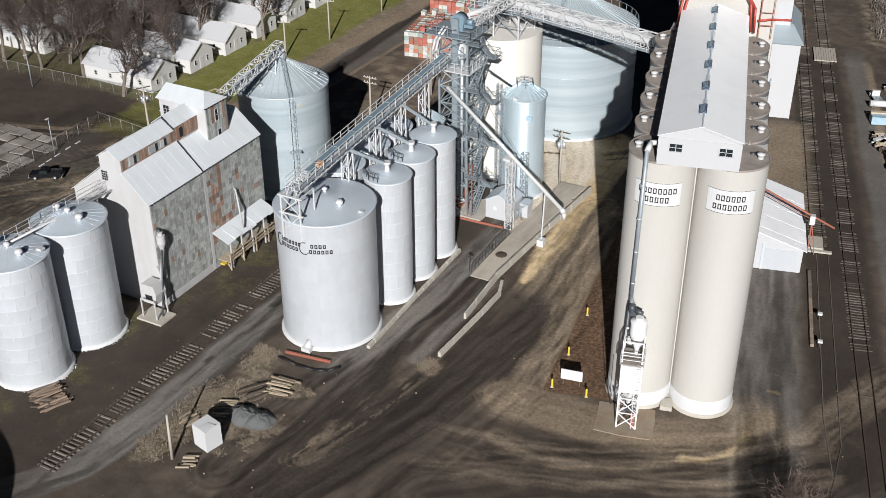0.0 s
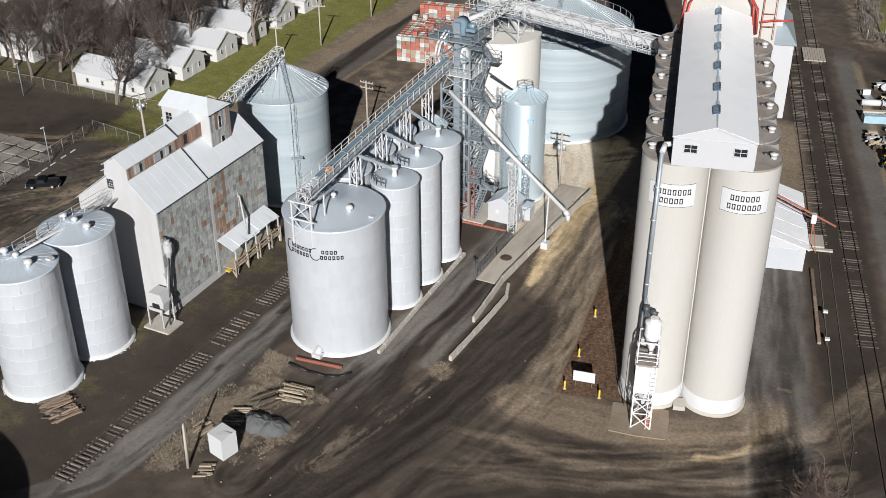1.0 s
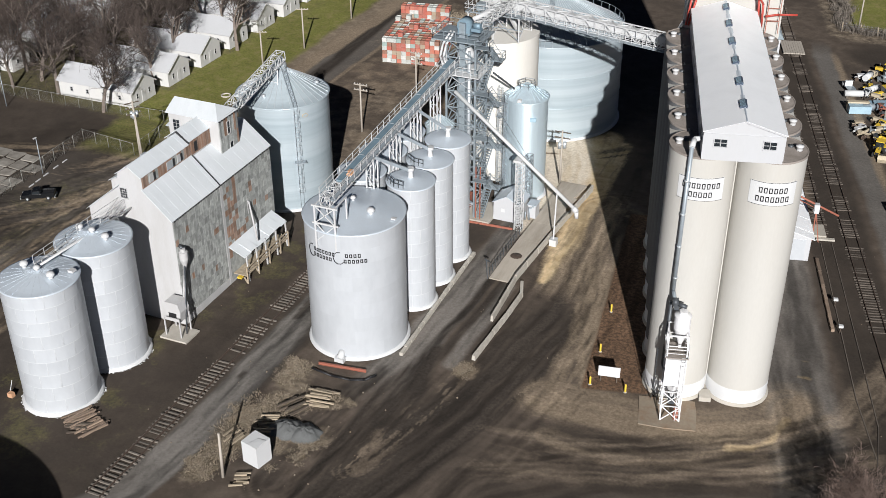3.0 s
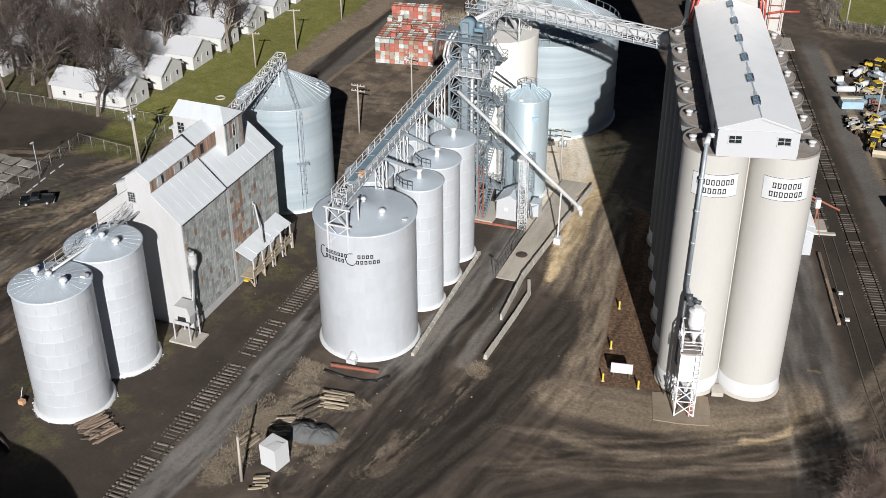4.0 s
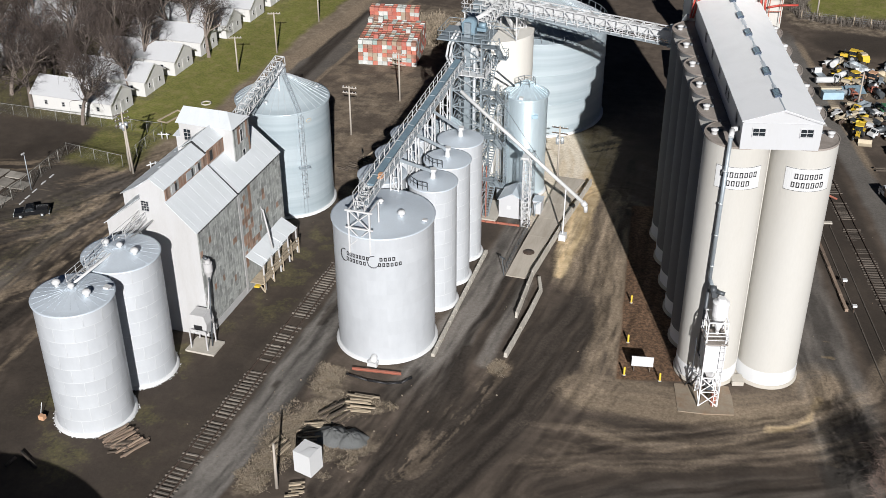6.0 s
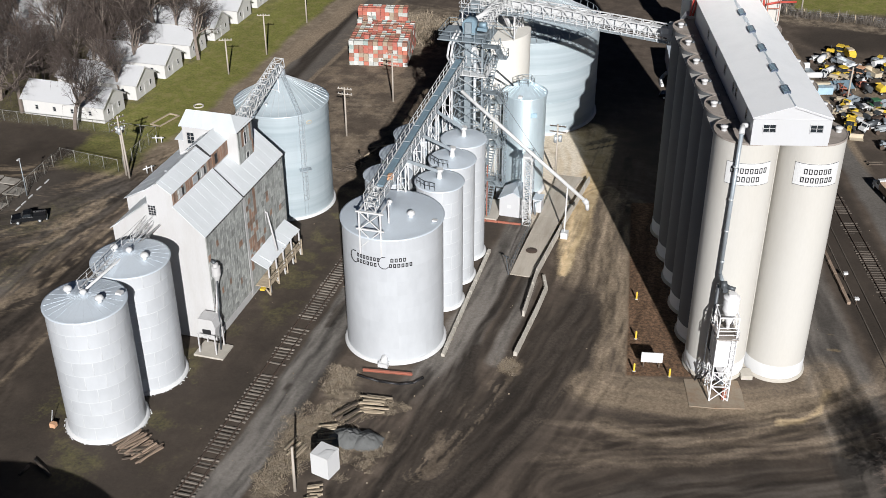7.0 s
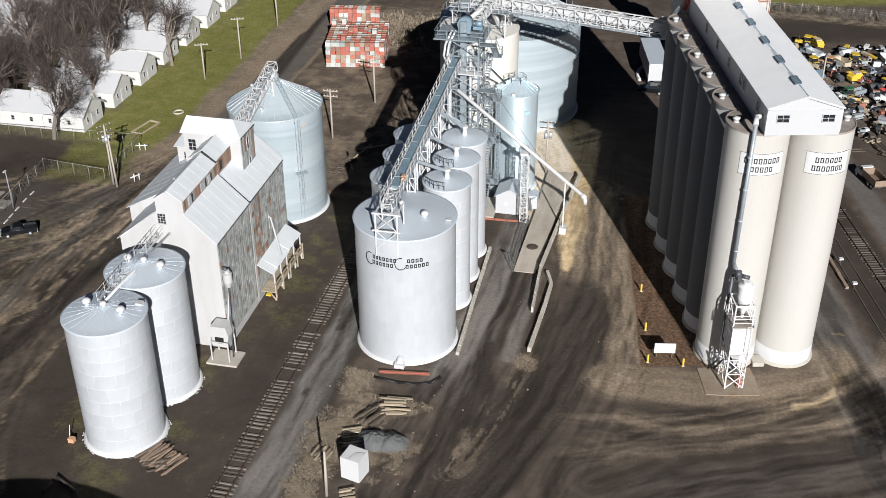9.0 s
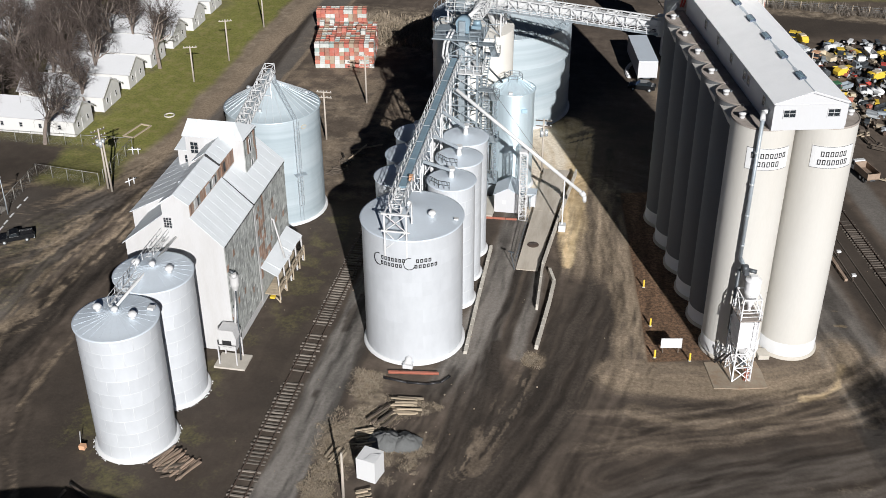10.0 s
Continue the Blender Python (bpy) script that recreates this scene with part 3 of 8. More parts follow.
def soil_material():
    m = bpy.data.materials.new("soil")
    m.use_nodes = True
    N, L = m.node_tree.nodes, m.node_tree.links
    bsdf = N["Principled BSDF"]
    bsdf.inputs["Roughness"].default_value = 0.93
    bsdf.inputs["Specular IOR Level"].default_value = 0.2
    co = N.new("ShaderNodeTexCoord")

    def tex(scale, detail, rough=0.65):
        t = N.new("ShaderNodeTexNoise")
        t.inputs["Scale"].default_value, t.inputs["Detail"].default_value, t.inputs["Roughness"].default_value = scale, detail, rough
        L.new(co.outputs["Object"], t.inputs[0])
        return t.outputs[0]

    fine, mid, coarse = tex(2.6, 8, 0.72), tex(0.55, 8), tex(0.09, 6)

    def two(a, b, f):
        mx = N.new("ShaderNodeMix")
        mx.data_type = "RGBA"
        for k, c in ((6, a), (7, b)):
            if isinstance(c, tuple):
                mx.inputs[k].default_value = (*c, 1)
            else:
                L.new(c, mx.inputs[k])
        L.new(f, mx.inputs[0])
        return mx.outputs[2]

    def maths(op, a, b):
        q = N.new("ShaderNodeMath")
        q.operation = op
        for k, c in enumerate((a, b)):
            if isinstance(c, float):
                q.inputs[k].default_value = c
            else:
                L.new(c, q.inputs[k])
        return q.outputs[0]

    def sharp(v, lo, hi):
        r = N.new("ShaderNodeMapRange")
        r.inputs[1].default_value, r.inputs[2].default_value = lo, hi
        L.new(v, r.inputs[0])
        return r.outputs[0]

    def layer(key, ragged=0.55):
        at = N.new("ShaderNodeAttribute")
        at.attribute_name = key
        rough = maths("MULTIPLY", maths("SUBTRACT", maths("ADD", maths("MULTIPLY", fine, 0.55), maths("MULTIPLY", mid, 0.45)), 0.5), ragged * 3)
        gate = sharp(at.outputs["Fac"], 0.0, 0.12)
        return maths("MULTIPLY", sharp(maths("ADD", at.outputs["Fac"], rough), 0.05, 0.95), gate)

    colour = two((0.074, 0.058, 0.046), (0.118, 0.094, 0.075), sharp(mid, 0.35, 0.65))
    colour = two(colour, (0.062, 0.05, 0.041), sharp(coarse, 0.45, 0.65))
    colour = two(colour, two((0.105, 0.096, 0.087), (0.16, 0.148, 0.135), sharp(fine, 0.3, 0.7)), layer("asphalt", 0.22))
    colour = two(colour, two((0.03, 0.0245, 0.02), (0.05, 0.041, 0.034), sharp(fine, 0.35, 0.65)), layer("damp", 0.24))
    colour = two(colour, two((0.168, 0.13, 0.094), (0.29, 0.23, 0.166), sharp(fine, 0.35, 0.65)), layer("dust", 0.24))
    colour = two(colour, two((0.4, 0.295, 0.165), (0.58, 0.455, 0.29), sharp(mid, 0.35, 0.65)), layer("grain", 0.5))
    colour = two(colour, two((0.4, 0.345, 0.275), (0.6, 0.54, 0.45), sharp(fine, 0.3, 0.7)), layer("pale", 0.45))
    colour = two(colour, two((0.18, 0.11, 0.068), (0.08, 0.052, 0.035), sharp(fine, 0.42, 0.58)), layer("gravel", 0.15))
    colour = two(colour, two((0.1, 0.079, 0.059), (0.27, 0.222, 0.165), sharp(mid, 0.4, 0.62)), layer("dry", 0.7))
    lawn = two(two((0.105, 0.118, 0.026), (0.215, 0.213, 0.06), sharp(fine, 0.3, 0.7)), (0.24, 0.2, 0.09), sharp(mid, 0.48, 0.74))
    colour = two(colour, lawn, layer("green", 0.5))
    at = N.new("ShaderNodeAttribute")
    at.attribute_name = "tone"
    gain = N.new("ShaderNodeMapRange")
    gain.inputs[1].default_value, gain.inputs[2].default_value, gain.inputs[3].default_value, gain.inputs[4].default_value = -1.0, 1.0, 0.45, 1.75
    L.new(at.outputs["Fac"], gain.inputs[0])
    grit = sharp(tex(4.5, 6, 0.75), 0.25, 0.75)
    gritty = N.new("ShaderNodeMapRange")
    gritty.inputs[3].default_value, gritty.inputs[4].default_value = 0.9, 1.1
    L.new(grit, gritty.inputs[0])
    scaled = N.new("ShaderNodeVectorMath")
    scaled.operation = "SCALE"
    L.new(colour, scaled.inputs[0]), L.new(maths("MULTIPLY", gain.outputs[0], gritty.outputs[0]), scaled.inputs[3])
    L.new(scaled.outputs[0], bsdf.inputs["Base Color"])
    b = N.new("ShaderNodeBump")
    b.inputs["Strength"].default_value, b.inputs["Distance"].default_value = 0.3, 0.1
    L.new(maths("ADD", fine, mid), b.inputs["Height"])
    L.new(b.outputs[0], bsdf.inputs["Normal"])
    return m


ground = tagged(new("ground", make_ground()), "dark trodden dirt yard with dusty wheel tracks and grass", "ground", kind="structure")
ground.data.materials.append(soil_material())
# ---- steel bins ----
def arc_sheet(r, angle, height, n=6, bead=True):
    """One curved wall sheet, with a narrow raised bead along its foot and one side."""
    if not bead:
        return Shape().lathe([(r + 0.006, 0), (r + 0.006, 0.03), (r + 0.003, height)], n, start=-angle / 2, end=angle / 2)
    s = Shape().lathe([(r + 0.004, 0), (r + 0.01, 0.02), (r + 0.01, 0.08), (r + 0.004, 0.11), (r + 0.004, height)], n, start=-angle / 2, end=angle / 2)
    t = Shape().lathe([(r + 0.004, 0.11), (r + 0.013, 0.12), (r + 0.013, height)], 1, start=-angle / 2, end=-angle / 2 + 0.07 / r)
    for f in s.bm.faces:
        z = f.calc_center_median().z
        f.material_index = 1 if z < 0.09 else 0
    for f in t.bm.faces:
        f.material_index = 1
    me = bpy.data.meshes.new("tmp")
    t.bm.to_mesh(me)
    s.bm.from_mesh(me)
    bpy.data.meshes.remove(me)
    return s


def cone_roof(r, h, rise, steps=6):
    return Shape().lathe([(r + 0.16, h - 0.12), (r + 0.18, h)] + [(r * (1 - k / steps) + 0.001 * (k < steps), h + rise * k / steps) for k in range(steps)] + [(0, h + rise)], 64)


def roof_vent(parent, x, y, z, size=0.42, mat=None):
    v = part("roof_vent", Shape().lathe([(size * 0.55, 0), (size * 0.55, size * 0.6), (size, size * 0.75), (size, size * 1.25), (size * 0.6, size * 1.7), (0, size * 1.8)], 20), mat or steel_white, parent)
    v.location = (x, y, z)
    return v


def steel_bin(name, label, x, y, r, h, rise, wall_mat, roof_mat, around, rows, group="", ribs=24, shift=0.5, rib_mat=None, stiff=0, turn=0.0):
    ob = thing(name, label, "grain bin", pose(x, y, 0, 0, 0, turn), group)
    wall = part("wall", Shape().lathe([(r, 0), (r, h)], 72), wall_mat, ob)
    part("base_ring", Shape().lathe([(r + 0.32, 0.0), (r + 0.3, 0.16), (r + 0.05, 0.3), (r, 0.3)], 64), base_white, ob, "white concrete footing ring")
    ang = 2 * math.pi / around
    hh = (h - 0.25) / rows
    sheet = arc_sheet(r, ang * 0.999, hh * 1.002, bead=wall_mat == sheet_white and r < 5).mesh("sheet", wall_mat)
    sheet.materials.append(seam_white if wall_mat == sheet_white else galvanised)
    for k in range(rows):
        for i in range(around):
            p = part("sheet", sheet, None, wall)
            p.matrix_basis = pose(0, 0, 0.25 + k * hh, 0, 0, math.degrees(ang * (i + (shift * (k % 2)))))
    roof = part("roof", cone_roof(r, h, rise), roof_mat, ob)
    if ribs:
        slope = math.atan2(rise, r)
        rib = Shape().box((0.3, -0.025, 0), (math.hypot(r, rise) - 0.02, 0.025, 0.05 if rise > 1 else 0.014)).mesh("roof_rib", rib_mat or roof_mat)
        for i in range(ribs):
            p = part("roof_rib", rib, None, roof)
            p.matrix_basis = pose(0, 0, h + rise, 0, math.degrees(slope), 360 * i / ribs)
    if stiff:
        post = Shape().box((r, -0.05, 0.1), (r + 0.09, 0.05, h)).mesh("stiffener", wall_mat)
        for i in range(stiff):
            p = part("stiffener", post, None, wall)
            p.matrix_basis = pose(0, 0, 0, 0, 0, 360 * (i + 0.5) / stiff)
    return ob


def rail(parent, points, height=1.05, mat=None, step=1.6, r=0.03):
    """A guard rail along points: posts, top and knee rail."""
    mat = mat or steel_white
    s, knee = Shape(), Shape()
    for a, b in zip(points, points[1:]):
        a, b = Vector(a), Vector(b)
        up = Vector((0, 0, height))
        s.beam(a + up, b + up, r * 2)
        knee.beam(a + up * 0.5, b + up * 0.5, r * 1.6)
        n = max(1, int((b - a).length / step))
        for k in range(n + 1):
            p = a.lerp(b, k / n)
            part("rail_post", Shape().beam(p, p + up, r * 2), mat, parent)
    part("top_rail", s, mat, parent)
    part("knee_rail", knee, mat, parent)


def lattice_box(s, a, b, w, h, step, d=0.08, up=Vector((0, 0, 1)), brace=True):
    """A box truss from a to b, of width w and height h, into the shape s."""
    a, b = Vector(a), Vector(b)
    run = (b - a).normalized()
    side = run.cross(up).normalized()
    top = side.cross(run).normalized()
    n = max(2, round((b - a).length / step))
    corner = lambda k, i, j: a.lerp(b, k / n) + side * (i * w / 2) + top * (j * h)
    for i in (-1, 1):
        for j in (0, 1):
            s.beam(corner(0, i, j), corner(n, i, j), d)
    for k in range(n + 1):
        for i in (-1, 1):
            s.beam(corner(k, i, 0), corner(k, i, 1), d * 0.8)
        for j in (0, 1):
            s.beam(corner(k, -1, j), corner(k, 1, j), d * 0.8)
    if brace:
        for k in range(n):
            f = k % 2
            for i in (-1, 1):
                s.beam(corner(k, i, f), corner(k + 1, i, 1 - f), d * 0.7)
            for j in (0, 1):
                s.beam(corner(k, -1 if f else 1, j), corner(k + 1, 1 if f else -1, j), d * 0.6)
    return s


# the two white bins beside the wooden elevator
front_bins = []
for x, y in ((-84.9, 65.57), (-84.68, 73.78)):
    b = steel_bin("grain_bin", "round white steel grain bin with a flat cone roof", x, y, 3.87, 14.45, 0.75, sheet_white, roof_white, 12, 9, "white bins by the wooden elevator", ribs=24)
    roof_vent(b, -1.9, 0.3, 14.85), roof_vent(b, 1.9, -0.3, 14.85), roof_vent(b, 0, 0, 15.1, 0.34)
    front_bins.append(b)
part("side_door", Shape().box((-4.02, -0.45, 0.6), (-3.8, 0.45, 1.5)), steel_grey, front_bins[0], "small grey hatch in the wall")
part("roof_hatch", Shape().box((2.6, 1.3, 14.75), (3.2, 1.9, 14.98)), steel_white, front_bins[0])

# catwalk with a conveyor tube over them to the elevator
w = thing("catwalk", "white steel catwalk with a grain conveyor across the bin roofs", "catwalk")
part("deck", lattice_box(Shape(), (-85.4, 66.2, 15.2), (-86.4, 81.1, 14.2), 0.7, 0.15, 1.7, 0.045), steel_white, w)
part("conveyor_tube", Shape().tube((-84.95, 65.8, 15.4), (-85.35, 81.2, 14.2), 0.13, 10), steel_white, w)
rail(w, [(-85.8, 66.2, 15.35), (-86.2, 71.5, 15.0), (-86.8, 81.0, 14.35)], 0.9, r=0.022)
rail(w, [(-85.7, 76.4, 14.65), (-86.0, 80.9, 14.35)], 0.9, r=0.022)
for y in (67.0, 72.3, 75.2, 78.8):
    part("strut", Shape().beam((-85.3, y, 14.5 if y < 78 else 13.2), (-85.5, y, 15.4 - (y - 66) * 0.08), 0.1), steel_white, w)

# the lettered bin and the row of slim bins behind
main_bin = steel_bin("grain_bin", "large round white steel grain bin with dark painted lettering", -61.18, 87.68, 5.42, 15.7, 0.75, sheet_white, roof_white, 16, 9, "white bins under the conveyor", ribs=0)
roof_vent(main_bin, 2.3, -0.6, 16.05, 0.42), roof_vent(main_bin, -0.6, 1.0, 16.3, 0.3)
part("hatch", Shape().box((4.6, -0.6, 15.85), (5.1, -0.2, 16.0)), steel_white, main_bin)
part("foot_pipe", Shape().tube((0.5, -5.9, 0.3), (0.5, -5.2, 0.9), 0.38, 14).box((0.0, -6.3, 0.02), (1.1, -5.6, 0.5)), steel_white, main_bin, "white unloading pipe at the foot")
slim = []
for x, y in ((-58.5, 96.35), (-58.65, 102.1), (-58.85, 107.85), (-64.6, 96.35), (-64.62, 102.0), (-64.8, 107.7)):
    b = steel_bin("slim_grain_bin", "slim white steel grain bin standing in a tight row", x, y, 2.66, 15.75, 0.4, sheet_white, roof_white, 8, 9, "slim white bins", ribs=0)
    part("inlet", Shape().lathe([(0.34, 16.0), (0.28, 16.5), (0.2, 17.0)], 14), steel_white, b)
    slim.append(b)
for b in slim[:2]:
    rail(b, [(-2.2, -1.4, 15.8), (-1.0, -2.35, 15.8), (0.2, -2.5, 15.8)], 0.9, steel_dark, 0.6)


# painted letters as plain upright marks that follow the round wall
def wall_mark(r, ang, width, z0, z1, proud=0.03):
    return Shape().lathe([(r, z0), (r + proud, z0), (r + proud, z1), (r, z1)], 2, smooth=False, start=ang - width / 2 / r, end=ang + width / 2 / r)


def block_mark(r, ang, w, z0, z1, stroke):
    """One letter as a plain open block that follows the wall."""
    s = wall_mark(r, ang - (w - stroke) / 2 / r, stroke, z0, z1)
    for t in (wall_mark(r, ang + (w - stroke) / 2 / r, stroke, z0, z1), wall_mark(r, ang, w - 2 * stroke, z0, z0 + stroke), wall_mark(r, ang, w - 2 * stroke, z1 - stroke, z1)):
        me = t.mesh("tmp", black_paint)
        s.bm.from_mesh(me)
        bpy.data.meshes.remove(me)
    return s


def marks(parent, r, centre, count, pitch, z0, z1, stroke=0.1, name="painted_mark"):
    for k in range(count):
        part(name, block_mark(r, centre + (k - (count - 1) / 2) * pitch / r, pitch * 0.7, z0, z1, stroke), black_paint, parent)


lettering = tagged(part("lettering", wall_mark(5.44, radians(-102), 0.02, 12.85, 12.95), black_paint, main_bin), "two lines of dark painted letters")
toward = radians(-84)
R = 5.44
marks(lettering, R, toward - 1.55 / R, 7, 0.40, 13.02, 13.46)
marks(lettering, R, toward - 1.75 / R, 6, 0.42, 12.36, 12.8)
marks(lettering, R, toward + 1.75 / R, 4, 0.44, 13.02, 13.46)
marks(lettering, R, toward + 2.0 / R, 6, 0.43, 12.36, 12.8)
for c in (-3.25, 0.25):
    for k in range(7):                        # two large round swashes
        a = radians(75 + k * 36)
        b = radians(75 + (k + 1) * 36)
        y0, z0, y1, z1 = 0.62 * math.cos(a), 0.72 * math.sin(a), 0.62 * math.cos(b), 0.72 * math.sin(b)
        p = lambda dy, dz: ((R + 0.02) * math.cos(toward + (c + dy) / R), (R + 0.02) * math.sin(toward + (c + dy) / R), 12.9 + dz)
        part("painted_mark", Shape().beam(p(y0, z0), p(y1, z1), 0.11, 0.05), black_paint, lettering)

# ---- galvanised bins ----
cone_bin = steel_bin("galvanised_bin", "galvanised steel grain bin with a ribbed cone roof", -85.6, 114.6, 6.1, 15.0, 3.6, galvanised, galvanised, 14, 13, "galvanised bins", ribs=36, rib_mat=galv_rib)
part("apex_cap", Shape().lathe([(0.8, 18.3), (0.8, 18.9), (0.4, 19.2), (0, 19.3)], 20), galv_rib, cone_bin)
part("badge", Shape().prism([(0.42 * math.cos(k * math.pi / 10), 0.26 * math.sin(k * math.pi / 10)) for k in range(20)], -6.2, -6.13, "y", pose(0, 0, 13.7, 0, 0, 57)), tan_paint, cone_bin, "small oval yellowish badge")
part("badge_face", Shape().prism([(0.33 * math.cos(k * math.pi / 10), 0.17 * math.sin(k * math.pi / 10)) for k in range(20)], -6.22, -6.19, "y", pose(0, 0, 13.7, 0, 0, 57)), galvanised, cone_bin)
FRONT = pose(0, 0, 0, 0, 0, 35)
part("ladder", Shape().beam((0.9, -6.2, 0.5), (0.9, -6.2, 15.2), 0.06).beam((1.35, -6.15, 0.5), (1.35, -6.15, 15.2), 0.06), steel_grey, cone_bin).matrix_basis = FRONT
cage = Shape()
for k in range(18):
    z = 3 + k * 0.68
    cage.beam((0.8, -6.2, z), (0.8, -6.75, z), 0.028).beam((0.8, -6.75, z), (1.45, -6.7, z), 0.028).beam((1.45, -6.7, z), (1.45, -6.15, z), 0.028).beam((0.9, -6.2, z - 0.3), (1.35, -6.15, z - 0.3), 0.028)
for x in (0.8, 1.12, 1.45):
    cage.beam((x, -6.73, 3), (x, -6.73, 15), 0.028)
part("ladder_cage", cage, galv_rib, cone_bin).matrix_basis = FRONT
part("platform", Shape().box((0.5, -7.0, 7.4), (2.0, -6.1, 7.48)), steel_grey, cone_bin).matrix_basis = FRONT
part("roof_ladder", lattice_box(Shape(), (1.1, -6.2, 15.2), (0.15, -0.6, 18.9), 0.5, 0.05, 0.5, 0.05), steel_grey, cone_bin).matrix_basis = FRONT
for k in range(3):
    roof_vent(cone_bin, 4.6 * math.cos(0.5 + k * 2.1), 4.6 * math.sin(0.5 + k * 2.1), 15.75, 0.3, galv_rib)
bridge = thing("spout_bridge", "galvanised truss bridge from the wooden elevator up to the cone roof", "truss")
part("truss", lattice_box(Shape(), (-84.6, 99.0, 17.2), (-85.5, 114.8, 19.4), 1.2, 1.2, 1.3, 0.1), steel_white, bridge)
part("trough", Shape().beam((-84.6, 99.0, 17.5), (-85.5, 114.8, 19.7), 0.5, 0.35), steel_grey, bridge)
part("leg_frame", Shape().beam((-86.4, 111.5, 15.9), (-85.6, 113.2, 19.3), 0.1).beam((-84.4, 111.5, 15.9), (-85.2, 113.2, 19.3), 0.1).beam((-86.0, 112.2, 17.2), (-84.8, 112.2, 17.2), 0.08), steel_white, bridge)
part("spout", Shape().tube((-85.5, 114.8, 19.6), (-85.6, 114.6, 18.9), 0.3, 12), steel_white, bridge)

big_bin = steel_bin("galvanised_bin", "very large galvanised grain bin with ribbed cone roof and rings", -60.96, 154.1, 10.9, 14.9, 5.6, galvanised, galvanised, 20, 12, "galvanised bins", ribs=60, rib_mat=galv_rib)
for z in (5.2, 9.9):
    part("wind_ring", Shape().lathe([(10.93, z), (10.99, z), (10.99, z + 0.07), (10.93, z + 0.07)], 64), galvanised, big_bin)
part("eave_rail", Shape().lathe([(10.85, 15.9), (10.89, 15.9), (10.89, 15.96), (10.85, 15.96)], 64), steel_grey, big_bin)
post = Shape().box((10.83, -0.03, 15.0), (10.89, 0.03, 15.95)).mesh("rail_post", steel_grey)
for k in range(40):
    p = part("rail_post", post, None, big_bin)
    p.matrix_basis = pose(0, 0, 0, 0, 0, k * 9)

cream = thing("concrete_silo", "plain cream concrete silo beside the leg tower", "silo", pose(-62.05, 133.6, 0))
part("wall", Shape().lathe([(5.48, 0), (5.48, 20.3)], 64), cream_paint, cream)
part("roof_slab", Shape().lathe([(5.52, 20.2), (5.52, 20.42), (0, 20.7)], 64, smooth=False), cream_paint, cream)

fr = thing("conveyor_stand", "cluttered galvanised steel stand and deck over the cream silo", "stand", pose(-61.6, 132.4, 20.55))
for x in (-3.4, 0.2, 3.8):
    for y in (-3.0, 2.2):
        part("leg", Shape().beam((x, y, 0), (x, y, 3.4), 0.16), steel_white, fr)
    part("cross_beam", Shape().beam((x, -3.4, 3.3), (x, 2.8, 3.3), 0.16).beam((x, -3.0, 0.3), (x, 2.2, 3.2), 0.08).beam((x, 2.2, 0.3), (x, -3.0, 3.2), 0.08), steel_white, fr)
for y in (-3.0, 2.2):
    part("side_beam", Shape().beam((-3.8, y, 3.35), (4.2, y, 3.35), 0.16).beam((-3.8, y, 1.7), (4.2, y, 1.7), 0.1).beam((-3.4, y, 0.2), (0.2, y, 3.2), 0.08).beam((3.8, y, 0.2), (0.2, y, 3.2), 0.08), steel_grey, fr)
for k in range(14):
    part("deck_bar", Shape().beam((-3.7 + k * 0.58, -3.3, 3.45), (-3.7 + k * 0.58, -1.0, 3.45), 0.2, 0.05), tower_steel, fr)
part("drive_box", Shape().box((-2.4, -2.6, 3.5), (-1.2, -1.6, 4.5)), tower_steel, fr, "dark drive housing")
part("drive_box", Shape().box((0.9, -2.4, 3.5), (1.8, -1.5, 4.3)), tower_steel, fr, "dark drive housing")
part("chute", Shape().beam((1.4, -1.8, 4.1), (2.6, 0.4, 0.2), 0.5, 0.4).beam((-1.8, -2.0, 3.6), (-1.4, 0.2, 0.2), 0.45, 0.4), steel_white, fr)
rail(fr, [(-3.8, 2.2, 3.5), (-3.8, -3.4, 3.5), (4.2, -3.4, 3.5), (4.2, 2.2, 3.5)], 1.05, steel_white, 1.2)

hopper = steel_bin("galvanised_hopper_bin", "shiny new galvanised hopper bin with a steep cone roof", -55.56, 127.0, 2.9, 14.4, 1.9, galv_new, galv_new, 10, 12, "galvanised bins", ribs=24)
rail(hopper, [(math.cos(a) * 1.2, math.sin(a) * 1.2, 15.6) for a in [radians(k * 60) for k in range(7)]], 0.8, steel_grey, 2)
part("ladder", lattice_box(Shape(), (-2.1, -2.25, 0.3), (-2.1, -2.25, 15), 0.5, 0.3, 0.6, 0.05, up=Vector((0, 1, 0))), steel_grey, hopper)
part("badge", Shape().box((0.9, -2.98, 11.9), (1.7, -2.6, 12.4), pose(0, 0, 0, 0, 0, 12)), blue_pale, hopper, "pale blue painted mark")
part("sample_hatch", Shape().box((-0.25, -3.0, 14.5), (0.25, -2.55, 14.85)), steel_white, hopper)
cage = Shape()
for k in range(24):
    z = 1.2 + k * 0.6
    cage.beam((-3.1, -0.9, z), (-3.75, -0.9, z), 0.045).beam((-3.75, -0.9, z), (-3.75, -0.2, z), 0.045).beam((-3.75, -0.2, z), (-3.1, -0.2, z), 0.045).beam((-3.15, -0.75, z - 0.3), (-3.15, -0.35, z - 0.3), 0.04)
for x, y in ((-3.75, -0.9), (-3.75, -0.2), (-3.75, -0.55), (-3.15, -0.75), (-3.15, -0.35)):
    cage.beam((x, y, 0.3), (x, y, 15.4), 0.05)
part("ladder_cage", cage, galv_rib, hopper, "caged steel ladder")
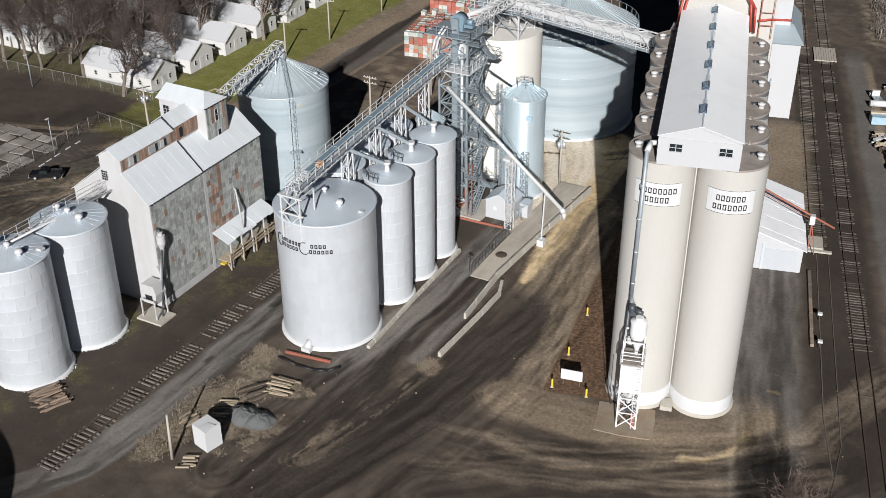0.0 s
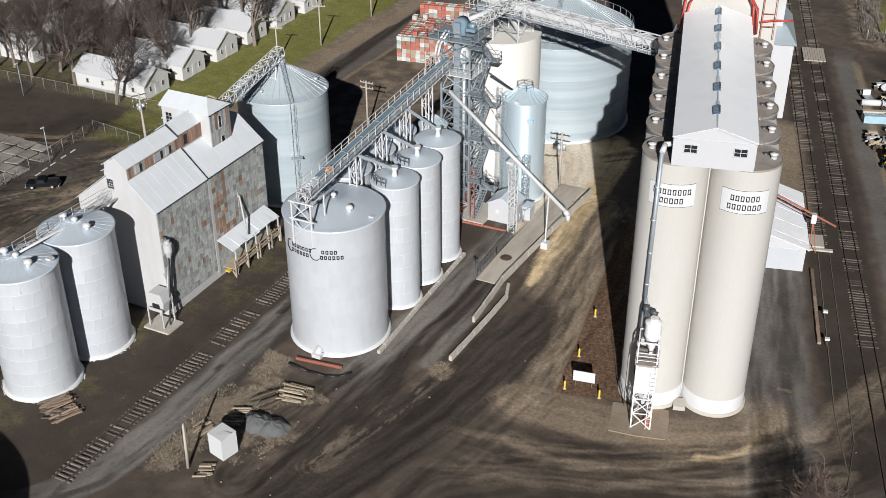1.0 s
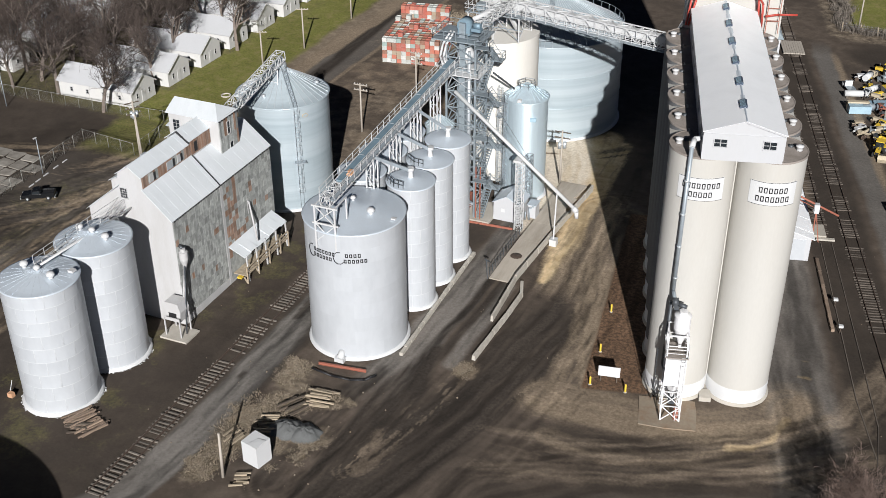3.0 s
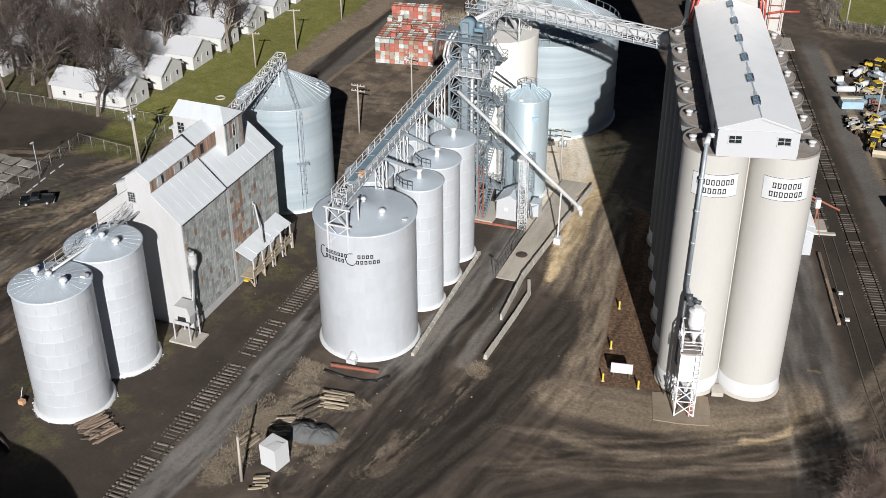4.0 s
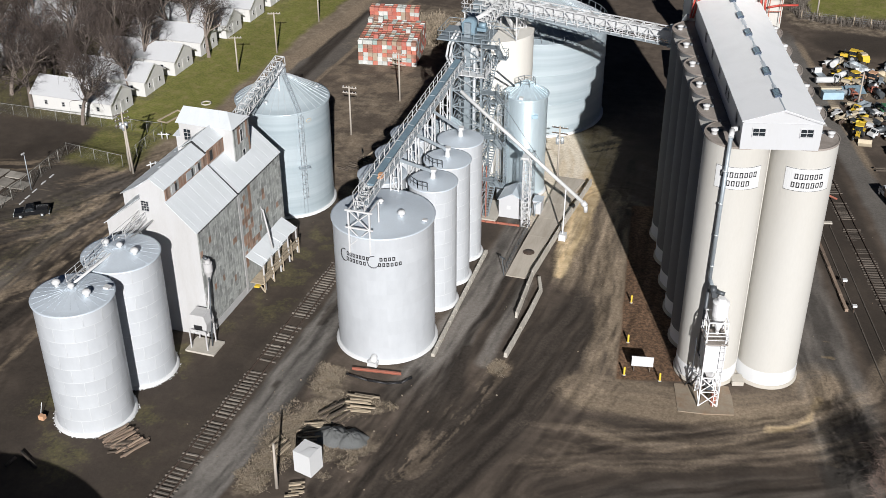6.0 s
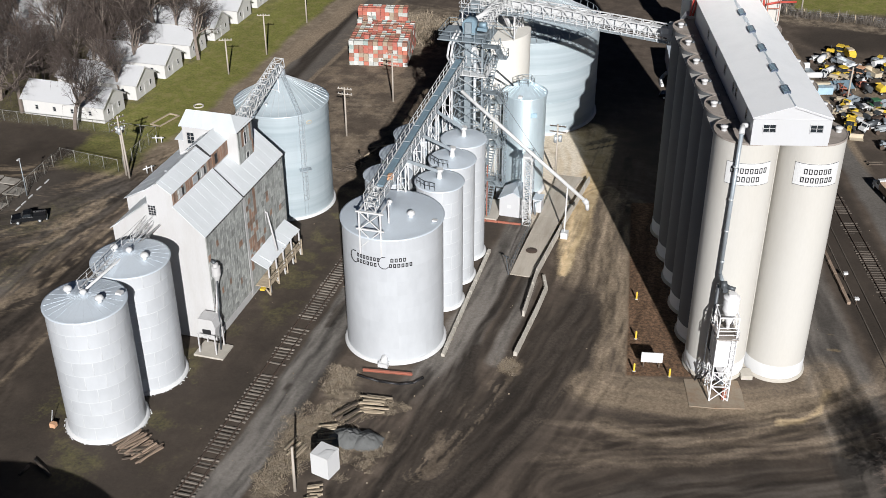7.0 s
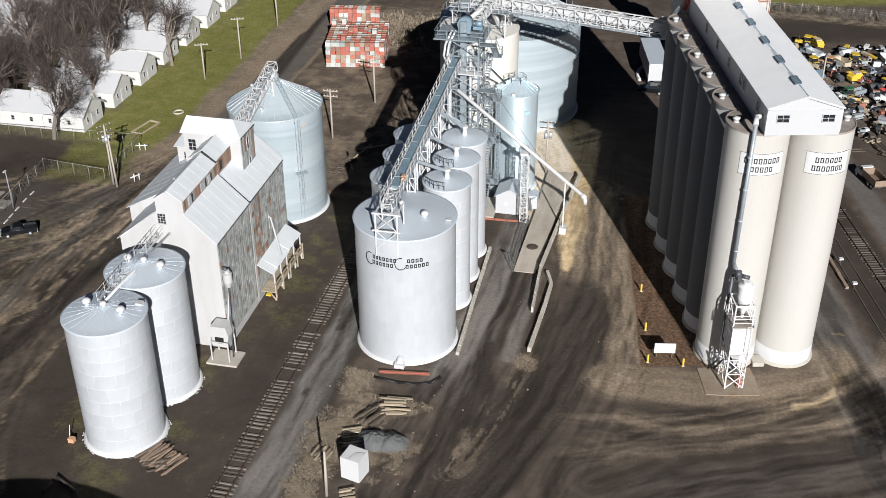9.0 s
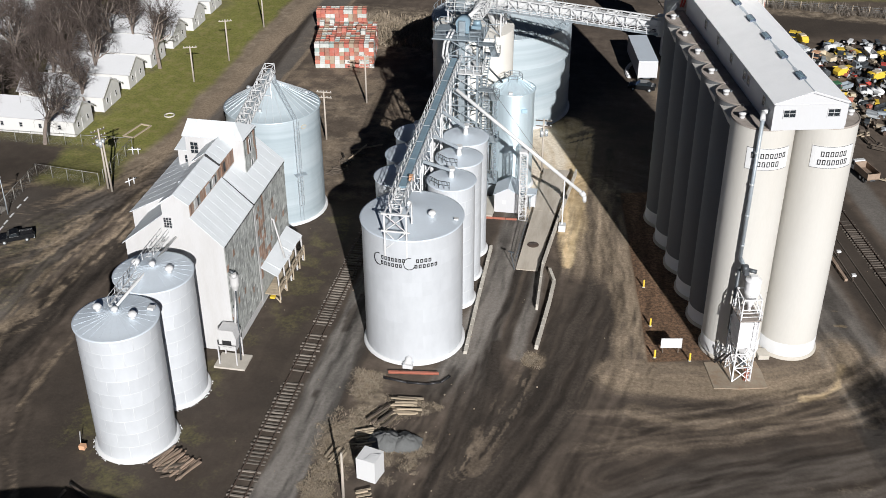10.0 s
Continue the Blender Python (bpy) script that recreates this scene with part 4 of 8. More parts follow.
for z in (6.0, 11.0):
    part("rest_platform", Shape().box((-3.9, -1.0, z), (-2.9, 0.3, z + 0.08)), steel_grey, hopper)
part("inlet_spout", Shape().tube((-58.1 + 55.56, 121.0 - 127.0, 19.4), (-57.0 + 55.56, 126.0 - 127.0, 15.5), 0.13, 10), steel_dark, hopper, "dark inlet spout from the leg tower")
steel_bin("small_cone_bin", "small galvanised bin with a cone roof beside the leg tower", -62.3, 113.4, 1.75, 14.8, 1.3, galvanised, galvanised, 8, 9, "galvanised bins", ribs=16)
# ---- conveyor gallery over the slim bins, leg tower and spouts ----
cv = thing("conveyor_gallery", "white steel truss conveyor with a blue-grey belt cover", "conveyor")
A, B = Vector((-61.75, 82.6, 18.6)), Vector((-61.75, 116.0, 21.2))
part("truss", lattice_box(Shape(), A, B, 1.1, 1.1, 1.0, 0.085), steel_white, cv)
part("belt_cover", Shape().slab([A + Vector((-0.36, 3.2, 1.5)), A + Vector((0.36, 3.2, 1.5)), B + Vector((0.36, 0, 1.25)), B + Vector((-0.36, 0, 1.25))], 0.28), belt_blue, cv, "blue-grey belt cover")
clamp = Shape().box((-0.4, -0.03, 0), (0.4, 0.03, 0.08)).mesh("cover_clamp", steel_grey)
for k in range(8):
    p = part("cover_clamp", clamp, None, cv)
    p.location = A.lerp(B, 0.14 + k * 0.11) + Vector((0, 0, 1.42))
rail(cv, [A + Vector((-0.7, 0.2, 0.9)), B + Vector((-0.7, 0, 0.9))], 1.0, steel_white, 1.5)
rail(cv, [A + Vector((0.98, 0.2, 0.9)), B + Vector((0.98, 0, 0.9))], 1.0, steel_white, 1.5)
part("walkway", Shape().slab([A + Vector((0.56, 0, 0.86)), A + Vector((1.02, 0, 0.86)), B + Vector((1.02, 0, 0.86)), B + Vector((0.56, 0, 0.86))], 0.06), steel_grey, cv)
part("motor", Shape().box((-61.25, 86.8, 20.3), (-60.8, 87.3, 20.8)).tube((-61.0, 86.8, 20.55), (-61.0, 86.4, 20.55), 0.2, 12), orange, cv, "orange drive motor")
# standing frame over the edge of the lettered bin
stand = Shape()
P = [(-62.9, 82.35), (-60.6, 82.35)]
for x, y in P:
    stand.beam((x, y, 13.6), (x, y, 18.7), 0.17)
    stand.beam((x, y, 18.6), (x, y + 2.6, 18.7), 0.13)
    stand.beam((x, y + 2.6, 16.2), (x, y + 2.6, 18.7), 0.14)
for z in (16.6, 18.6):
    stand.beam((P[0][0] - 0.35, 82.35, z), (P[1][0] + 0.35, 82.35, z), 0.16)
for z0, z1 in ((14.4, 16.6), (16.6, 18.6)):
    stand.beam((P[0][0], 82.35, z0), (P[1][0], 82.35, z1), 0.09).beam((P[1][0], 82.35, z0), (P[0][0], 82.35, z1), 0.09)
part("end_frame", stand, steel_white, cv)
for y, z in ((93.3, 19.4), (99.2, 19.9), (105.0, 20.3), (110.8, 20.8)):
    tw = Shape()
    for x in (-62.2, -61.3):
        for dy in (-0.5, 0.5):
            tw.beam((x, y + dy, 0.0), (x, y + dy, z), 0.13)
    for k in range(13):
        q = k * (z - 0.4) / 12
        f = k % 2
        tw.beam((-62.2, y - 0.5, q), (-61.3, y - 0.5, q), 0.07)
        if k < 12:
            q2 = (k + 1) * (z - 0.4) / 12
            tw.beam((-62.2 if f else -61.3, y - 0.5, q), (-61.3 if f else -62.2, y - 0.5, q2), 0.07)
            tw.beam((-61.3, y - 0.5 if f else y + 0.5, q), (-61.3, y + 0.5 if f else y - 0.5, q2), 0.07)
    part("support_tower", tw, steel_white, cv)
# chutes down into the slim bins
for b, y in zip(slim[:3], (93.2, 98.9, 104.7)):
    c = b.matrix_basis.translation
    z = 18.6 + (y - 82.6) * 0.078
    ch = thing("bin_chute", "sloping grey steel chute from the conveyor into a bin roof", "chute", group="bin chutes")
    part("trough", Shape().beam((-61.3, y, z), (c.x - 0.1, c.y - 0.1, 17.0), 0.42, 0.34), steel_grey, ch)
    part("flange", Shape().tube((c.x, c.y, 16.9), (c.x, c.y, 17.25), 0.42, 14), steel_white, ch)
for b, y in zip(slim[3:], (94.0, 99.7, 105.4)):
    c = b.matrix_basis.translation
    z = 18.6 + (y - 82.6) * 0.078
    ch = thing("bin_chute", "sloping grey steel chute from the conveyor into a bin roof", "chute", group="bin chutes")
    part("trough", Shape().beam((-62.3, y, z), (c.x + 0.1, c.y - 0.1, 17.0), 0.42, 0.34), steel_grey, ch)
    part("flange", Shape().tube((c.x, c.y, 16.9), (c.x, c.y, 17.25), 0.42, 14), steel_white, ch)

# leg tower
tw = thing("leg_tower", "tall open steel lattice tower with a bucket elevator, stairs and platforms", "tower")
X0, X1, Y0, Y1, TOP = -62.9, -59.0, 117.0, 120.8, 24.6
for i, x in enumerate((X0, X1)):
    for y in (Y0, Y1):
        part("corner_post", Shape().beam((x, y, 0), (x, y, TOP), 0.24), tower_steel, tw)
levels = [k * TOP / 11 for k in range(12)]
for k, (a, b) in enumerate(zip(levels, levels[1:])):
    for p, q in (((X0, Y0), (X1, Y0)), ((X0, Y1), (X1, Y1)), ((X0, Y0), (X0, Y1)), ((X1, Y0), (X1, Y1))):
        mat = tower_steel if k % 4 else galv_rib
        part("girt", Shape().beam((*p, b), (*q, b), 0.15), mat, tw)
        part("brace", Shape().beam((*p, a), (*q, b), 0.11), mat, tw)
        part("brace", Shape().beam((*q, a), (*p, b), 0.11), mat, tw)
for y in (118.0, 119.6):
    part("leg_casing", Shape().box((-61.5, y - 0.35, 0.2), (-60.7, y + 0.35, 26.6)), tower_steel, tw)
for x, y in ((-60.2, 117.9), (-62.2, 119.8)):
    part("down_spout", Shape().tube((x, y, 2), (x, y, 23), 0.22, 12), galv_rib, tw)
part("head_house", Shape().box((-61.9, 118.2, 24.9), (-60.3, 119.5, 26.2)).tube((-61.1, 118.1, 26.1), (-61.1, 119.6, 26.1), 0.88, 24), belt_blue, tw, "blue-grey elevator head")
part("head_motor", Shape().tube((-59.7, 118.1, 26.4), (-58.8, 118.1, 26.4), 0.35, 14).box((-59.9, 117.7, 25.7), (-58.7, 118.5, 26.1)), belt_blue, tw)
part("top_platform", Shape().box((-64.6, 116.2, 24.62), (-58.2, 121.4, 24.78)), tower_steel, tw)
rail(tw, [(-64.5, 116.3, 24.78), (-58.3, 116.3, 24.78), (-58.3, 121.3, 24.78), (-64.5, 121.3, 24.78), (-64.5, 116.3, 24.78)], 1.05, tower_steel, 1.3)
part("distributor", Shape().lathe([(0.25, 20.6), (1.1, 21.8), (1.1, 22.6), (0.4, 23.4)], 16, (-61.0, 118.9)), steel_white, tw)
part("mid_platform", Shape().box((-63.4, 116.0, 20.3), (-58.2, 121.2, 20.42)), steel_white, tw)
rail(tw, [(-63.3, 116.05, 20.42), (-58.3, 116.05, 20.42), (-58.3, 121.1, 20.42)], 1.1, steel_white, 1.0)
# switchback stairs on the side of the tower
for k in range(8):
    z0, z1 = 0.2 + k * 3.02, 0.2 + (k + 1) * 3.02
    ya, yb = (117.0, 120.4) if k % 2 == 0 else (120.4, 117.0)
    x = -58.2 if k % 2 == 0 else -57.3
    st = Shape()
    for dx in (-0.38, 0.38):
        st.beam((x + dx, ya, z0), (x + dx, yb, z1), 0.09, 0.2)
        st.beam((x + dx, ya, z0 + 1.0), (x + dx, yb, z1 + 1.0), 0.05)
    part("stair_flight", st, tower_steel, tw)
    tread = Shape().box((-0.38, -0.13, -0.02), (0.38, 0.13, 0.03)).mesh("tread", tower_steel)
    for j in range(12):
        p = part("tread", tread, None, tw)
        p.location = (x, ya + (yb - ya) * (j + 0.5) / 12, z0 + (z1 - z0) * (j + 0.5) / 12)
    yl = yb
    part("landing", Shape().box((-58.8, yl - (0.2 if yl > 119 else 1.2), z1 - 0.08), (-56.7, yl + (1.2 if yl > 119 else 0.2), z1)), tower_steel, tw)
    e = yl + (1.2 if yl > 119 else -1.2)
    rail(tw, [(-56.75, yl, z1), (-56.75, e, z1), (-58.7, e, z1)], 1.0, tower_steel, 1.0)
part("foot_plinth", Shape().box((-63.6, 116.2, 0), (-56.6, 121.6, 0.35)), concrete_pale, tw)
part("boot", Shape().box((-61.7, 117.4, 0.35), (-60.4, 120.2, 2.2)), rust_red, tw, "rusty red boot box")
part("ladder_rack", Shape().beam((-58.6, 116.6, 0.4), (-58.6, 116.6, 8), 0.12).beam((-58.0, 116.6, 0.4), (-58.0, 116.6, 8), 0.12), rust_red, tw)
# bent white pipes from the head down to the conveyor
for dx in (0.0, 0.45):
    pp = Shape()
    pts = [(-62.0 - dx, 117.4, 25.6), (-62.6 - dx, 116.2, 24.2), (-62.7 - dx, 115.6, 22.8), (-62.0 - dx, 115.0, 21.9)]
    for a, b in zip(pts, pts[1:]):
        pp.tube(a, b, 0.14, 12)
    part("feed_pipe", pp, steel_white, tw)

# long white spout to the truck lane
sp = thing("truck_spout", "long white loading pipe sloping down over the truck lane", "spout")
part("pipe", Shape().tube((-61.6, 116.6, 18.0), (-44.8, 115.3, 5.4), 0.24, 14), steel_white, sp)
part("nozzle", Shape().tube((-44.9, 115.3, 5.5), (-44.45, 115.2, 5.05), 0.36, 14).tube((-44.45, 115.2, 5.05), (-44.4, 115.2, 4.2), 0.26, 14), steel_white, sp)
part("stay_wire", Shape().beam((-59.2, 117.0, 21.0), (-50.0, 115.7, 9.3), 0.035), steel_dark, sp)
part("stand_pole", Shape().beam((-47.1, 114.6, 0), (-47.1, 115.2, 7.0), 0.16), steel_white, sp)
part("stand_base", Shape().box((-47.5, 114.1, 0), (-46.6, 115.1, 0.9)), steel_white, sp)
mast = thing("lattice_mast", "white square steel lattice mast under the loading pipe", "mast")
part("lattice", lattice_box(Shape(), (-52.6, 116.3, 0), (-52.6, 116.3, 10.4), 0.9, 0.9, 0.75, 0.09, up=Vector((0, 1, 0))), steel_white, mast)
part("saddle", Shape().box((-53.1, 115.4, 10.2), (-52.1, 117.2, 10.5)), steel_white, mast)
mast2 = thing("lattice_mast", "grey square steel lattice mast beside the hopper bin", "mast")
part("lattice", lattice_box(Shape(), (-53.6, 123.0, 0), (-53.6, 123.0, 7.6), 0.8, 0.8, 0.8, 0.08, up=Vector((0, 1, 0))), steel_grey, mast2)

# bridge conveyor across to the concrete elevator
br = thing("conveyor_bridge", "long white truss conveyor bridge reaching the concrete elevator", "conveyor")
L0, R0 = Vector((-63.8, 132.0, 24.3)), Vector((-36.6, 124.9, 24.3))
part("truss", lattice_box(Shape(), L0, R0, 1.7, 1.6, 1.5, 0.13), steel_white, br)
part("trough", Shape().beam(L0 + Vector((0, 0, 0.9)), R0 + Vector((0, 0, 0.9)), 0.7, 1.25), steel_white, br)
side = (R0 - L0).normalized().cross(Vector((0, 0, 1)))
part("walkway", Shape().slab([L0 + side * 0.9, L0 + side * 1.6, R0 + side * 1.6, R0 + side * 0.9], 0.06), steel_grey, br)
rail(br, [L0 + side * 1.6, R0 + side * 1.6], 1.1, steel_white, 1.5)
part("end_box", Shape().box((-37.3, 124.2, 23.8), (-35.9, 125.6, 26.4)).beam((-36.6, 124.9, 25.2), (-35.0, 122.9, 28.6), 0.5), steel_white, br)
for x, y in ((-58.6, 134.5),):
    q = lattice_box(Shape(), (x, y, 0 if y < 131 else 20.6), (x, y, 24.3), 1.0, 1.0, 1.1, 0.1, up=Vector((0, 1, 0)))
    part("bent", q, steel_white if y > 131 else steel_grey, br)
# feeder truss from the head of the leg to the bridge
fd = thing("feeder_truss", "short white truss from the leg tower to the bridge conveyor", "truss")
part("truss", lattice_box(Shape(), (-60.4, 120.8, 24.9), (-58.9, 131.2, 25.6), 1.2, 1.1, 1.1, 0.1), steel_white, fd)
part("pipe", Shape().tube((-60.6, 120.4, 26.4), (-59.6, 131.0, 25.4), 0.26, 12), steel_white, fd)
# spout on to the big cone roof
rs = thing("roof_spout", "white roof spout frame at the cone of the big bin", "spout")
part("pipe", Shape().tube((-62.6, 132.4, 25.2), (-61.2, 152.0, 20.9), 0.3, 12), steel_white, rs)
part("walk", lattice_box(Shape(), (-63.3, 132.4, 24.4), (-61.9, 152.0, 20.3), 0.9, 0.8, 1.3, 0.09), steel_white, rs)
part("collar", Shape().lathe([(1.1, 19.9), (1.1, 20.7), (0.5, 21.2)], 20, (-60.96, 154.1)), galv_rib, rs)
part("stair", lattice_box(Shape(), (-58.4, 144.4, 15.9), (-60.6, 152.8, 20.2), 0.7, 0.1, 0.6, 0.06), steel_grey, rs)
# ---- wooden crib elevator ----
we = thing("wooden_elevator", "old white-painted wooden grain elevator with tin roofs and raised headhouse", "elevator")
XR, XL = -80.1, -91.2                      # outer walls
RX, LX = -83.4, -86.5                      # clerestory walls
YA, YB, YC = 81.1, 90.4, 101.6             # front, middle and back
EAVE = 13.6


def window(parent, x, y, z, w, h, axis, out, panes=(2, 3), mat=None):
    """A framed window proud of a wall; axis: the way it runs, out: the side that it faces."""
    m = Matrix.Translation((x, y, z)) @ (Matrix() if axis == "x" else pose(0, 0, 0, 0, 0, 90))
    o = out if axis == "x" else -out
    win = part("window", Shape().box((-w / 2 - 0.07, 0, -0.07), (-w / 2, 0.06 * o, h + 0.07), m).box((w / 2, 0, -0.07), (w / 2 + 0.07, 0.06 * o, h + 0.07), m)
               .box((-w / 2, 0, h), (w / 2, 0.06 * o, h + 0.07), m).box((-w / 2 - 0.05, 0, -0.1), (w / 2 + 0.05, 0.1 * o, 0), m), mat or old_white, parent)
    nx, nz = panes
    for i in range(nx):
        for k in range(nz):
            a, b = -w / 2 + i * w / nx + 0.03, -w / 2 + (i + 1) * w / nx - 0.03
            part("pane", Shape().box((a, 0.0, k * h / nz + 0.03), (b, 0.025 * o, (k + 1) * h / nz - 0.03), m), glass_dark, win)
    return win


# white core walls: front gable profile drawn along the building
part("front_wall", Shape().prism([(XR, 0), (XR, EAVE), (RX, 16.7), (RX, 18.25), ((RX + LX) / 2, 19.3), (LX, 18.25), (LX, 16.7), (XL, EAVE - 0.5), (XL, 0)], YA, YB), old_white, we)
part("rear_wall", Shape().prism([(XR, 0), (XR, EAVE), (RX - 0.2, 16.55), (LX, 16.55), (XL, EAVE - 0.3), (XL, 0)], YB + 0.003, YC), old_white, we)
head = part("headhouse_wall", Shape().box((-89.0, 94.4, 13.5), (-82.1, 98.4, 19.65)), old_white, we)
# tin roofs in sheets
def tin(parent, a, b, c, d, name="roof_sheet", n=10, thick=0.06, mat=roof_tin):
    """A roof slope with eave a to b and ridge d to c, in n sheets side by side with raised seams."""
    a, b, c, d = (Vector(p) for p in (a, b, c, d))
    for k in range(n):
        f, g = k / n, (k + 1) / n
        up = Vector((0, 0, 0.012 * (k % 2)))
        part(name, Shape().slab([a.lerp(b, f) + up, a.lerp(b, g) + up, d.lerp(c, g) + up, d.lerp(c, f) + up], thick), mat, parent)


rf = part("front_roof", Shape().beam((RX, YA, 16.78), (RX, YB, 16.78), 0.12), roof_tin, we)
tin(rf, (XR + 0.14, YA - 0.2, EAVE - 0.02), (XR + 0.14, YB, EAVE - 0.02), (RX, YB, 16.86), (RX, YA - 0.2, 16.86), n=14)
tin(rf, (XL - 0.3, YB, EAVE - 0.65), (XL - 0.3, YA - 0.2, EAVE - 0.65), (LX, YA - 0.2, 16.86), (LX, YB, 16.86), n=14)
rc = part("clerestory_roof", Shape().beam(((RX + LX) / 2, YA - 0.2, 19.42), ((RX + LX) / 2, 94.3, 19.42), 0.1), roof_tin, we)
MX = (RX + LX) / 2
tin(rc, (RX + 0.1, YA - 0.2, 18.25), (RX + 0.1, YB - 0.3, 18.25), (MX, YB - 0.3, 19.44), (MX, YA - 0.2, 19.44), n=12)
tin(rc, (LX - 0.2, YB - 0.3, 18.2), (LX - 0.2, YA - 0.2, 18.2), (MX, YA - 0.2, 19.44), (MX, YB - 0.3, 19.44), n=12)
tin(rc, (RX + 0.1, YB - 0.3, 18.55), (RX + 0.1, 94.4, 18.55), (MX, 94.4, 19.75), (MX, YB - 0.3, 19.75), n=5)
tin(rc, (LX - 0.2, 94.4, 18.5), (LX - 0.2, YB - 0.3, 18.5), (MX, YB - 0.3, 19.75), (MX, 94.4, 19.75), n=5)
part("step_trim", Shape().beam((RX + 0.1, YB - 0.32, 18.35), (MX, YB - 0.32, 19.58), 0.1, 0.3), black_paint, rc)
part("roof_hatch", Shape().box((-85.9, 84.6, 18.75), (-85.3, 85.4, 19.0)), galv_rib, rc)
part("link_wall", Shape().box((LX, YB, 16.4), (RX, 94.4, 18.55)), old_white, we)
rr = part("rear_roof", Shape().beam((RX - 0.2, YB, 16.66), (RX - 0.2, 94.3, 16.66), 0.1), roof_tin, we)
tin(rr, (XR + 0.14, YB, EAVE + 0.02), (XR + 0.14, YC + 0.2, EAVE + 0.02), (RX - 0.2, YC + 0.2, 16.72), (RX - 0.2, YB, 16.72), n=14)
tin(rr, (-93.7, YC + 0.2, 12.85), (-93.7, 87.6, 12.85), (LX + 0.02, 87.6, 16.68), (LX + 0.02, YC + 0.2, 16.68), n=16)
tin(rr, (RX - 0.2, YB, 16.72), (RX - 0.2, YC + 0.2, 16.72), (LX, YC + 0.2, 16.68), (LX, YB, 16.68), n=8)
part("rake_trim", Shape().beam((XR + 0.16, YB - 0.03, EAVE - 0.05), (RX, YB - 0.03, 16.75), 0.12, 0.2), black_paint, rr)
rh = part("headhouse_roof", Shape().beam((-89.2, 96.4, 20.7), (-83.6, 96.4, 20.7), 0.1), roof_tin, we)
tin(rh, (-89.3, 94.15, 19.6), (-81.95, 94.15, 19.55), (-83.6, 96.4, 20.75), (-89.3, 96.4, 20.75), n=10)
tin(rh, (-81.95, 98.6, 19.5), (-89.3, 98.6, 19.5), (-89.3, 96.4, 20.75), (-83.6, 96.4, 20.75), n=10)
part("hip_sheet", Shape().slab([(-81.95, 94.15, 19.55), (-81.95, 98.6, 19.5), (-83.6, 96.4, 20.75)], 0.06), roof_tin, rh)
part("gable_wall", Shape().prism([(94.4, 19.65), (98.4, 19.65), (96.4, 20.65)], -89.0, -88.8, "x"), old_white, rh)
# dark scalloped eaves
for a, b in (((XR + 0.15, YA, EAVE - 0.13), (XR + 0.15, YB, EAVE - 0.13)), ((XR + 0.15, YB, EAVE - 0.09), (XR + 0.15, YC, EAVE - 0.09)), ((-81.94, 94.2, 19.44), (-81.94, 98.5, 19.4))):
    n = int((Vector(b) - Vector(a)).length / 0.5)
    tooth = Shape().box((-0.03, -0.13, -0.06), (0.03, 0.13, 0.06)).mesh("eave_notch", black_paint)
    for k in range(n):
        p = part("eave_notch", tooth, None, we)
        p.location = Vector(a).lerp(Vector(b), (k + 0.5) / n)

# weathered side cladding, sheet by sheet
rng = random.Random(5)
shared = {}


def cladding(parent, x, ya, yb, za, zb, nw, nh, mats, out=1, slope=None):
    for i in range(nw):
        for k in range(nh):
            w, h = (yb - ya) / nw, (zb - za) / nh
            mat = mats(i / nw, k / nh)
            key = (round(w, 3), round(h, 3), mat.name, out)
            if key not in shared:
                shared[key] = Shape().box((0, 0.008, 0.006), (0.035 * out, w - 0.008, h + 0.03)).mesh("cladding_sheet", mat)
            p = part("cladding_sheet", shared[key], None, parent)
            p.matrix_basis = pose(x + rng.uniform(0, 0.02) * out, ya + i * w, za + k * h, rng.uniform(-0.4, 0.4), rng.uniform(-0.5, 0.5), 0)


cl = part("side_cladding", Shape().box((XR, YA + 0.05, 0.3), (XR + 0.03, YB - 0.1, EAVE - 0.35)), wood_grey, we, "weathered grey side wall")
cladding(cl, XR + 0.035, YA + 0.1, YB - 0.12, 1.1, EAVE - 0.25, 18, 16, lambda f, g: wood_rust if rng.random() < 0.02 else wood_grey)
part("sill_board", Shape().box((XR + 0.03, YA + 0.1, 0.3), (XR + 0.08, YB - 0.12, 1.05)), old_white, cl)
cl2 = part("side_cladding", Shape().box((XR, YB + 0.1, 0.3), (XR + 0.03, YC - 0.05, EAVE)), wood_grey, we, "weathered grey and rusty side wall")
cladding(cl2, XR + 0.035, YB + 0.45, YC - 0.1, 3.4, EAVE - 0.2, 16, 14, lambda f, g: wood_rust if (f < 0.22 and rng.random() < 0.5) or rng.random() < 0.05 else wood_grey)
part("corner_board", Shape().box((XR + 0.03, YB - 0.1, 0.3), (XR + 0.1, YB + 0.4, EAVE - 0.3)), old_white, cl2)
cl3 = part("clerestory_cladding", Shape().box((RX, YA + 0.05, 16.8), (RX + 0.03, YB - 0.05, 18.2)), wood_rust, we, "rust-brown clerestory boards")
cladding(cl3, RX + 0.035, YA + 0.2, YB - 0.1, 16.98, 18.14, 20, 1, lambda f, g: wood_rust if rng.random() < 0.8 else wood_grey)
for y, w in ((82.4, 0.7), (85.6, 1.1), (87.6, 0.6)):
    part("shutter", Shape().box((RX + 0.05, y, 17.05), (RX + 0.13, y + w, 18.0)), old_white if w < 1 else galv_rib, cl3)
    part("opening", Shape().box((RX + 0.05, y + w + 0.05, 17.05), (RX + 0.1, y + w + 0.45, 17.95)), black_paint, cl3)
cl4 = part("clerestory_cladding", Shape().box((RX, YB + 0.05, 16.75), (RX + 0.03, 94.35, 18.5)), wood_rust, we, "rust-brown clerestory boards")
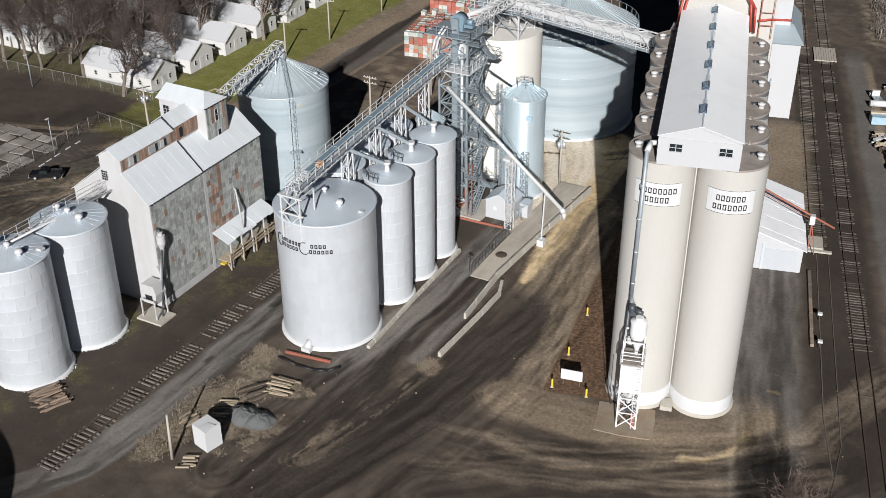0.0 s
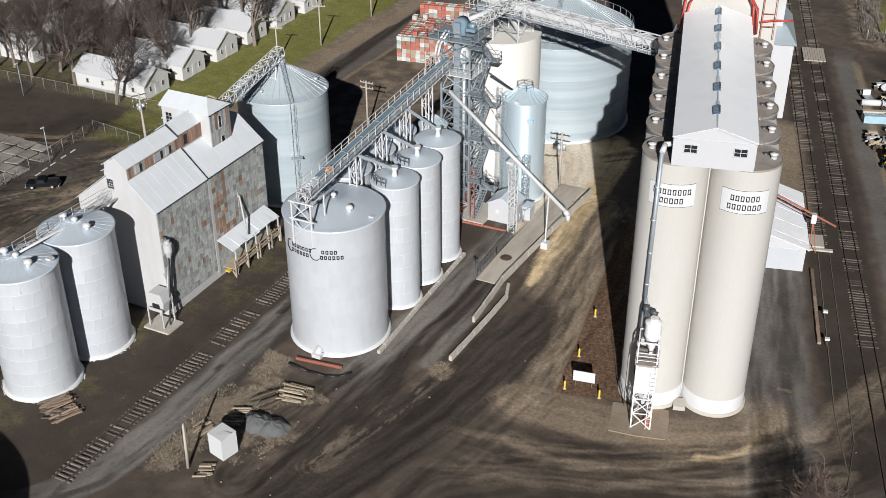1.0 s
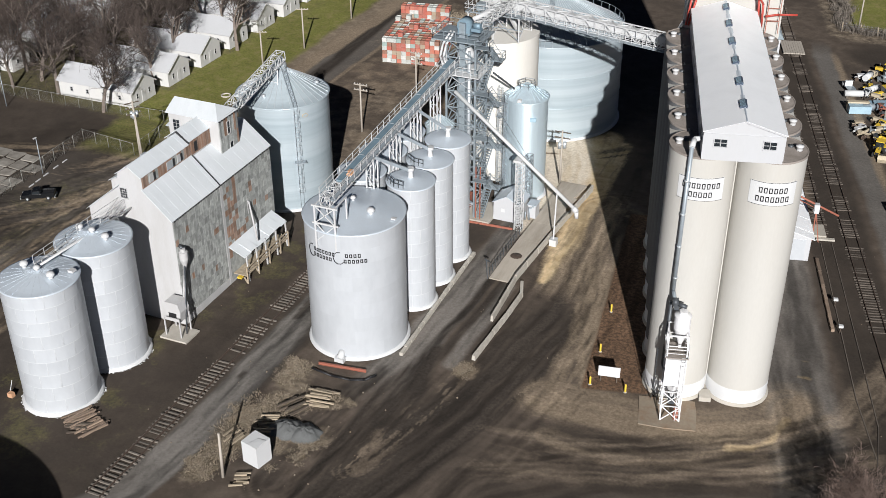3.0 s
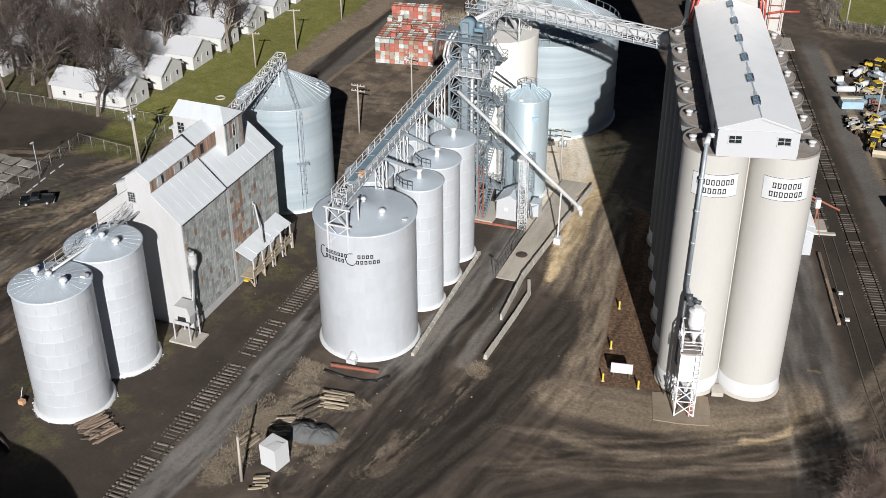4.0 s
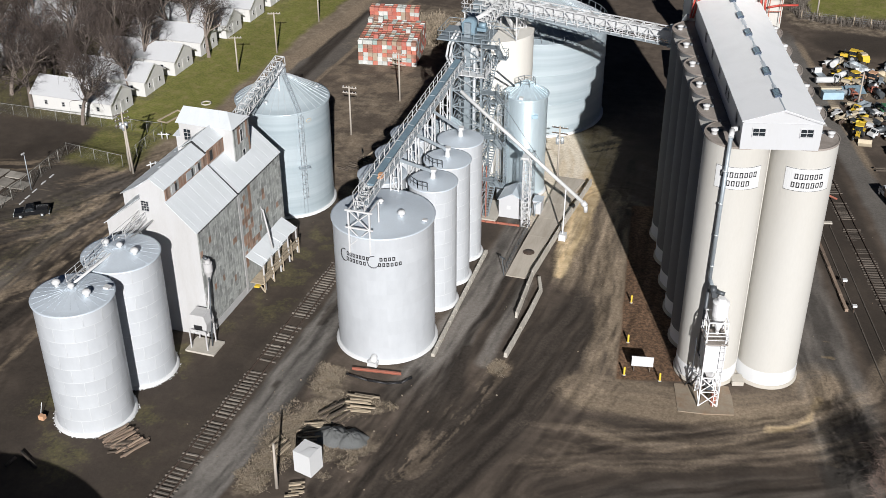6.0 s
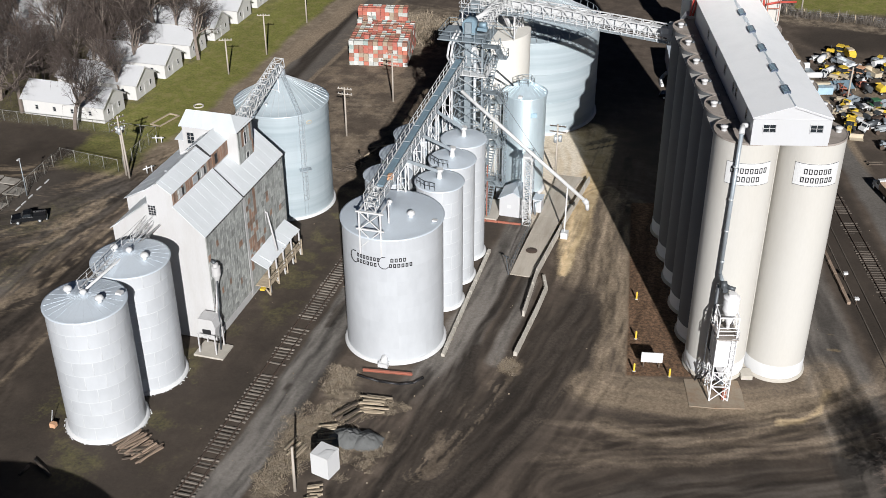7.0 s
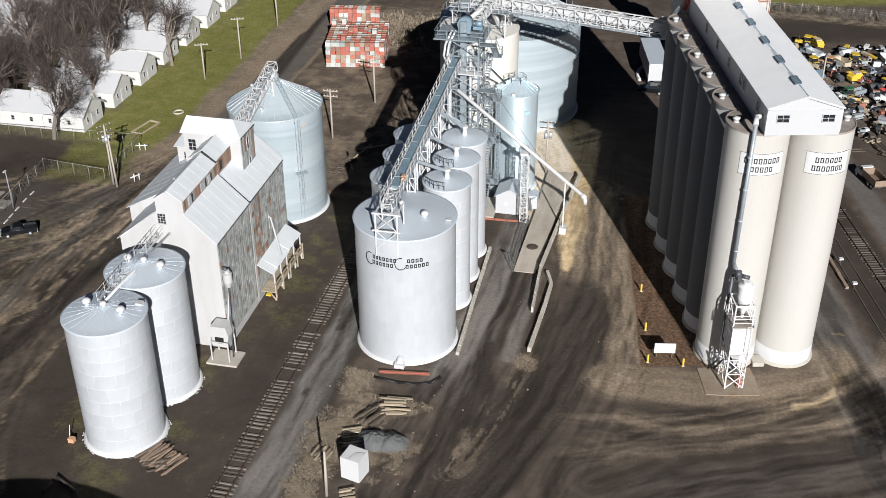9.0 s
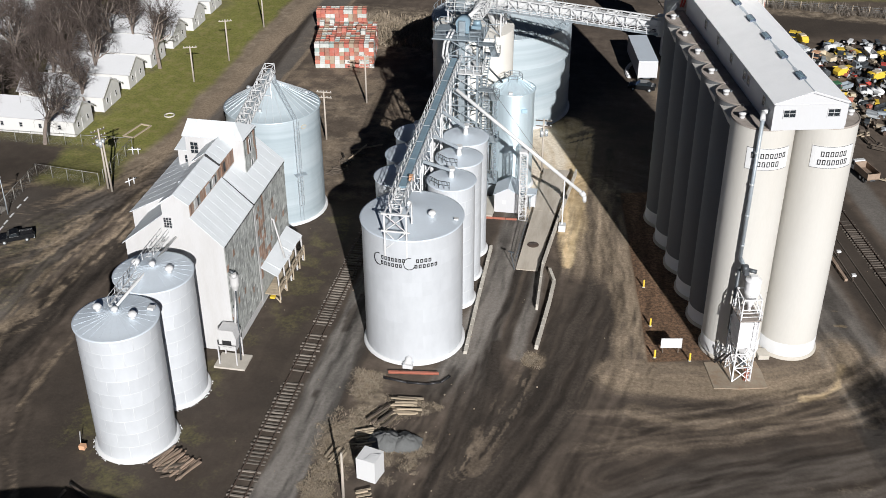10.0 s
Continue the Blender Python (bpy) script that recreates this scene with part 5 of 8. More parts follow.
cladding(cl4, RX + 0.035, YB + 0.1, 94.3, 16.85, 18.45, 8, 1, lambda f, g: wood_rust)
part("opening", Shape().box((RX + 0.06, 91.0, 17.0), (RX + 0.1, 91.6, 18.2)), black_paint, cl4)
cl5 = part("headhouse_cladding", Shape().box((-82.1, 94.45, 14.9), (-82.07, 98.35, 19.5)), wood_grey, we, "weathered headhouse end")
cladding(cl5, -82.065, 94.5, 98.3, 14.95, 19.45, 9, 2, lambda f, g: wood_rust if rng.random() < 0.15 else wood_grey)
window(we, -82.03, 96.3, 17.3, 0.5, 1.5, "y", 1, (1, 2)), window(we, -82.03, 96.6, 15.2, 0.6, 0.9, "y", 1, (1, 1))
window(we, -88.0, 94.4, 17.4, 0.9, 1.4, "x", -1, (2, 3)), window(we, -86.0, YA, 15.3, 0.9, 1.2, "x", -1, (3, 4))
part("pulley", Shape().tube((-84.0, 94.35, 18.2), (-84.0, 94.1, 18.2), 0.25, 12).beam((-84.0, 94.3, 18.0), (-84.6, 94.0, 17.4), 0.1), steel_grey, we)
# lower additions on the far side
lean = part("lean_to", Shape().prism([(LX, 12.8), (LX, 16.6), (-93.4, 12.85), (-93.4, 0), (XL - 0.003, 0), (XL - 0.003, 13.0)], 87.8, YC), old_white, we, "white lean-to with a sloping tin roof")
dorm = part("dormer", Shape().box((-91.6, 97.6, 13.4), (-89.0, 99.9, 16.2)), old_white, we)
tin(dorm, (-91.9, 97.3, 16.15), (-88.9, 97.3, 16.15), (-88.9, 100.2, 16.6), (-91.9, 100.2, 16.6), n=4)
window(we, -90.3, 97.6, 14.5, 1.0, 0.9, "x", -1, (3, 2))

# awning and loading dock along the side
aw = thing("loading_dock", "sagging tin awning over a timber loading dock on the elevator side", "dock")
for k in range(7):
    ya, yb = 90.7 + k * 1.42, 90.7 + (k + 1) * 1.42
    sag = 0.12 * math.sin(k * 1.7)
    part("awning_sheet", Shape().slab([(XR + 0.1, ya, 5.15), (XR + 1.75, ya + 0.8, 3.55 + sag), (XR + 1.75, yb + 0.83, 3.55 + sag), (XR + 0.1, yb + 0.03, 5.15)], 0.08), roof_tin, aw, "tin awning sheet")
for y in (92.0, 94.2, 96.3, 98.8, 101.2):
    part("post", Shape().beam((XR + 1.7, y, 0), (XR + 1.6, y, 3.65), 0.16), old_white, aw)
for k in range(17):
    y = 91.2 + k * 0.6
    part("plank", Shape().box((XR + 0.1, y, 1.15), (XR + 1.9, y + 0.56, 1.25)), wood_pale, aw)
for y in (91.4, 94.0, 96.6, 99.2, 101.2):
    part("brace", Shape().beam((XR + 1.9, y, 0), (XR + 0.4, y + 0.6, 1.2), 0.14).beam((XR + 1.9, y, 0), (XR + 1.9, y, 2.2), 0.13), wood_pale, aw)
part("dock_rail", Shape().beam((XR + 1.9, 91.3, 2.2), (XR + 1.9, 101.2, 2.2), 0.12).beam((XR + 1.9, 91.3, 1.7), (XR + 1.9, 101.2, 1.7), 0.1), wood_pale, aw)
part("yellow_step", Shape().box((XR + 0.9, 90.6, 1.0), (XR + 1.5, 91.1, 1.2)), yellow, aw)
bp = thing("diagonal_spout", "white diagonal pipe braced against the weathered wall", "spout")
part("pipe", Shape().tube((XR + 0.3, 95.6, 8.9), (XR + 1.7, 94.6, 4.3), 0.11, 10), old_white, bp)
part("bracket", Shape().beam((XR, 95.6, 9.0), (XR + 0.5, 95.5, 8.8), 0.12).beam((XR + 0.05, 95.6, 7.2), (XR + 0.05, 95.6, 9.3), 0.14), old_white, bp)

# dust cyclone and hopper at the front corner
cy = thing("dust_cyclone", "small white dust cyclone with a down pipe on the elevator corner", "cyclone")
part("cone", Shape().lathe([(0.12, 7.6), (0.5, 8.7), (0.5, 9.7), (0.3, 9.75), (0.3, 10.1), (0, 10.15)], 20, (-79.5, 81.5), False), old_white, cy)
part("elbow", Shape().tube((-79.5, 81.5, 10.1), (-80.1, 81.7, 10.3), 0.2, 12), steel_dark, cy)
part("pipe", Shape().tube((-79.5, 81.5, 7.7), (-79.6, 80.4, 3.4), 0.13, 10), old_white, cy)
part("bracket", Shape().beam((-80.1, 81.5, 8.4), (-79.5, 81.5, 8.4), 0.1).beam((-80.0, 81.2, 4.6), (-79.3, 80.0, 6.6), 0.09), old_white, cy)
hp = thing("hopper_box", "white steel hopper box on legs over a concrete slab", "hopper")
part("box", Shape().prism([(-81.0, 1.9), (-79.2, 1.9), (-79.0, 3.2), (-79.3, 4.3), (-81.0, 4.3)], 78.9, 80.6), old_white, hp)
part("opening", Shape().box((-80.6, 78.86, 2.2), (-79.6, 78.9, 3.0)), black_paint, hp)
for x in (-81.0, -79.0):
    for y in (78.5, 80.4):
        part("leg", Shape().beam((x, y, 0), (x, y, 2.6), 0.13), old_white, hp)
part("top_bar", Shape().beam((-81.0, 78.5, 2.6), (-79.0, 78.5, 2.6), 0.1), old_white, hp)
part("drain_pipe", Shape().tube((-78.9, 79.4, 0.2), (-79.4, 81.3, 8.0), 0.09, 8), steel_dark, hp)
slab = solid("concrete_pad", Shape().box((-81.5, 77.9, -0.1), (-78.0, 80.6, 0.14)), concrete_pale, "square worn concrete pad under the hopper", "pad")
# ---- concrete elevator ----
ce = thing("concrete_elevator", "tall cream concrete grain elevator with round silos and roof gallery", "elevator", ELEV)
SR, STEP, V0, TOPZ, CU = 3.15, 5.78, 3.45, 27.75, 0.2
silo_wall = Shape().lathe([(SR, 0.0), (SR, TOPZ)], 72).mesh("silo", concrete)
# rear silos: part of their shade is in this wall colour
raw_shaded_wall = Shape().lathe([(SR, 0.0), (SR, TOPZ)], 72).mesh("silo", raw_concrete_shaded)
band_mesh = Shape().lathe([(SR + 0.02, 0.25), (SR + 0.025, 1.9), (SR, 1.95)], 72).mesh("base_band", base_white)
foot_mesh = Shape().lathe([(SR + 0.22, 0), (SR + 0.22, 0.3), (SR, 0.34)], 72).mesh("footing", concrete_pale)
cap_mesh = Shape().lathe([(SR - 0.1, TOPZ), (SR + 0.05, TOPZ), (SR + 0.05, TOPZ + 0.2), (SR - 0.05, TOPZ + 0.2), (SR - 0.05, TOPZ + 0.14), (0, TOPZ + 0.26)], 72, smooth=False).mesh("cap_slab", concrete_cap)
vent_mesh = Shape().lathe([(0.28, 0), (0.28, 0.34), (0.37, 0.36), (0.37, 0.5), (0.0, 0.58)], 20).mesh("vent", steel_white)
lid_mesh = Shape().lathe([(0.24, 0), (0.24, 0.18), (0, 0.22)], 14).mesh("manhole", steel_dark)
silos = []
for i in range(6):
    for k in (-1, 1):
        s = part("silo", raw_shaded_wall if i else silo_wall, None, ce, "weathered unpainted concrete silo, coloured darker to deepen its shade" if i else "cream-painted concrete silo")
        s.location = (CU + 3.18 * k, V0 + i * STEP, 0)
        part("base_band", band_mesh, None, s, "white painted base band")
        part("footing", foot_mesh, None, s)
        part("cap_slab", cap_mesh, None, s, "dark weathered roof slab")
        v = part("vent", vent_mesh, None, s)
        v.location = (2.3 * k, -0.2, TOPZ + 0.2)
        v = part("manhole", lid_mesh, None, s)
        v.location = (1.6 * k, 0.5, TOPZ + 0.18)
        silos.append(s)
# walls and sloping cream caps that fill the hollows between the silos
for i in range(5):
    v = V0 + (i + 0.5) * STEP
    for k in (-1, 1):
        c = CU + 3.18 * k
        # same concrete with shade in its colour
        part("infill_wall", Shape().box((c - 1.6, v - 0.9, 0.2), (c + 1.6, v + 0.9, TOPZ - 0.1)), raw_concrete_shaded, ce)
        part("infill_cap", Shape().slab([(c + k * 1.2, v - 0.25, TOPZ + 0.24), (c + k * 3.02, v - 2.0, TOPZ - 0.6), (c + k * 3.02, v + 2.0, TOPZ - 0.6), (c + k * 1.2, v + 0.25, TOPZ + 0.24)][::k], 1.6), concrete, ce)
part("core_wall", Shape().box((CU - 1.6, 4.6, 0.0), (CU + 1.6, V0 + 5.4 * STEP, TOPZ)), concrete, ce)
part("front_joint", Shape().box((CU - 0.2, 3.1, 0.0), (CU + 0.2, 3.3, TOPZ - 0.1)), concrete, ce)
part("door_step", Shape().box((-0.5, 0.5, 0), (0.7, 2.0, 0.5)), concrete_pale, ce)
part("deck", Shape().box((CU - 3.6, 0.6, TOPZ + 0.05), (CU + 3.6, V0 + 5.45 * STEP, TOPZ + 0.3)), concrete_cap, ce)

# gallery on the roof
GE = 30.82                                  # height of its eaves
ga = part("gallery", Shape().prism([(CU - 3.6, TOPZ + 0.2), (CU + 3.6, TOPZ + 0.2), (CU + 3.6, GE - 0.05), (CU, 31.9), (CU - 3.6, GE - 0.05)], 0.0, 33.6), white_paint, ce, "white sheet-metal gallery")
part("gable_skirt", Shape().box((CU - 3.63, -0.07, 28.3), (CU + 3.63, 0.0, 30.6)), white_paint, ga)
for k in (-1, 1):
    part("roof_slope", Shape().slab([(CU + 3.74 * k, -0.22, GE), (CU + 3.74 * k, 33.7, GE), (CU, 33.7, 32.02), (CU, -0.22, 32.02)][::k], 0.08), roof_bright, ga)
    part("barge_board", Shape().beam((CU + 3.6 * k, -0.2, GE - 0.06), (CU, -0.2, 31.92), 0.05, 0.16), white_paint, ga)
rg = random.Random(31)
for k in range(22):                         # patched ridge flashing
    v = -0.2 + k * 1.53
    w = rg.uniform(0.1, 0.24)
    part("ridge_cap", Shape().prism([(CU - w, 31.97), (CU, 32.06), (CU + w, 31.97), (CU, 31.99)], v, v + 1.56), roof_white, ga)
for k in range(6):
    v = 2.9 + k * 5.5
    rv = part("ridge_vent", Shape().prism([(CU - 0.42, 31.85), (CU + 0.24, 31.9), (CU + 0.24, 32.2), (CU + 0.06, 32.26), (CU - 0.42, 32.08)], v, v + 1.6), vent_blue, ga)
    for j in range(5):
        a = v + 0.06 + j * 0.31
        part("louvre", Shape().slab([(CU - 0.41, a, 32.1), (CU - 0.41, a + 0.2, 32.1), (CU + 0.05, a + 0.2, 32.275), (CU + 0.05, a, 32.275)][::-1], 0.02), belt_blue, rv)
for u in (-2.05, 2.3):
    window(ce, CU + u, -0.08, 29.35, 1.15, 0.75, "x", -1, (2, 2), white_paint)
for v in (3.0, 8.2, 9.6, 14.4, 19.6, 24.8):
    window(ce, CU - 3.6, v, 29.3, 0.75, 1.0, "y", -1, (2, 2), white_paint)
    window(ce, CU + 3.6, v, 29.3, 0.75, 1.0, "y", 1, (2, 2), white_paint)
# sign boards bent round the front silos, their letters as plain open blocks
for k, rows in ((0, ((8, 25.05), (5, 24.15))), (1, ((6, 25.05), (7, 24.15)))):
    s = silos[k]
    c = radians(-91 if k == 0 else -88)
    half = 0.7
    bd = part("sign_board", Shape().lathe([(SR + 0.01, 23.5), (SR + 0.06, 23.5), (SR + 0.06, 25.85), (SR + 0.01, 25.85)], 20, smooth=False, start=c - half, end=c + half), base_white, s, "white sign board with dark letters")
    for count, z in rows:
        marks(bd, SR + 0.065, c, count, 0.46, z - 0.28, z + 0.28, 0.085, "letter_mark")
    for z in (23.5, 25.82):
        part("board_edge", Shape().lathe([(SR + 0.055, z), (SR + 0.075, z), (SR + 0.075, z + 0.035), (SR + 0.055, z + 0.035)], 20, start=c - half, end=c + half), steel_dark, bd)

# taller headhouse block behind the gallery, with red pipes
hh = part("headhouse", Shape().box((-3.9, 35.2, 0), (6.9, 41.0, 44)), concrete, ce, "cream concrete headhouse")
part("parapet", Shape().box((-4.1, 35.0, 44), (7.1, 41.2, 44.6)), concrete, ce)
for pts in (((4.7, 34.5, 28.6), (4.5, 34.0, 31.6), (2.4, 34.6, 34.8)), ((4.3, 34.7, 28.6), (4.0, 34.2, 32.0), (1.8, 34.8, 35.2)), ((-3.6, 34.4, 28.6), (-3.0, 34.0, 32.0), (-1.0, 34.6, 34.8)), ((-3.9, 34.4, 28.6), (-3.5, 34.0, 32.2), (-1.8, 34.6, 34.8)), ((5.0, 34.6, 30.0), (6.4, 34.8, 30.2), (8.6, 35.0, 30.2))):
    s = Shape()
    for a, b in zip(pts, pts[1:]):
        s.tube(a, b, 0.13, 10)
    part("red_pipe", s, red, ce, "red painted steel pipe")
part("pipe_frame", Shape().beam((5.2, 34.6, 28), (5.2, 34.6, 33), 0.1).beam((6.6, 34.6, 28), (6.6, 34.6, 33), 0.07).beam((5.2, 34.6, 31), (6.6, 34.6, 31), 0.06).beam((5.2, 34.6, 29.5), (6.6, 34.6, 29.5), 0.09), rust_red, ce)

# white metal annex behind
an = thing("annex_building", "tall white metal annex with a grey hipped roof", "building", ELEV)
part("wall", Shape().box((9.3, 77.6, 0), (13.5, 92, 12.2)), white_paint, an)
part("roof", Shape().slab([(9.0, 77.2, 12.2), (13.9, 77.2, 12.2), (12.2, 81.4, 14.0), (9.0, 81.4, 14.0)], 0.12).slab([(13.9, 77.2, 12.2), (13.9, 92.2, 12.2), (12.2, 92.2, 14.0), (12.2, 81.4, 14.0)], 0.12).box((9.1, 81.4, 13.0), (12.2, 92, 13.9)), galvanised, an, "grey hipped metal roof")
part("upper_wall", Shape().box((9.3, 81.0, 12.5), (11.7, 90.5, 18.4)), white_paint, an)
part("upper_roof", Shape().slab([(9.1, 80.6, 18.4), (12.0, 80.6, 18.4), (10.6, 84, 20.2), (9.1, 84, 20.2)], 0.12).slab([(12.0, 80.6, 18.4), (12.0, 91, 18.4), (10.6, 91, 20.2), (10.6, 84, 20.2)], 0.12), galvanised, an, "grey hipped metal roof")
part("down_pipe", Shape().tube((9.6, 77.4, 0.3), (9.9, 77.4, 6.4), 0.1, 8), steel_grey, an)

# low tin shed against the silos, with an auger over it
sd_ = thing("tin_shed", "low pale metal shed with a sloping roof against the silos", "shed", ELEV)
part("wall", Shape().prism([(6.2, 0), (14.0, 0), (14.0, 3.2), (6.2, 5.8)], 31.0, 45.5), white_paint, sd_)
for k in range(9):
    a, b = 30.6 + k * 1.7, 30.6 + (k + 1) * 1.7
    up = 0.014 * (k % 2)
    part("roof_sheet", Shape().slab([(14.4, a, 3.25 + up), (14.4, b, 3.25 + up), (6.0, b, 6.1 + up), (6.0, a, 6.1 + up)], 0.08), roof_bright, sd_)
part("big_door", Shape().box((9.6, 30.93, 0.05), (13.4, 31.0, 2.95)), sheet_white, sd_)
part("post", Shape().box((9.2, 30.9, 0), (9.5, 31.0, 3.6)), roof_white, sd_)
au = thing("auger", "rusty red grain auger tube leaning over the shed roof", "auger", ELEV)
part("tube", Shape().tube((6.5, 38.0, 8.5), (17.6, 35.2, 4.4), 0.13, 10), rust_red, au)
part("stay", Shape().tube((6.4, 37.4, 8.2), (14.5, 35.6, 5.2), 0.05, 8), rust_red, au)
part("motor_box", Shape().box((14.6, 35.4, 4.4), (15.2, 36.1, 5.6)), steel_white, au)
part("prop", Shape().beam((15.0, 35.8, 0.2), (14.9, 35.8, 4.8), 0.14).beam((15.8, 35.6, 0.2), (14.9, 35.8, 4.6), 0.1), rust_red, au)
solid("loading_plate", Shape().box((15.2, 37.0, 0), (17.0, 40.0, 0.4)).box((15.0, 36.4, 0), (18.0, 36.9, 0.22)), concrete_pale, "pale concrete plate between the rails", "plate", m=ELEV)

# dust filter tower at the front of the silos
ft = thing("dust_filter_tower", "white dust filter with cyclone on an open lattice stand", "tower", ELEV)
FX, FY, FW = -3.6, -1.95, 1.9
for i in (-1, 1):
    for j in (-1, 1):
        part("leg", Shape().beam((FX + i * FW / 2, FY + j * 1.3, 0.1), (FX + i * FW / 2, FY + j * 1.3, 8.0), 0.14), filter_white, ft)
for z0, z1 in ((0.1, 1.9), (1.9, 3.7)):
    for j in (-1, 1):
        part("cross_brace", Shape().beam((FX - FW / 2, FY + j * 1.3, z0), (FX + FW / 2, FY + j * 1.3, z1), 0.09).beam((FX + FW / 2, FY + j * 1.3, z0), (FX - FW / 2, FY + j * 1.3, z1), 0.09).beam((FX - FW / 2, FY + j * 1.3, z1), (FX + FW / 2, FY + j * 1.3, z1), 0.09), filter_white, ft)
    for i in (-1, 1):
        part("cross_brace", Shape().beam((FX + i * FW / 2, FY - 1.3, z0), (FX + i * FW / 2, FY + 1.3, z1), 0.08).beam((FX + i * FW / 2, FY - 1.3, z1), (FX + i * FW / 2, FY + 1.3, z1), 0.08), filter_white, ft)
part("filter_box", Shape().box((FX - FW / 2, FY - 1.25, 4.4), (FX + FW / 2, FY + 1.25, 7.6)), filter_white, ft, "white filter box")
for j in (-0.62, 0.62):
    part("cone_hopper", Shape().lathe([(0.16, 2.7), (0.2, 3.0), (0.8, 4.4)], 4, (FX, FY + j), False), filter_white, ft)
part("screw_trough", Shape().box((FX - 0.3, FY - 1.3, 2.2), (FX + 0.3, FY + 1.2, 2.6)), steel_dark, ft)
part("platform", Shape().box((FX - 1.15, FY - 1.5, 7.9), (FX + 1.15, FY + 1.5, 8.0)), concrete_cap, ft)
for i in (-1, 1):
    for j in (-1, 1):
        part("upper_post", Shape().beam((FX + i * 0.95, FY + j * 1.2, 8.0), (FX + i * 0.95, FY + j * 1.2, 10.4), 0.12), filter_white, ft)
    part("upper_beam", Shape().beam((FX + i * 0.95, FY - 1.2, 10.4), (FX + i * 0.95, FY + 1.2, 10.4), 0.12).beam((FX - 0.95, FY + i * 1.2, 10.4), (FX + 0.95, FY + i * 1.2, 10.4), 0.12).beam((FX + i * 0.95, FY - 1.2, 8.1), (FX + i * 0.95, FY + 1.2, 10.3), 0.07).beam((FX - 0.95, FY + i * 1.2, 9.2), (FX + 0.95, FY + i * 1.2, 9.2), 0.07), filter_white, ft)
for k in range(5):
    part("filter_rib", Shape().box((FX - FW / 2 - 0.03, FY - 1.28, 4.6 + k * 0.6), (FX + FW / 2 + 0.03, FY + 1.28, 4.65 + k * 0.6)), filter_white, ft)
rail(ft, [(FX - 1.1, FY + 1.45, 8.0), (FX - 1.1, FY - 1.45, 8.0), (FX + 1.1, FY - 1.45, 8.0), (FX + 1.1, FY + 1.45, 8.0)], 1.0, filter_white, 1.1)
part("cyclone", Shape().lathe([(0.16, 8.2), (0.2, 8.7), (0.76, 10.4), (0.8, 10.5), (0.8, 11.9), (0.84, 11.92), (0.84, 12.0), (0.4, 12.2), (0.4, 12.5), (0, 12.52)], 28, (FX + 0.25, FY + 0.2), False), filter_white, ft, "white dust cyclone")
part("fan", Shape().tube((FX - 0.9, FY + 0.9, 13.0), (FX - 0.3, FY + 0.9, 13.0), 0.42, 16).box((FX - 0.7, FY + 0.5, 12.3), (FX - 0.2, FY + 1.2, 12.9)).tube((FX - 0.3, FY + 0.7, 12.9), (FX + 0.5, FY + 0.4, 12.8), 0.22, 12), steel_dark, ft, "dark fan housing")
part("side_duct", Shape().tube((FX - 0.9, FY + 1.6, 12.6), (FX - 1.05, FY + 1.6, 5.0), 0.2, 12).tube((FX - 1.05, FY + 1.6, 5.0), (FX - 0.6, FY + 0.9, 4.2), 0.2, 12), steel_dark, ft, "dark down duct")
part("side_stair", Shape().beam((FX - 1.25, FY + 2.2, 0.1), (FX - 1.25, FY - 0.6, 3.4), 0.08, 0.2).beam((FX - 1.85, FY + 2.2, 0.1), (FX - 1.85, FY - 0.6, 3.4), 0.08, 0.2).beam((FX - 1.85, FY + 2.2, 1.1), (FX - 1.85, FY - 0.6, 4.4), 0.05).beam((FX - 1.85, FY - 0.6, 3.4), (FX - 1.85, FY - 0.6, 8.4), 0.07), steel_dark, ft)
part("ladder", Shape().beam((FX + 0.5, FY - 1.45, 0.2), (FX + 0.5, FY - 1.45, 8.0), 0.06).beam((FX + 0.95, FY - 1.45, 0.2), (FX + 0.95, FY - 1.45, 8.0), 0.06), filter_white, ft)
part("red_foot", Shape().box((FX + 0.35, FY - 1.2, 0.1), (FX + 0.8, FY - 0.8, 1.7)), rust_red, ft, "rusty red foot casing")
for k in range(16):
    part("rung", Shape().beam((FX + 0.5, FY - 1.45, 0.5 + k * 0.5), (FX + 0.95, FY - 1.45, 0.5 + k * 0.5), 0.045), filter_white, ft)
dp = thing("dust_pipe", "long grey steel pipe down the front of a silo", "pipe", ELEV)
part("pipe", Shape().tube((-4.3, 0.15, 29.0), (-4.45, 0.1, 13.6), 0.2, 14).tube((-4.45, 0.1, 13.6), (FX - 0.6, FY + 0.9, 13.0), 0.2, 14), steel_grey, dp)
part("top_elbow", Shape().tube((-4.3, 0.15, 29.0), (-4.1, 0.9, 29.5), 0.26, 14).tube((-4.1, 0.9, 29.5), (-3.4, 1.4, 29.4), 0.24, 14), steel_white, dp)
for z in (15, 18.5, 22, 25.5):
    part("clamp", Shape().tube((-4.4, 0.12, z), (-4.4, 0.12, z + 0.15), 0.24, 14), galv_rib, dp)
solid("filter_pad", Shape().prism([(-6.7, -4.1), (-4.2, -4.4), (-1.0, -4.4), (-0.8, -1.6), (-0.9, 0.3), (-4.2, 0.5), (-6.6, 0.5)], -0.1, 0.04, "z"), concrete_worn, "worn concrete pad under the filter tower", "pad", m=ELEV)
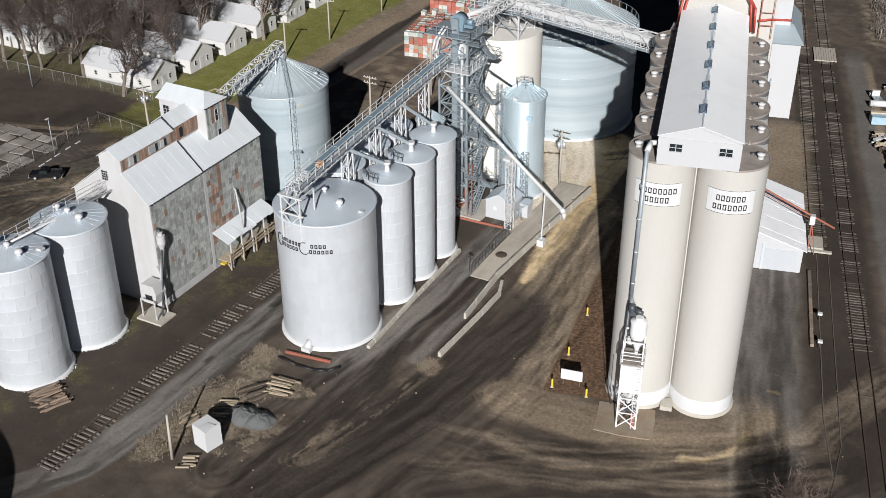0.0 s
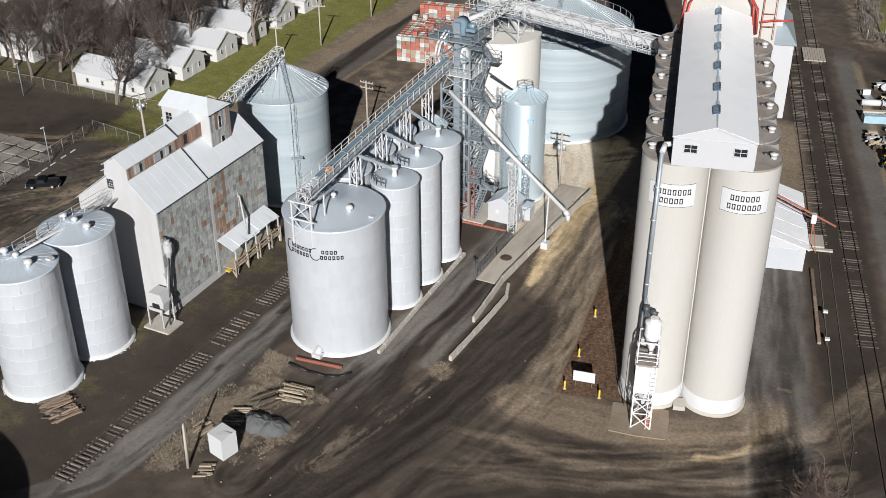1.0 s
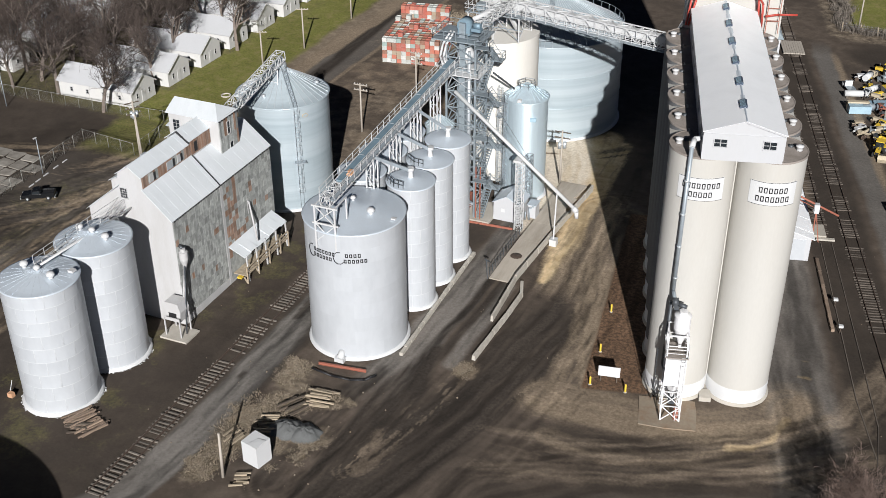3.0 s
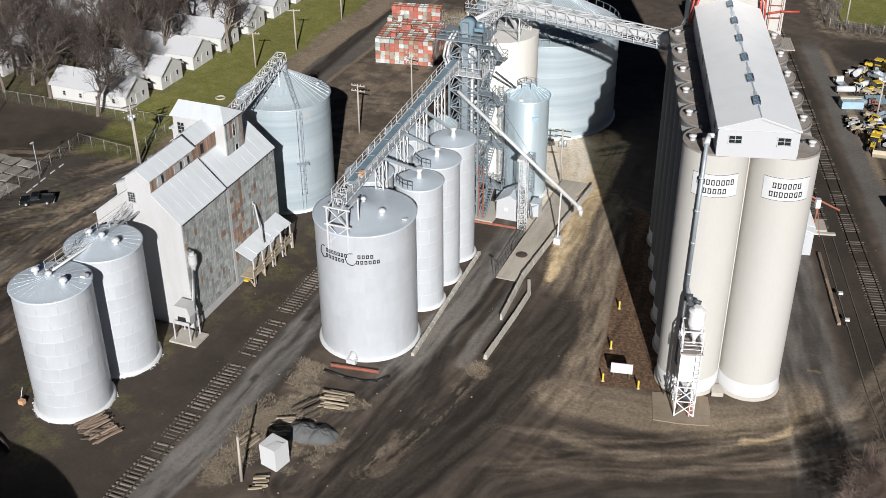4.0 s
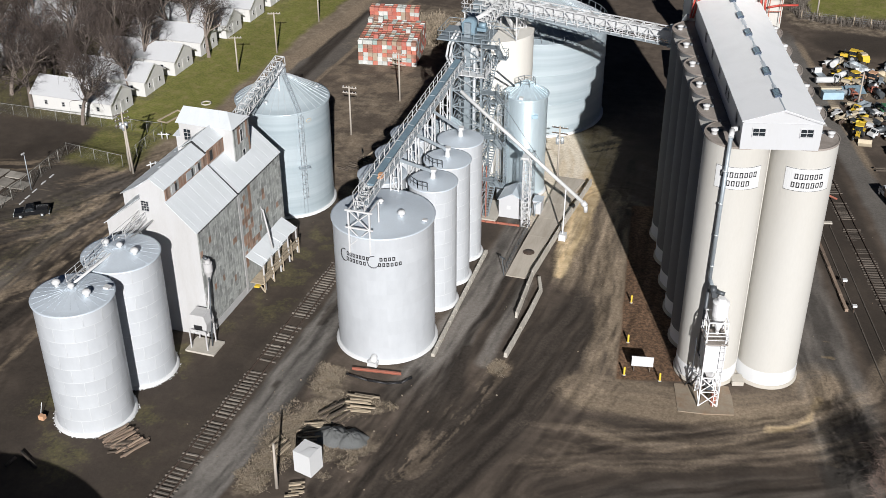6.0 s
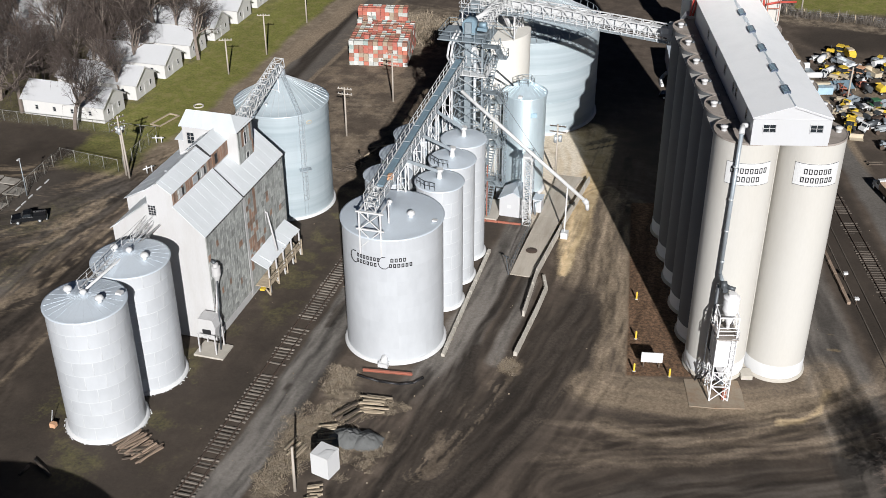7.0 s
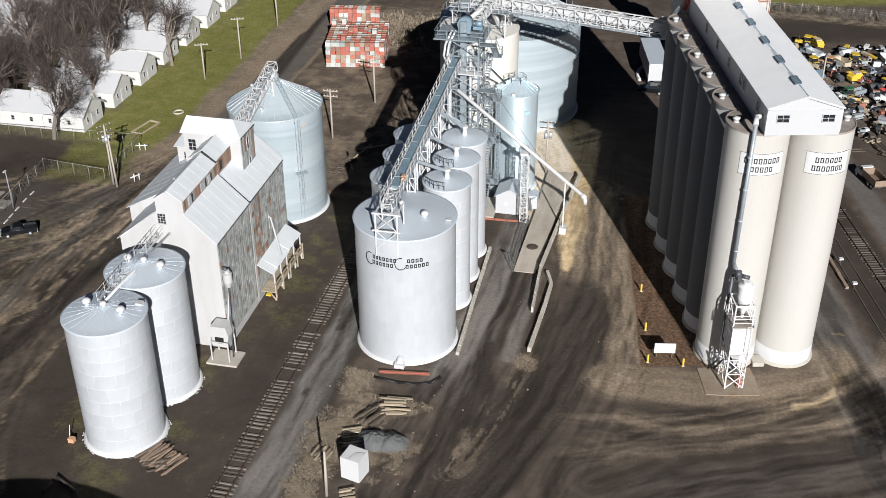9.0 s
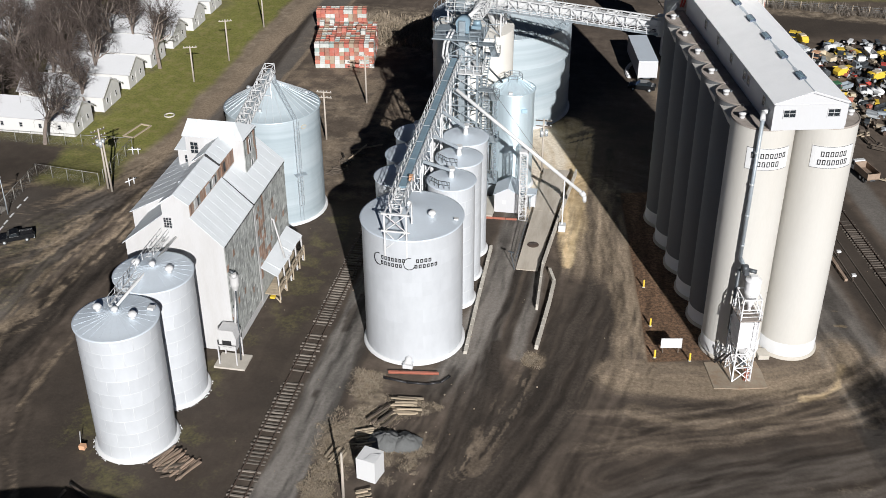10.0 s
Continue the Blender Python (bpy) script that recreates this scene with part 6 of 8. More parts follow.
# ---- curbs, ramp and small structures of the yard ----
def worn_wall(name, label, pts, w, h, mat, seg=1.2, seed=0):
    """A low wall of cast lengths laid end to end."""
    rg = random.Random(seed)
    ob = thing(name, label, "low wall")
    for a, b in zip(pts, pts[1:]):
        a, b = Vector(a), Vector(b)
        n = max(1, round((b - a).length / seg))
        for k in range(n):
            p, q = a.lerp(b, k / n), a.lerp(b, (k + 1) / n - 0.012)
            d = (q - p).normalized()
            s = d.cross(Vector((0, 0, 1))) * (w / 2)
            z = h + rg.uniform(-0.03, 0.03)
            zz = Vector((0, 0, z))
            bt = Vector((0, 0, -0.1))
            part("block", Shape().prism([(-w / 2, -0.1), (w / 2, -0.1), (w / 2 * 0.86, z), (-w / 2 * 0.86, z)], 0, (q - p).length, "y", Matrix.Translation(p) @ pose(0, 0, 0, 0, 0, math.degrees(math.atan2(-d.x, d.y)))), mat, ob)
    return ob


worn_wall("concrete_curb", "long pale concrete curb of short blocks beside the white bins", [(-54.95, 85.3, 0), (-55.3, 97.0, 0), (-55.55, 108.6, 0)], 0.42, 0.36, concrete_pale, 1.3, 1)
worn_wall("concrete_curb", "pale concrete barrier blocks bending along the ramp", [(-47.3, 87.6, 0), (-46.85, 97.0, 0), (-46.75, 101.6, 0), (-47.6, 104.2, 0)], 0.42, 0.5, concrete_pale, 1.3, 2)
worn_wall("ramp_wall", "plain low concrete retaining wall along the truck ramp", [(-48.15, 95.4, 0), (-48.5, 104.4, 0.25), (-47.6, 118.2, 0.35), (-46.6, 130.6, 0.3)], 0.3, 0.75, concrete_pale, 3.4, 3)
worn_wall("red_curb", "low red-painted curb at the foot of the tower", [(-59.4, 116.0, 0), (-53.2, 116.3, 0)], 0.18, 0.2, rust_red, 1.5, 4)
ramp = thing("truck_ramp", "worn concrete truck ramp slab with a grain grate", "ramp")
for a, b, z0, z1 in ((103.9, 108.8, 0.05, 0.3), (108.83, 113.6, 0.3, 0.42), (113.63, 118.6, 0.42, 0.42)):
    f = lambda y: -51.75 + (y - 103.9) * 0.03
    g_ = lambda y: -49.05 + (y - 103.9) * 0.05
    part("slab", Shape().slab([(f(a), a, z0), (g_(a), a, z0), (g_(b), b, z1), (f(b), b, z1)], 0.5), concrete_ramp, ramp)
for a, b in ((118.63, 123.0), (123.03, 127.0), (127.03, 131.2)):
    part("slab", Shape().slab([(-51.3, a, 0.42), (-48.3, a, 0.42), (-47.6, b, 0.42), (-51.3, b, 0.42)], 0.6), concrete_ramp, ramp)
part("grate", Shape().lathe([(0.75, 0.36), (0.7, 0.4), (0, 0.41)], 18, (-50.3, 109.6)), rail_steel, ramp, "rusty stain-brown grate")
rail(ramp, [(-51.95, 104.6, 0.0), (-51.8, 110.0, 0.3), (-51.7, 115.6, 0.42)], 1.1, steel_dark, 0.9)
part("rail_end", Shape().beam((-51.9, 103.7, 0), (-52.6, 105.2, 1.6), 0.1).beam((-52.9, 105.4, 1.6), (-52.2, 105.1, 1.6), 0.14), steel_dark, ramp)

cs = thing("control_shed", "small pale grey metal control shed with a gable roof", "shed")
part("wall", Shape().prism([(-56.6, 0), (-52.9, 0), (-52.9, 2.7), (-54.75, 3.7), (-56.6, 2.7)], 118.0, 121.4), white_paint, cs)
part("roof", Shape().slab([(-52.7, 117.8, 2.6), (-52.7, 121.6, 2.6), (-54.75, 121.6, 3.8), (-54.75, 117.8, 3.8)], 0.07).slab([(-56.8, 121.6, 2.6), (-56.8, 117.8, 2.6), (-54.75, 117.8, 3.8), (-54.75, 121.6, 3.8)], 0.07), roof_white, cs)
part("vent_plate", Shape().box((-55.5, 117.95, 1.3), (-55.0, 118.0, 1.8)), base_white, cs)
bx = thing("switch_cabinet", "pale steel switch cabinets under the hopper bin", "cabinet")
part("box", Shape().box((-52.3, 119.4, 0.42), (-51.2, 121.0, 2.3)), white_paint, bx)
part("lid", Shape().box((-52.4, 119.3, 2.3), (-51.1, 121.1, 2.4)), roof_white, bx)
part("pipework", Shape().tube((-51.9, 118.9, 0.4), (-51.9, 118.9, 2.2), 0.12, 10).tube((-51.9, 118.9, 2.0), (-51.2, 119.6, 2.4), 0.1, 10).tube((-52.4, 118.8, 0.4), (-52.4, 118.8, 1.6), 0.1, 10), steel_grey, bx)
skirt = thing("grey_apron", "low sheet-metal apron wall in front of the hopper bin", "screen")
part("sheet", Shape().box((-58.2, 122.6, 0), (-53.6, 122.75, 1.6)), steel_grey, skirt)
part("rim", Shape().box((-58.3, 122.55, 1.6), (-53.5, 122.8, 1.7)), steel_dark, skirt)

# white site box, gravel heaps, timber and scrap
wb = thing("site_box", "small white plywood box shed open to the sky", "shed", pose(-60.55, 64.35, 0, 0, 0, -14))
for a, b in (((-1.0, -0.95, 0), (1.0, -0.88, 2.5)), ((-1.0, 0.88, 0), (1.0, 0.95, 2.5)), ((-1.0, -0.88, 0), (-0.93, 0.88, 2.5)), ((0.93, -0.88, 0), (1.0, 0.88, 2.5))):
    part("panel", Shape().box(a, b), base_white, wb)
part("lid", Shape().slab([(-1.0, -0.95, 2.5), (1.0, -0.95, 2.5), (1.0, 0.95, 2.58), (-1.0, 0.95, 2.58)], 0.05), base_white, wb)
part("lid_fold", Shape().slab([(-0.2, -0.95, 2.54), (1.02, -0.95, 2.56), (1.02, 0.4, 2.66), (0.1, 0.2, 2.6)], 0.03), base_white, wb)


def heap(x, y, r, h, seed):
    s = Shape()
    rg = random.Random(seed)
    rings = []
    for k in range(9):
        f = k / 8
        ring_ = []
        for i in range(32):
            a = i * math.pi / 16
            rr = r * (1 - f) * (1 + 0.3 * noise.noise((math.cos(a) * 2.2 + seed, math.sin(a) * 2.2, f * 2)))
            ring_.append(s.bm.verts.new((rr * math.cos(a), rr * math.sin(a) * 0.85, h * (1 - (1 - f) ** 1.7) * (1 + 0.35 * noise.noise((a * 3, f * 4, seed))) - 0.1)))
        rings.append(ring_)
    for lo, hi in zip(rings, rings[1:]):
        for i in range(32):
            s.bm.faces.new([lo[i], lo[(i + 1) % 32], hi[(i + 1) % 32], hi[i]]).smooth = True
    return solid("gravel_mound", s, gravel_grey, "low heap of dark grey gravel on dirt", "heap", "gravel heaps", m=pose(x, y, 0))


heap(-60.2, 69.4, 2.0, 1.0, 1), heap(-58.3, 69.6, 1.9, 0.8, 2)


def timber_pile(x, y, rot, n, length, mat, label, seed, spread=1.0, size=0.18):
    rg = random.Random(seed)
    ob = thing("timber_pile", label, "timber", pose(x, y, 0, 0, 0, rot), "piles of old timber")
    for k in range(n):
        L_ = length * rg.uniform(0.65, 1.0)
        yy = (k - n / 2) * size * 1.15 * spread + rg.uniform(-0.1, 0.1)
        z = 0.02 + size * rg.choice((0, 0, 1, 1, 2)) * 0.9
        part("plank", Shape().box((-L_ / 2, -size / 2, 0), (L_ / 2, size / 2, size * rg.uniform(0.5, 1)), pose(rg.uniform(-0.4, 0.4), yy, z, 0, rg.uniform(-2, 2), rg.uniform(-9, 9))), mat, ob)
    return ob


timber_pile(-59.4, 75.2, 8, 12, 3.0, wood_pale, "scattered heap of pale old planks", 1, 1.2)
timber_pile(-61.4, 72.8, 62, 8, 2.6, wood_dark, "heap of dark old timbers in straw", 2, 1.2, 0.2)
timber_pile(-62.6, 69.3, 20, 9, 2.2, wood_pale, "heap of broken pale boards in straw", 3, 1.6)
timber_pile(-60.6, 61.3, 25, 7, 1.8, wood_pale, "few broken boards beside the white box", 4, 1.3)
timber_pile(-79.6, 62.3, 66, 26, 3.3, log_brown, "stack of weathered brown logs beside the bin", 5, 0.85, 0.16)
timber_pile(-79.9, 61.8, 20, 7, 2.6, wood_dark, "dark broken boards over the log stack", 15, 1.2, 0.2)
timber_pile(-64.6, 66.4, 75, 6, 2.0, wood_pale, "old boards lying in dry straw", 6, 1.6)
for x, y, rot, L_ in ((-87.0, 57.0, -32, 3.2), (-88.4, 56.2, 80, 1.4)):
    solid("loose_log", Shape().tube((-L_ / 2, 0, 0.14), (L_ / 2, 0.1, 0.16), 0.15, 10), wood_dark, "dark weathered log lying on bare dirt", "log", "loose logs", m=pose(x, y, 0, 0, 0, rot))
rb = thing("red_beam", "long rusty red steel beam lying by the bin", "beam")
part("web", Shape().beam((-62.5, 80.3, 0.18), (-57.1, 81.0, 0.18), 0.05, 0.22), rust_red, rb)
part("flange", Shape().beam((-62.5, 80.3, 0.3), (-57.1, 81.0, 0.3), 0.22, 0.04), rust_red, rb)
part("flange", Shape().beam((-62.5, 80.3, 0.06), (-57.1, 81.0, 0.06), 0.22, 0.04), rust_red, rb)
# black tube that stands in for the dark edge of an earth cut
hose = Shape()
pts = [(-62.8, 79.3, 0.12), (-60.2, 78.9, 0.12), (-58.0, 79.0, 0.12), (-56.6, 79.6, 0.12), (-55.8, 80.8, 0.12)]
for a, b in zip(pts, pts[1:]):
    hose.tube(a, b, 0.11, 10)
solid("drain_hose", hose, black_paint, "black tube standing in for a dark earth cut", "hose")
sk = thing("orange_skid", "small orange pallet jack beside the bin", "pallet jack")
part("body", Shape().box((-89.8, 62.6, 0), (-89.2, 63.1, 0.5)), orange, sk)
part("handle", Shape().beam((-89.9, 63.2, 0.3), (-90.2, 64.0, 1.1), 0.06), steel_white, sk)

# sign and bollards on the gravel
sg = thing("yard_sign", "plain white sign board on two short posts", "sign", pose(-32.6, 89.5, 0, 0, 0, 10))
part("board", Shape().box((-1.15, -0.04, 0.75), (1.15, 0.04, 2.0)), base_white, sg)
for x in (-0.85, 0.85):
    part("post", Shape().box((x - 0.05, 0.05, 0), (x + 0.05, 0.15, 1.9)), wood_dark, sg)
for x, y in ((-34.3, 88.4), (-30.5, 88.5), (-34.95, 94.5), (-36.0, 102.6)):
    b = thing("bollard", "short yellow-painted steel bollard in gravel", "bollard", pose(x, y, 0), "yellow bollards")
    part("tube", Shape().lathe([(0.11, 0), (0.11, 0.95), (0.06, 1.03), (0, 1.05)], 14), yellow, b)
    part("collar", Shape().lathe([(0.2, 0), (0.16, 0.06), (0.11, 0.06)], 14), concrete_pale, b)

# ---- railway tracks ----
def track(name, label, centre, a, b, m, seed, gap=0.0, lift=0.0, wood=tie_dark, bare=0.0):
    """A straight track along y; gap: share of the sleepers that dirt hides; bare: length at its near end that shows none."""
    rg = random.Random(seed)
    ob = thing(name, label, "railway track", m, "railway tracks")
    rail_shape = [(-0.035, 0.12), (0.035, 0.12), (0.035, 0.17), (0.012, 0.18), (0.012, 0.24), (0.036, 0.25), (0.036, 0.28), (-0.036, 0.28), (-0.036, 0.25), (-0.012, 0.24), (-0.012, 0.18), (-0.035, 0.17)]
    for k in (-1, 1):
        part("rail", Shape().prism([(centre + k * 0.75 + u * 1.2, z + lift - 0.1) for u, z in rail_shape], a, b), rail_steel, ob)
    tie = Shape().prism([(-0.1, -0.05), (0.1, -0.05), (0.085, 0.1), (-0.085, 0.1)], -1.12, 1.12, "x").mesh("sleeper", wood)
    n = int((b - a) / 0.56)
    for i in range(n):
        if noise.noise((i * 0.13, seed * 7.1, 0)) < gap - 0.5 or rg.random() < 0.07 or i * 0.56 < bare:
            continue
        p = part("sleeper", tie, None, ob)
        p.matrix_basis = pose(centre + rg.uniform(-0.1, 0.1), a + (i + 0.5) * 0.56 + rg.uniform(-0.05, 0.05), lift - rg.uniform(0, 0.11), 0, rg.uniform(-1, 1), rg.uniform(-2.5, 2.5))
    return ob


track("railway_track", "disused railway track with bleached half-buried sleepers in dirt", -72.15, 54, 112, Matrix(), 1, 0.08, wood=tie_wood)
track("railway_track", "railway siding with pale sleepers beside the elevator", 16.4, 36.6, 150, ELEV, 2, 0.3, lift=-0.05)
track("railway_track", "main railway track with dark rails in dirt ballast", 20.2, -30, 150, ELEV, 3, 0.28, lift=-0.06, bare=37.0)
cr = thing("level_crossing", "timber plank crossing over the railway track", "crossing", ELEV)
for k in range(9):
    part("plank", Shape().box((18.2 + k * 0.42, 103.6, 0.1), (18.58 + k * 0.42, 110.0, 0.3)), pole_wood, cr)
old = thing("buried_rails", "old rails almost buried in the dirt beside the silos", "rails", ELEV)
for a, b in (((16.2, 36), (15.7, 3)), ((15.7, 3), (16.2, -6)), ((17.6, 36), (17.3, 8)), ((17.3, 7.4), (17.2, -1)), ((17.2, -1), (15.8, -9))):
    part("rail", Shape().beam((*a, -0.02), (*b, -0.02), 0.09, 0.12), tie_dark, old)
ed = thing("timber_edging", "weathered timber edging beside the buried rails", "edging", ELEV)
for k in range(5):
    part("baulk", Shape().box((15.0 + 0.04 * k - 0.22, 15.6 + k * 3.2, -0.05), (15.0 + 0.04 * k + 0.16, 18.7 + k * 3.2, 0.28)), log_brown, ed)
for u, v in ((15.7, 15.4), (15.9, 21.0)):
    sp_ = thing("switch_stand", "small white switch box on a post by the track", "switch stand", ELEV @ pose(u, v, 0), "switch stands")
    part("post", Shape().beam((0, 0, 0), (0, 0, 0.9), 0.08), rail_steel, sp_)
    part("box", Shape().box((-0.25, -0.2, 0.8), (0.25, 0.2, 1.05)), base_white, sp_)
# ---- utility poles ----
def utility_pole(x, y, h, arms=1, label="weathered wooden utility pole with a crossarm", cans=0, lean=0.0, rot=0.0):
    ob = thing("utility_pole", label, "utility pole", pose(x, y, 0, lean, 0, rot), "utility poles")
    part("shaft", Shape().tube((0, 0, -0.1), (0, 0, h), 0.17, 10, 0.11), pole_wood, ob)
    for k in range(arms):
        z = h - 0.35 - k * 0.85
        part("crossarm", Shape().box((-1.15, 0.1, z - 0.07), (1.15, 0.22, z + 0.07)), wood_dark if cans else pole_wood, ob)
        for u in (-1.0, -0.45, 0.45, 1.0):
            part("insulator", Shape().tube((u, 0.16, z + 0.07), (u, 0.16, z + 0.25), 0.05, 8), base_white, ob)
    for k in range(cans):
        a = k * 2.1
        part("transformer", Shape().tube((0.4 * math.cos(a), 0.4 * math.sin(a), h - 2.6), (0.4 * math.cos(a), 0.4 * math.sin(a), h - 1.7), 0.26, 14), galv_rib, ob, "grey transformer can")
    return ob


utility_pole(-85.2, 136.0, 8.0, 2), utility_pole(-82.5, 150.5, 8.3, 3, rot=-8)
utility_pole(-111.1, 114.9, 9.2, 3, "wooden utility pole with three transformer cans", 3, rot=60)
utility_pole(-110.2, 114.2, 7.6, 0, "plain wooden guy pole beside the transformer pole", lean=2)
utility_pole(-111.1, 164.2, 7.6, 1, rot=20), utility_pole(-113.7, 154.0, 6.4, 1, rot=20), utility_pole(-110.6, 182, 8.0, 1, rot=20)
utility_pole(-62.35, 61.0, 5.2, 0, "short bare wooden pole leaning in the straw", lean=-2)
utility_pole(-51.6, 131.2, 8.2, 2, "pale utility pole with transformer cans by the bin", 3)
utility_pole(-19.2, 213.5, 9.0, 0, "plain wooden pole in the field")
for x, y, h in ((-121.2, 105.4, 5.6), (-143.0, 122.5, 5.6)):
    lp_ = thing("lot_lamp", "thin grey lamp post at the edge of the lot", "lamp post", pose(x, y, 0), "lamp posts")
    part("post", Shape().tube((0, 0, 0), (0, 0, h), 0.08, 10, 0.05), steel_grey, lp_)
    part("head", Shape().box((-0.1, -0.5, h), (0.1, 0.1, h + 0.14)), steel_white, lp_)
for k, (x, y) in enumerate(((-80.2, 128.5), (-79.2, 131.8), (-78.2, 133.6))):
    solid("fallen_pole", Shape().tube((0, -2.4, 0.15), (0, 2.4, 0.5), 0.13, 8), wood_pale, "pale fallen pole lying in weeds", "pole", "fallen poles", m=pose(x, y, 0, 0, 0, 25 - 45 * k))

# ---- chain-link fences ----
def chain_fence(pts, label, h=1.9, step=2.6):
    ob = thing("chain_link_fence", label, "fence")
    for a, b in zip(pts, pts[1:]):
        a, b = Vector((*a, 0)), Vector((*b, 0))
        n = max(1, round((b - a).length / step))
        for k in range(n + 1):
            p = a.lerp(b, k / n)
            part("post", Shape().tube(p, p + Vector((0, 0, h + 0.1)), 0.045, 8), fence_grey, ob)
        part("top_bar", Shape().tube(a + Vector((0, 0, h)), b + Vector((0, 0, h)), 0.035, 6), fence_grey, ob)
        wires = Shape()
        m = int((b - a).length / 0.5)
        d = (b - a) / m
        for k in range(m):
            p = a + d * k
            wires.beam(p + Vector((0, 0, 0.05)), p + d * 4 + Vector((0, 0, h)) if k + 4 <= m else p + Vector((0, 0, h)), 0.008)
            wires.beam(p + Vector((0, 0, h)), p + d * 4 + Vector((0, 0, 0.05)) if k + 4 <= m else p + Vector((0, 0, 0.05)), 0.008)
        part("wire_mesh", wires, fence_grey, ob)
    return ob


chain_fence([(-165, 125.6), (-134.2, 126.4), (-112.9, 127.2), (-112.5, 116.6)], "grey chain-link fence round the lawn of the cottages")
chain_fence([(-112.7, 115.5), (-122.9, 116.7), (-121.9, 104.4), (-121.6, 90.0)], "grey chain-link fence along the parking lot")
for x, y, r in ((-111.9, 125.8, 15), (-108.3, 116.4, 60)):
    bl = thing("pipe_barrier", "white-painted steel pipe barrier by the road", "barrier", pose(x, y, 0, 0, 0, r), "pipe barriers")
    part("pipe", Shape().tube((-0.9, 0, 0.8), (0.9, 0, 0.8), 0.09, 10), base_white, bl)
    part("post", Shape().tube((-0.3, 0, 0), (-0.3, 0, 1.2), 0.09, 10), base_white, bl)
    part("post", Shape().tube((0.5, 0, 0), (0.5, 0, 1.0), 0.09, 10), base_white, bl)
sp = thing("sand_frame", "low timber frame of a sand bed in the lawn", "frame", pose(-114.9, 133.4, 0, 0, 0, 78))
for a, b in (((-2.4, -1.0, 0), (2.4, -0.8, 0.2)), ((-2.4, 0.8, 0), (2.4, 1.0, 0.2)), ((-2.4, -0.8, 0), (-2.2, 0.8, 0.2)), ((2.2, -0.8, 0), (2.4, 0.8, 0.2))):
    part("board", Shape().box(a, b), wood_pale, sp)
solid("stone_ring", Shape().lathe([(0.85, 0), (0.85, 0.18), (0.65, 0.18), (0.65, 0)], 24, (-112.3, 139.9)), concrete_pale, "small pale ring of stones in the lawn", "stone ring")

# broken concrete floor of a vanished building
rg = random.Random(9)
floor_ = thing("broken_slab", "cracked pale concrete floor slabs left in the dirt", "slab")
for i in range(7):
    for j in range(6):
        if rg.random() < 0.25:
            continue
        x, y = -141 + i * 2.7, 95.5 + j * 2.4
        k = [rg.uniform(-0.25, 0.25) for _ in range(8)]
        part("slab", Shape().slab([(x + k[0], y + k[1], 0.08), (x + 2.4 + k[2], y + k[3], 0.08), (x + 2.4 + k[4], y + 2.1 + k[5], 0.1), (x + k[6], y + 2.1 + k[7], 0.08)], 0.2), slab_grey, floor_)
for x, y in ((-120.2, 101.8), (-120.4, 103.4), (-120.6, 105.3), (-120.9, 107.8), (-121.0, 109.9)):
    solid("parking_stripe", Shape().box((-0.55, -0.09, -0.05), (0.55, 0.09, 0.04), pose(x, y, 0, 0, 0, 94)), base_white, "worn white parking stripe on dark asphalt", "stripe", "parking stripes")

# ---- cottages ----
def cottage(m, first=None):
    if first:
        return copy_thing(first, m)
    ob = thing("cottage", "small white clapboard cottage with a pale gable roof", "cottage", m, "white cottages")
    W, L_ = 3.1, 14.5
    wall = part("wall", Shape().prism([(-W, 0), (W, 0), (W, 2.7), (0, 4.6), (-W, 2.7)], -L_, 0, "x"), cottage_white, ob)
    part("roof_slope", Shape().slab([(0.3, W + 0.3, 2.58), (-L_ - 0.3, W + 0.3, 2.58), (-L_ - 0.3, 0, 4.75), (0.3, 0, 4.75)][::-1], 0.1), cottage_roof, ob)
    part("roof_slope", Shape().slab([(0.3, -W - 0.3, 2.58), (-L_ - 0.3, -W - 0.3, 2.58), (-L_ - 0.3, 0, 4.75), (0.3, 0, 4.75)], 0.1), cottage_roof, ob)
    part("rake_board", Shape().beam((0.32, W + 0.3, 2.5), (0.32, 0, 4.66), 0.1, 0.14).beam((0.32, -W - 0.3, 2.5), (0.32, 0, 4.66), 0.1, 0.14), cottage_white, ob)
    for y in (-1.6, 1.6):
        window(ob, 0.0, y, 1.1, 0.5, 0.8, "y", 1, (1, 2))
    part("door", Shape().box((0, -0.45, 0.1), (0.06, 0.45, 2.1)), cottage_white, ob)
    for x in (-2.4, -5.6, -8.8, -12.0):
        window(ob, x, -W, 1.1, 0.5, 0.7, "x", -1, (1, 2))
        window(ob, x, W, 1.1, 0.5, 0.7, "x", 1, (1, 2))
    return ob


one = cottage(pose(-123.4, 132.8, 0))
for k in range(1, 8):
    cottage(pose(-123.2 + 0.1 * (k % 3), 132.8 + 9.55 * k, 0), one)
for k in range(7):
    cottage(pose(-152.0 - 0.4 * (k % 2), 137.5 + 9.6 * k, 0), one)
for k in range(4):
    cottage(pose(-181.0, 150 + 10.0 * k, 0), one)

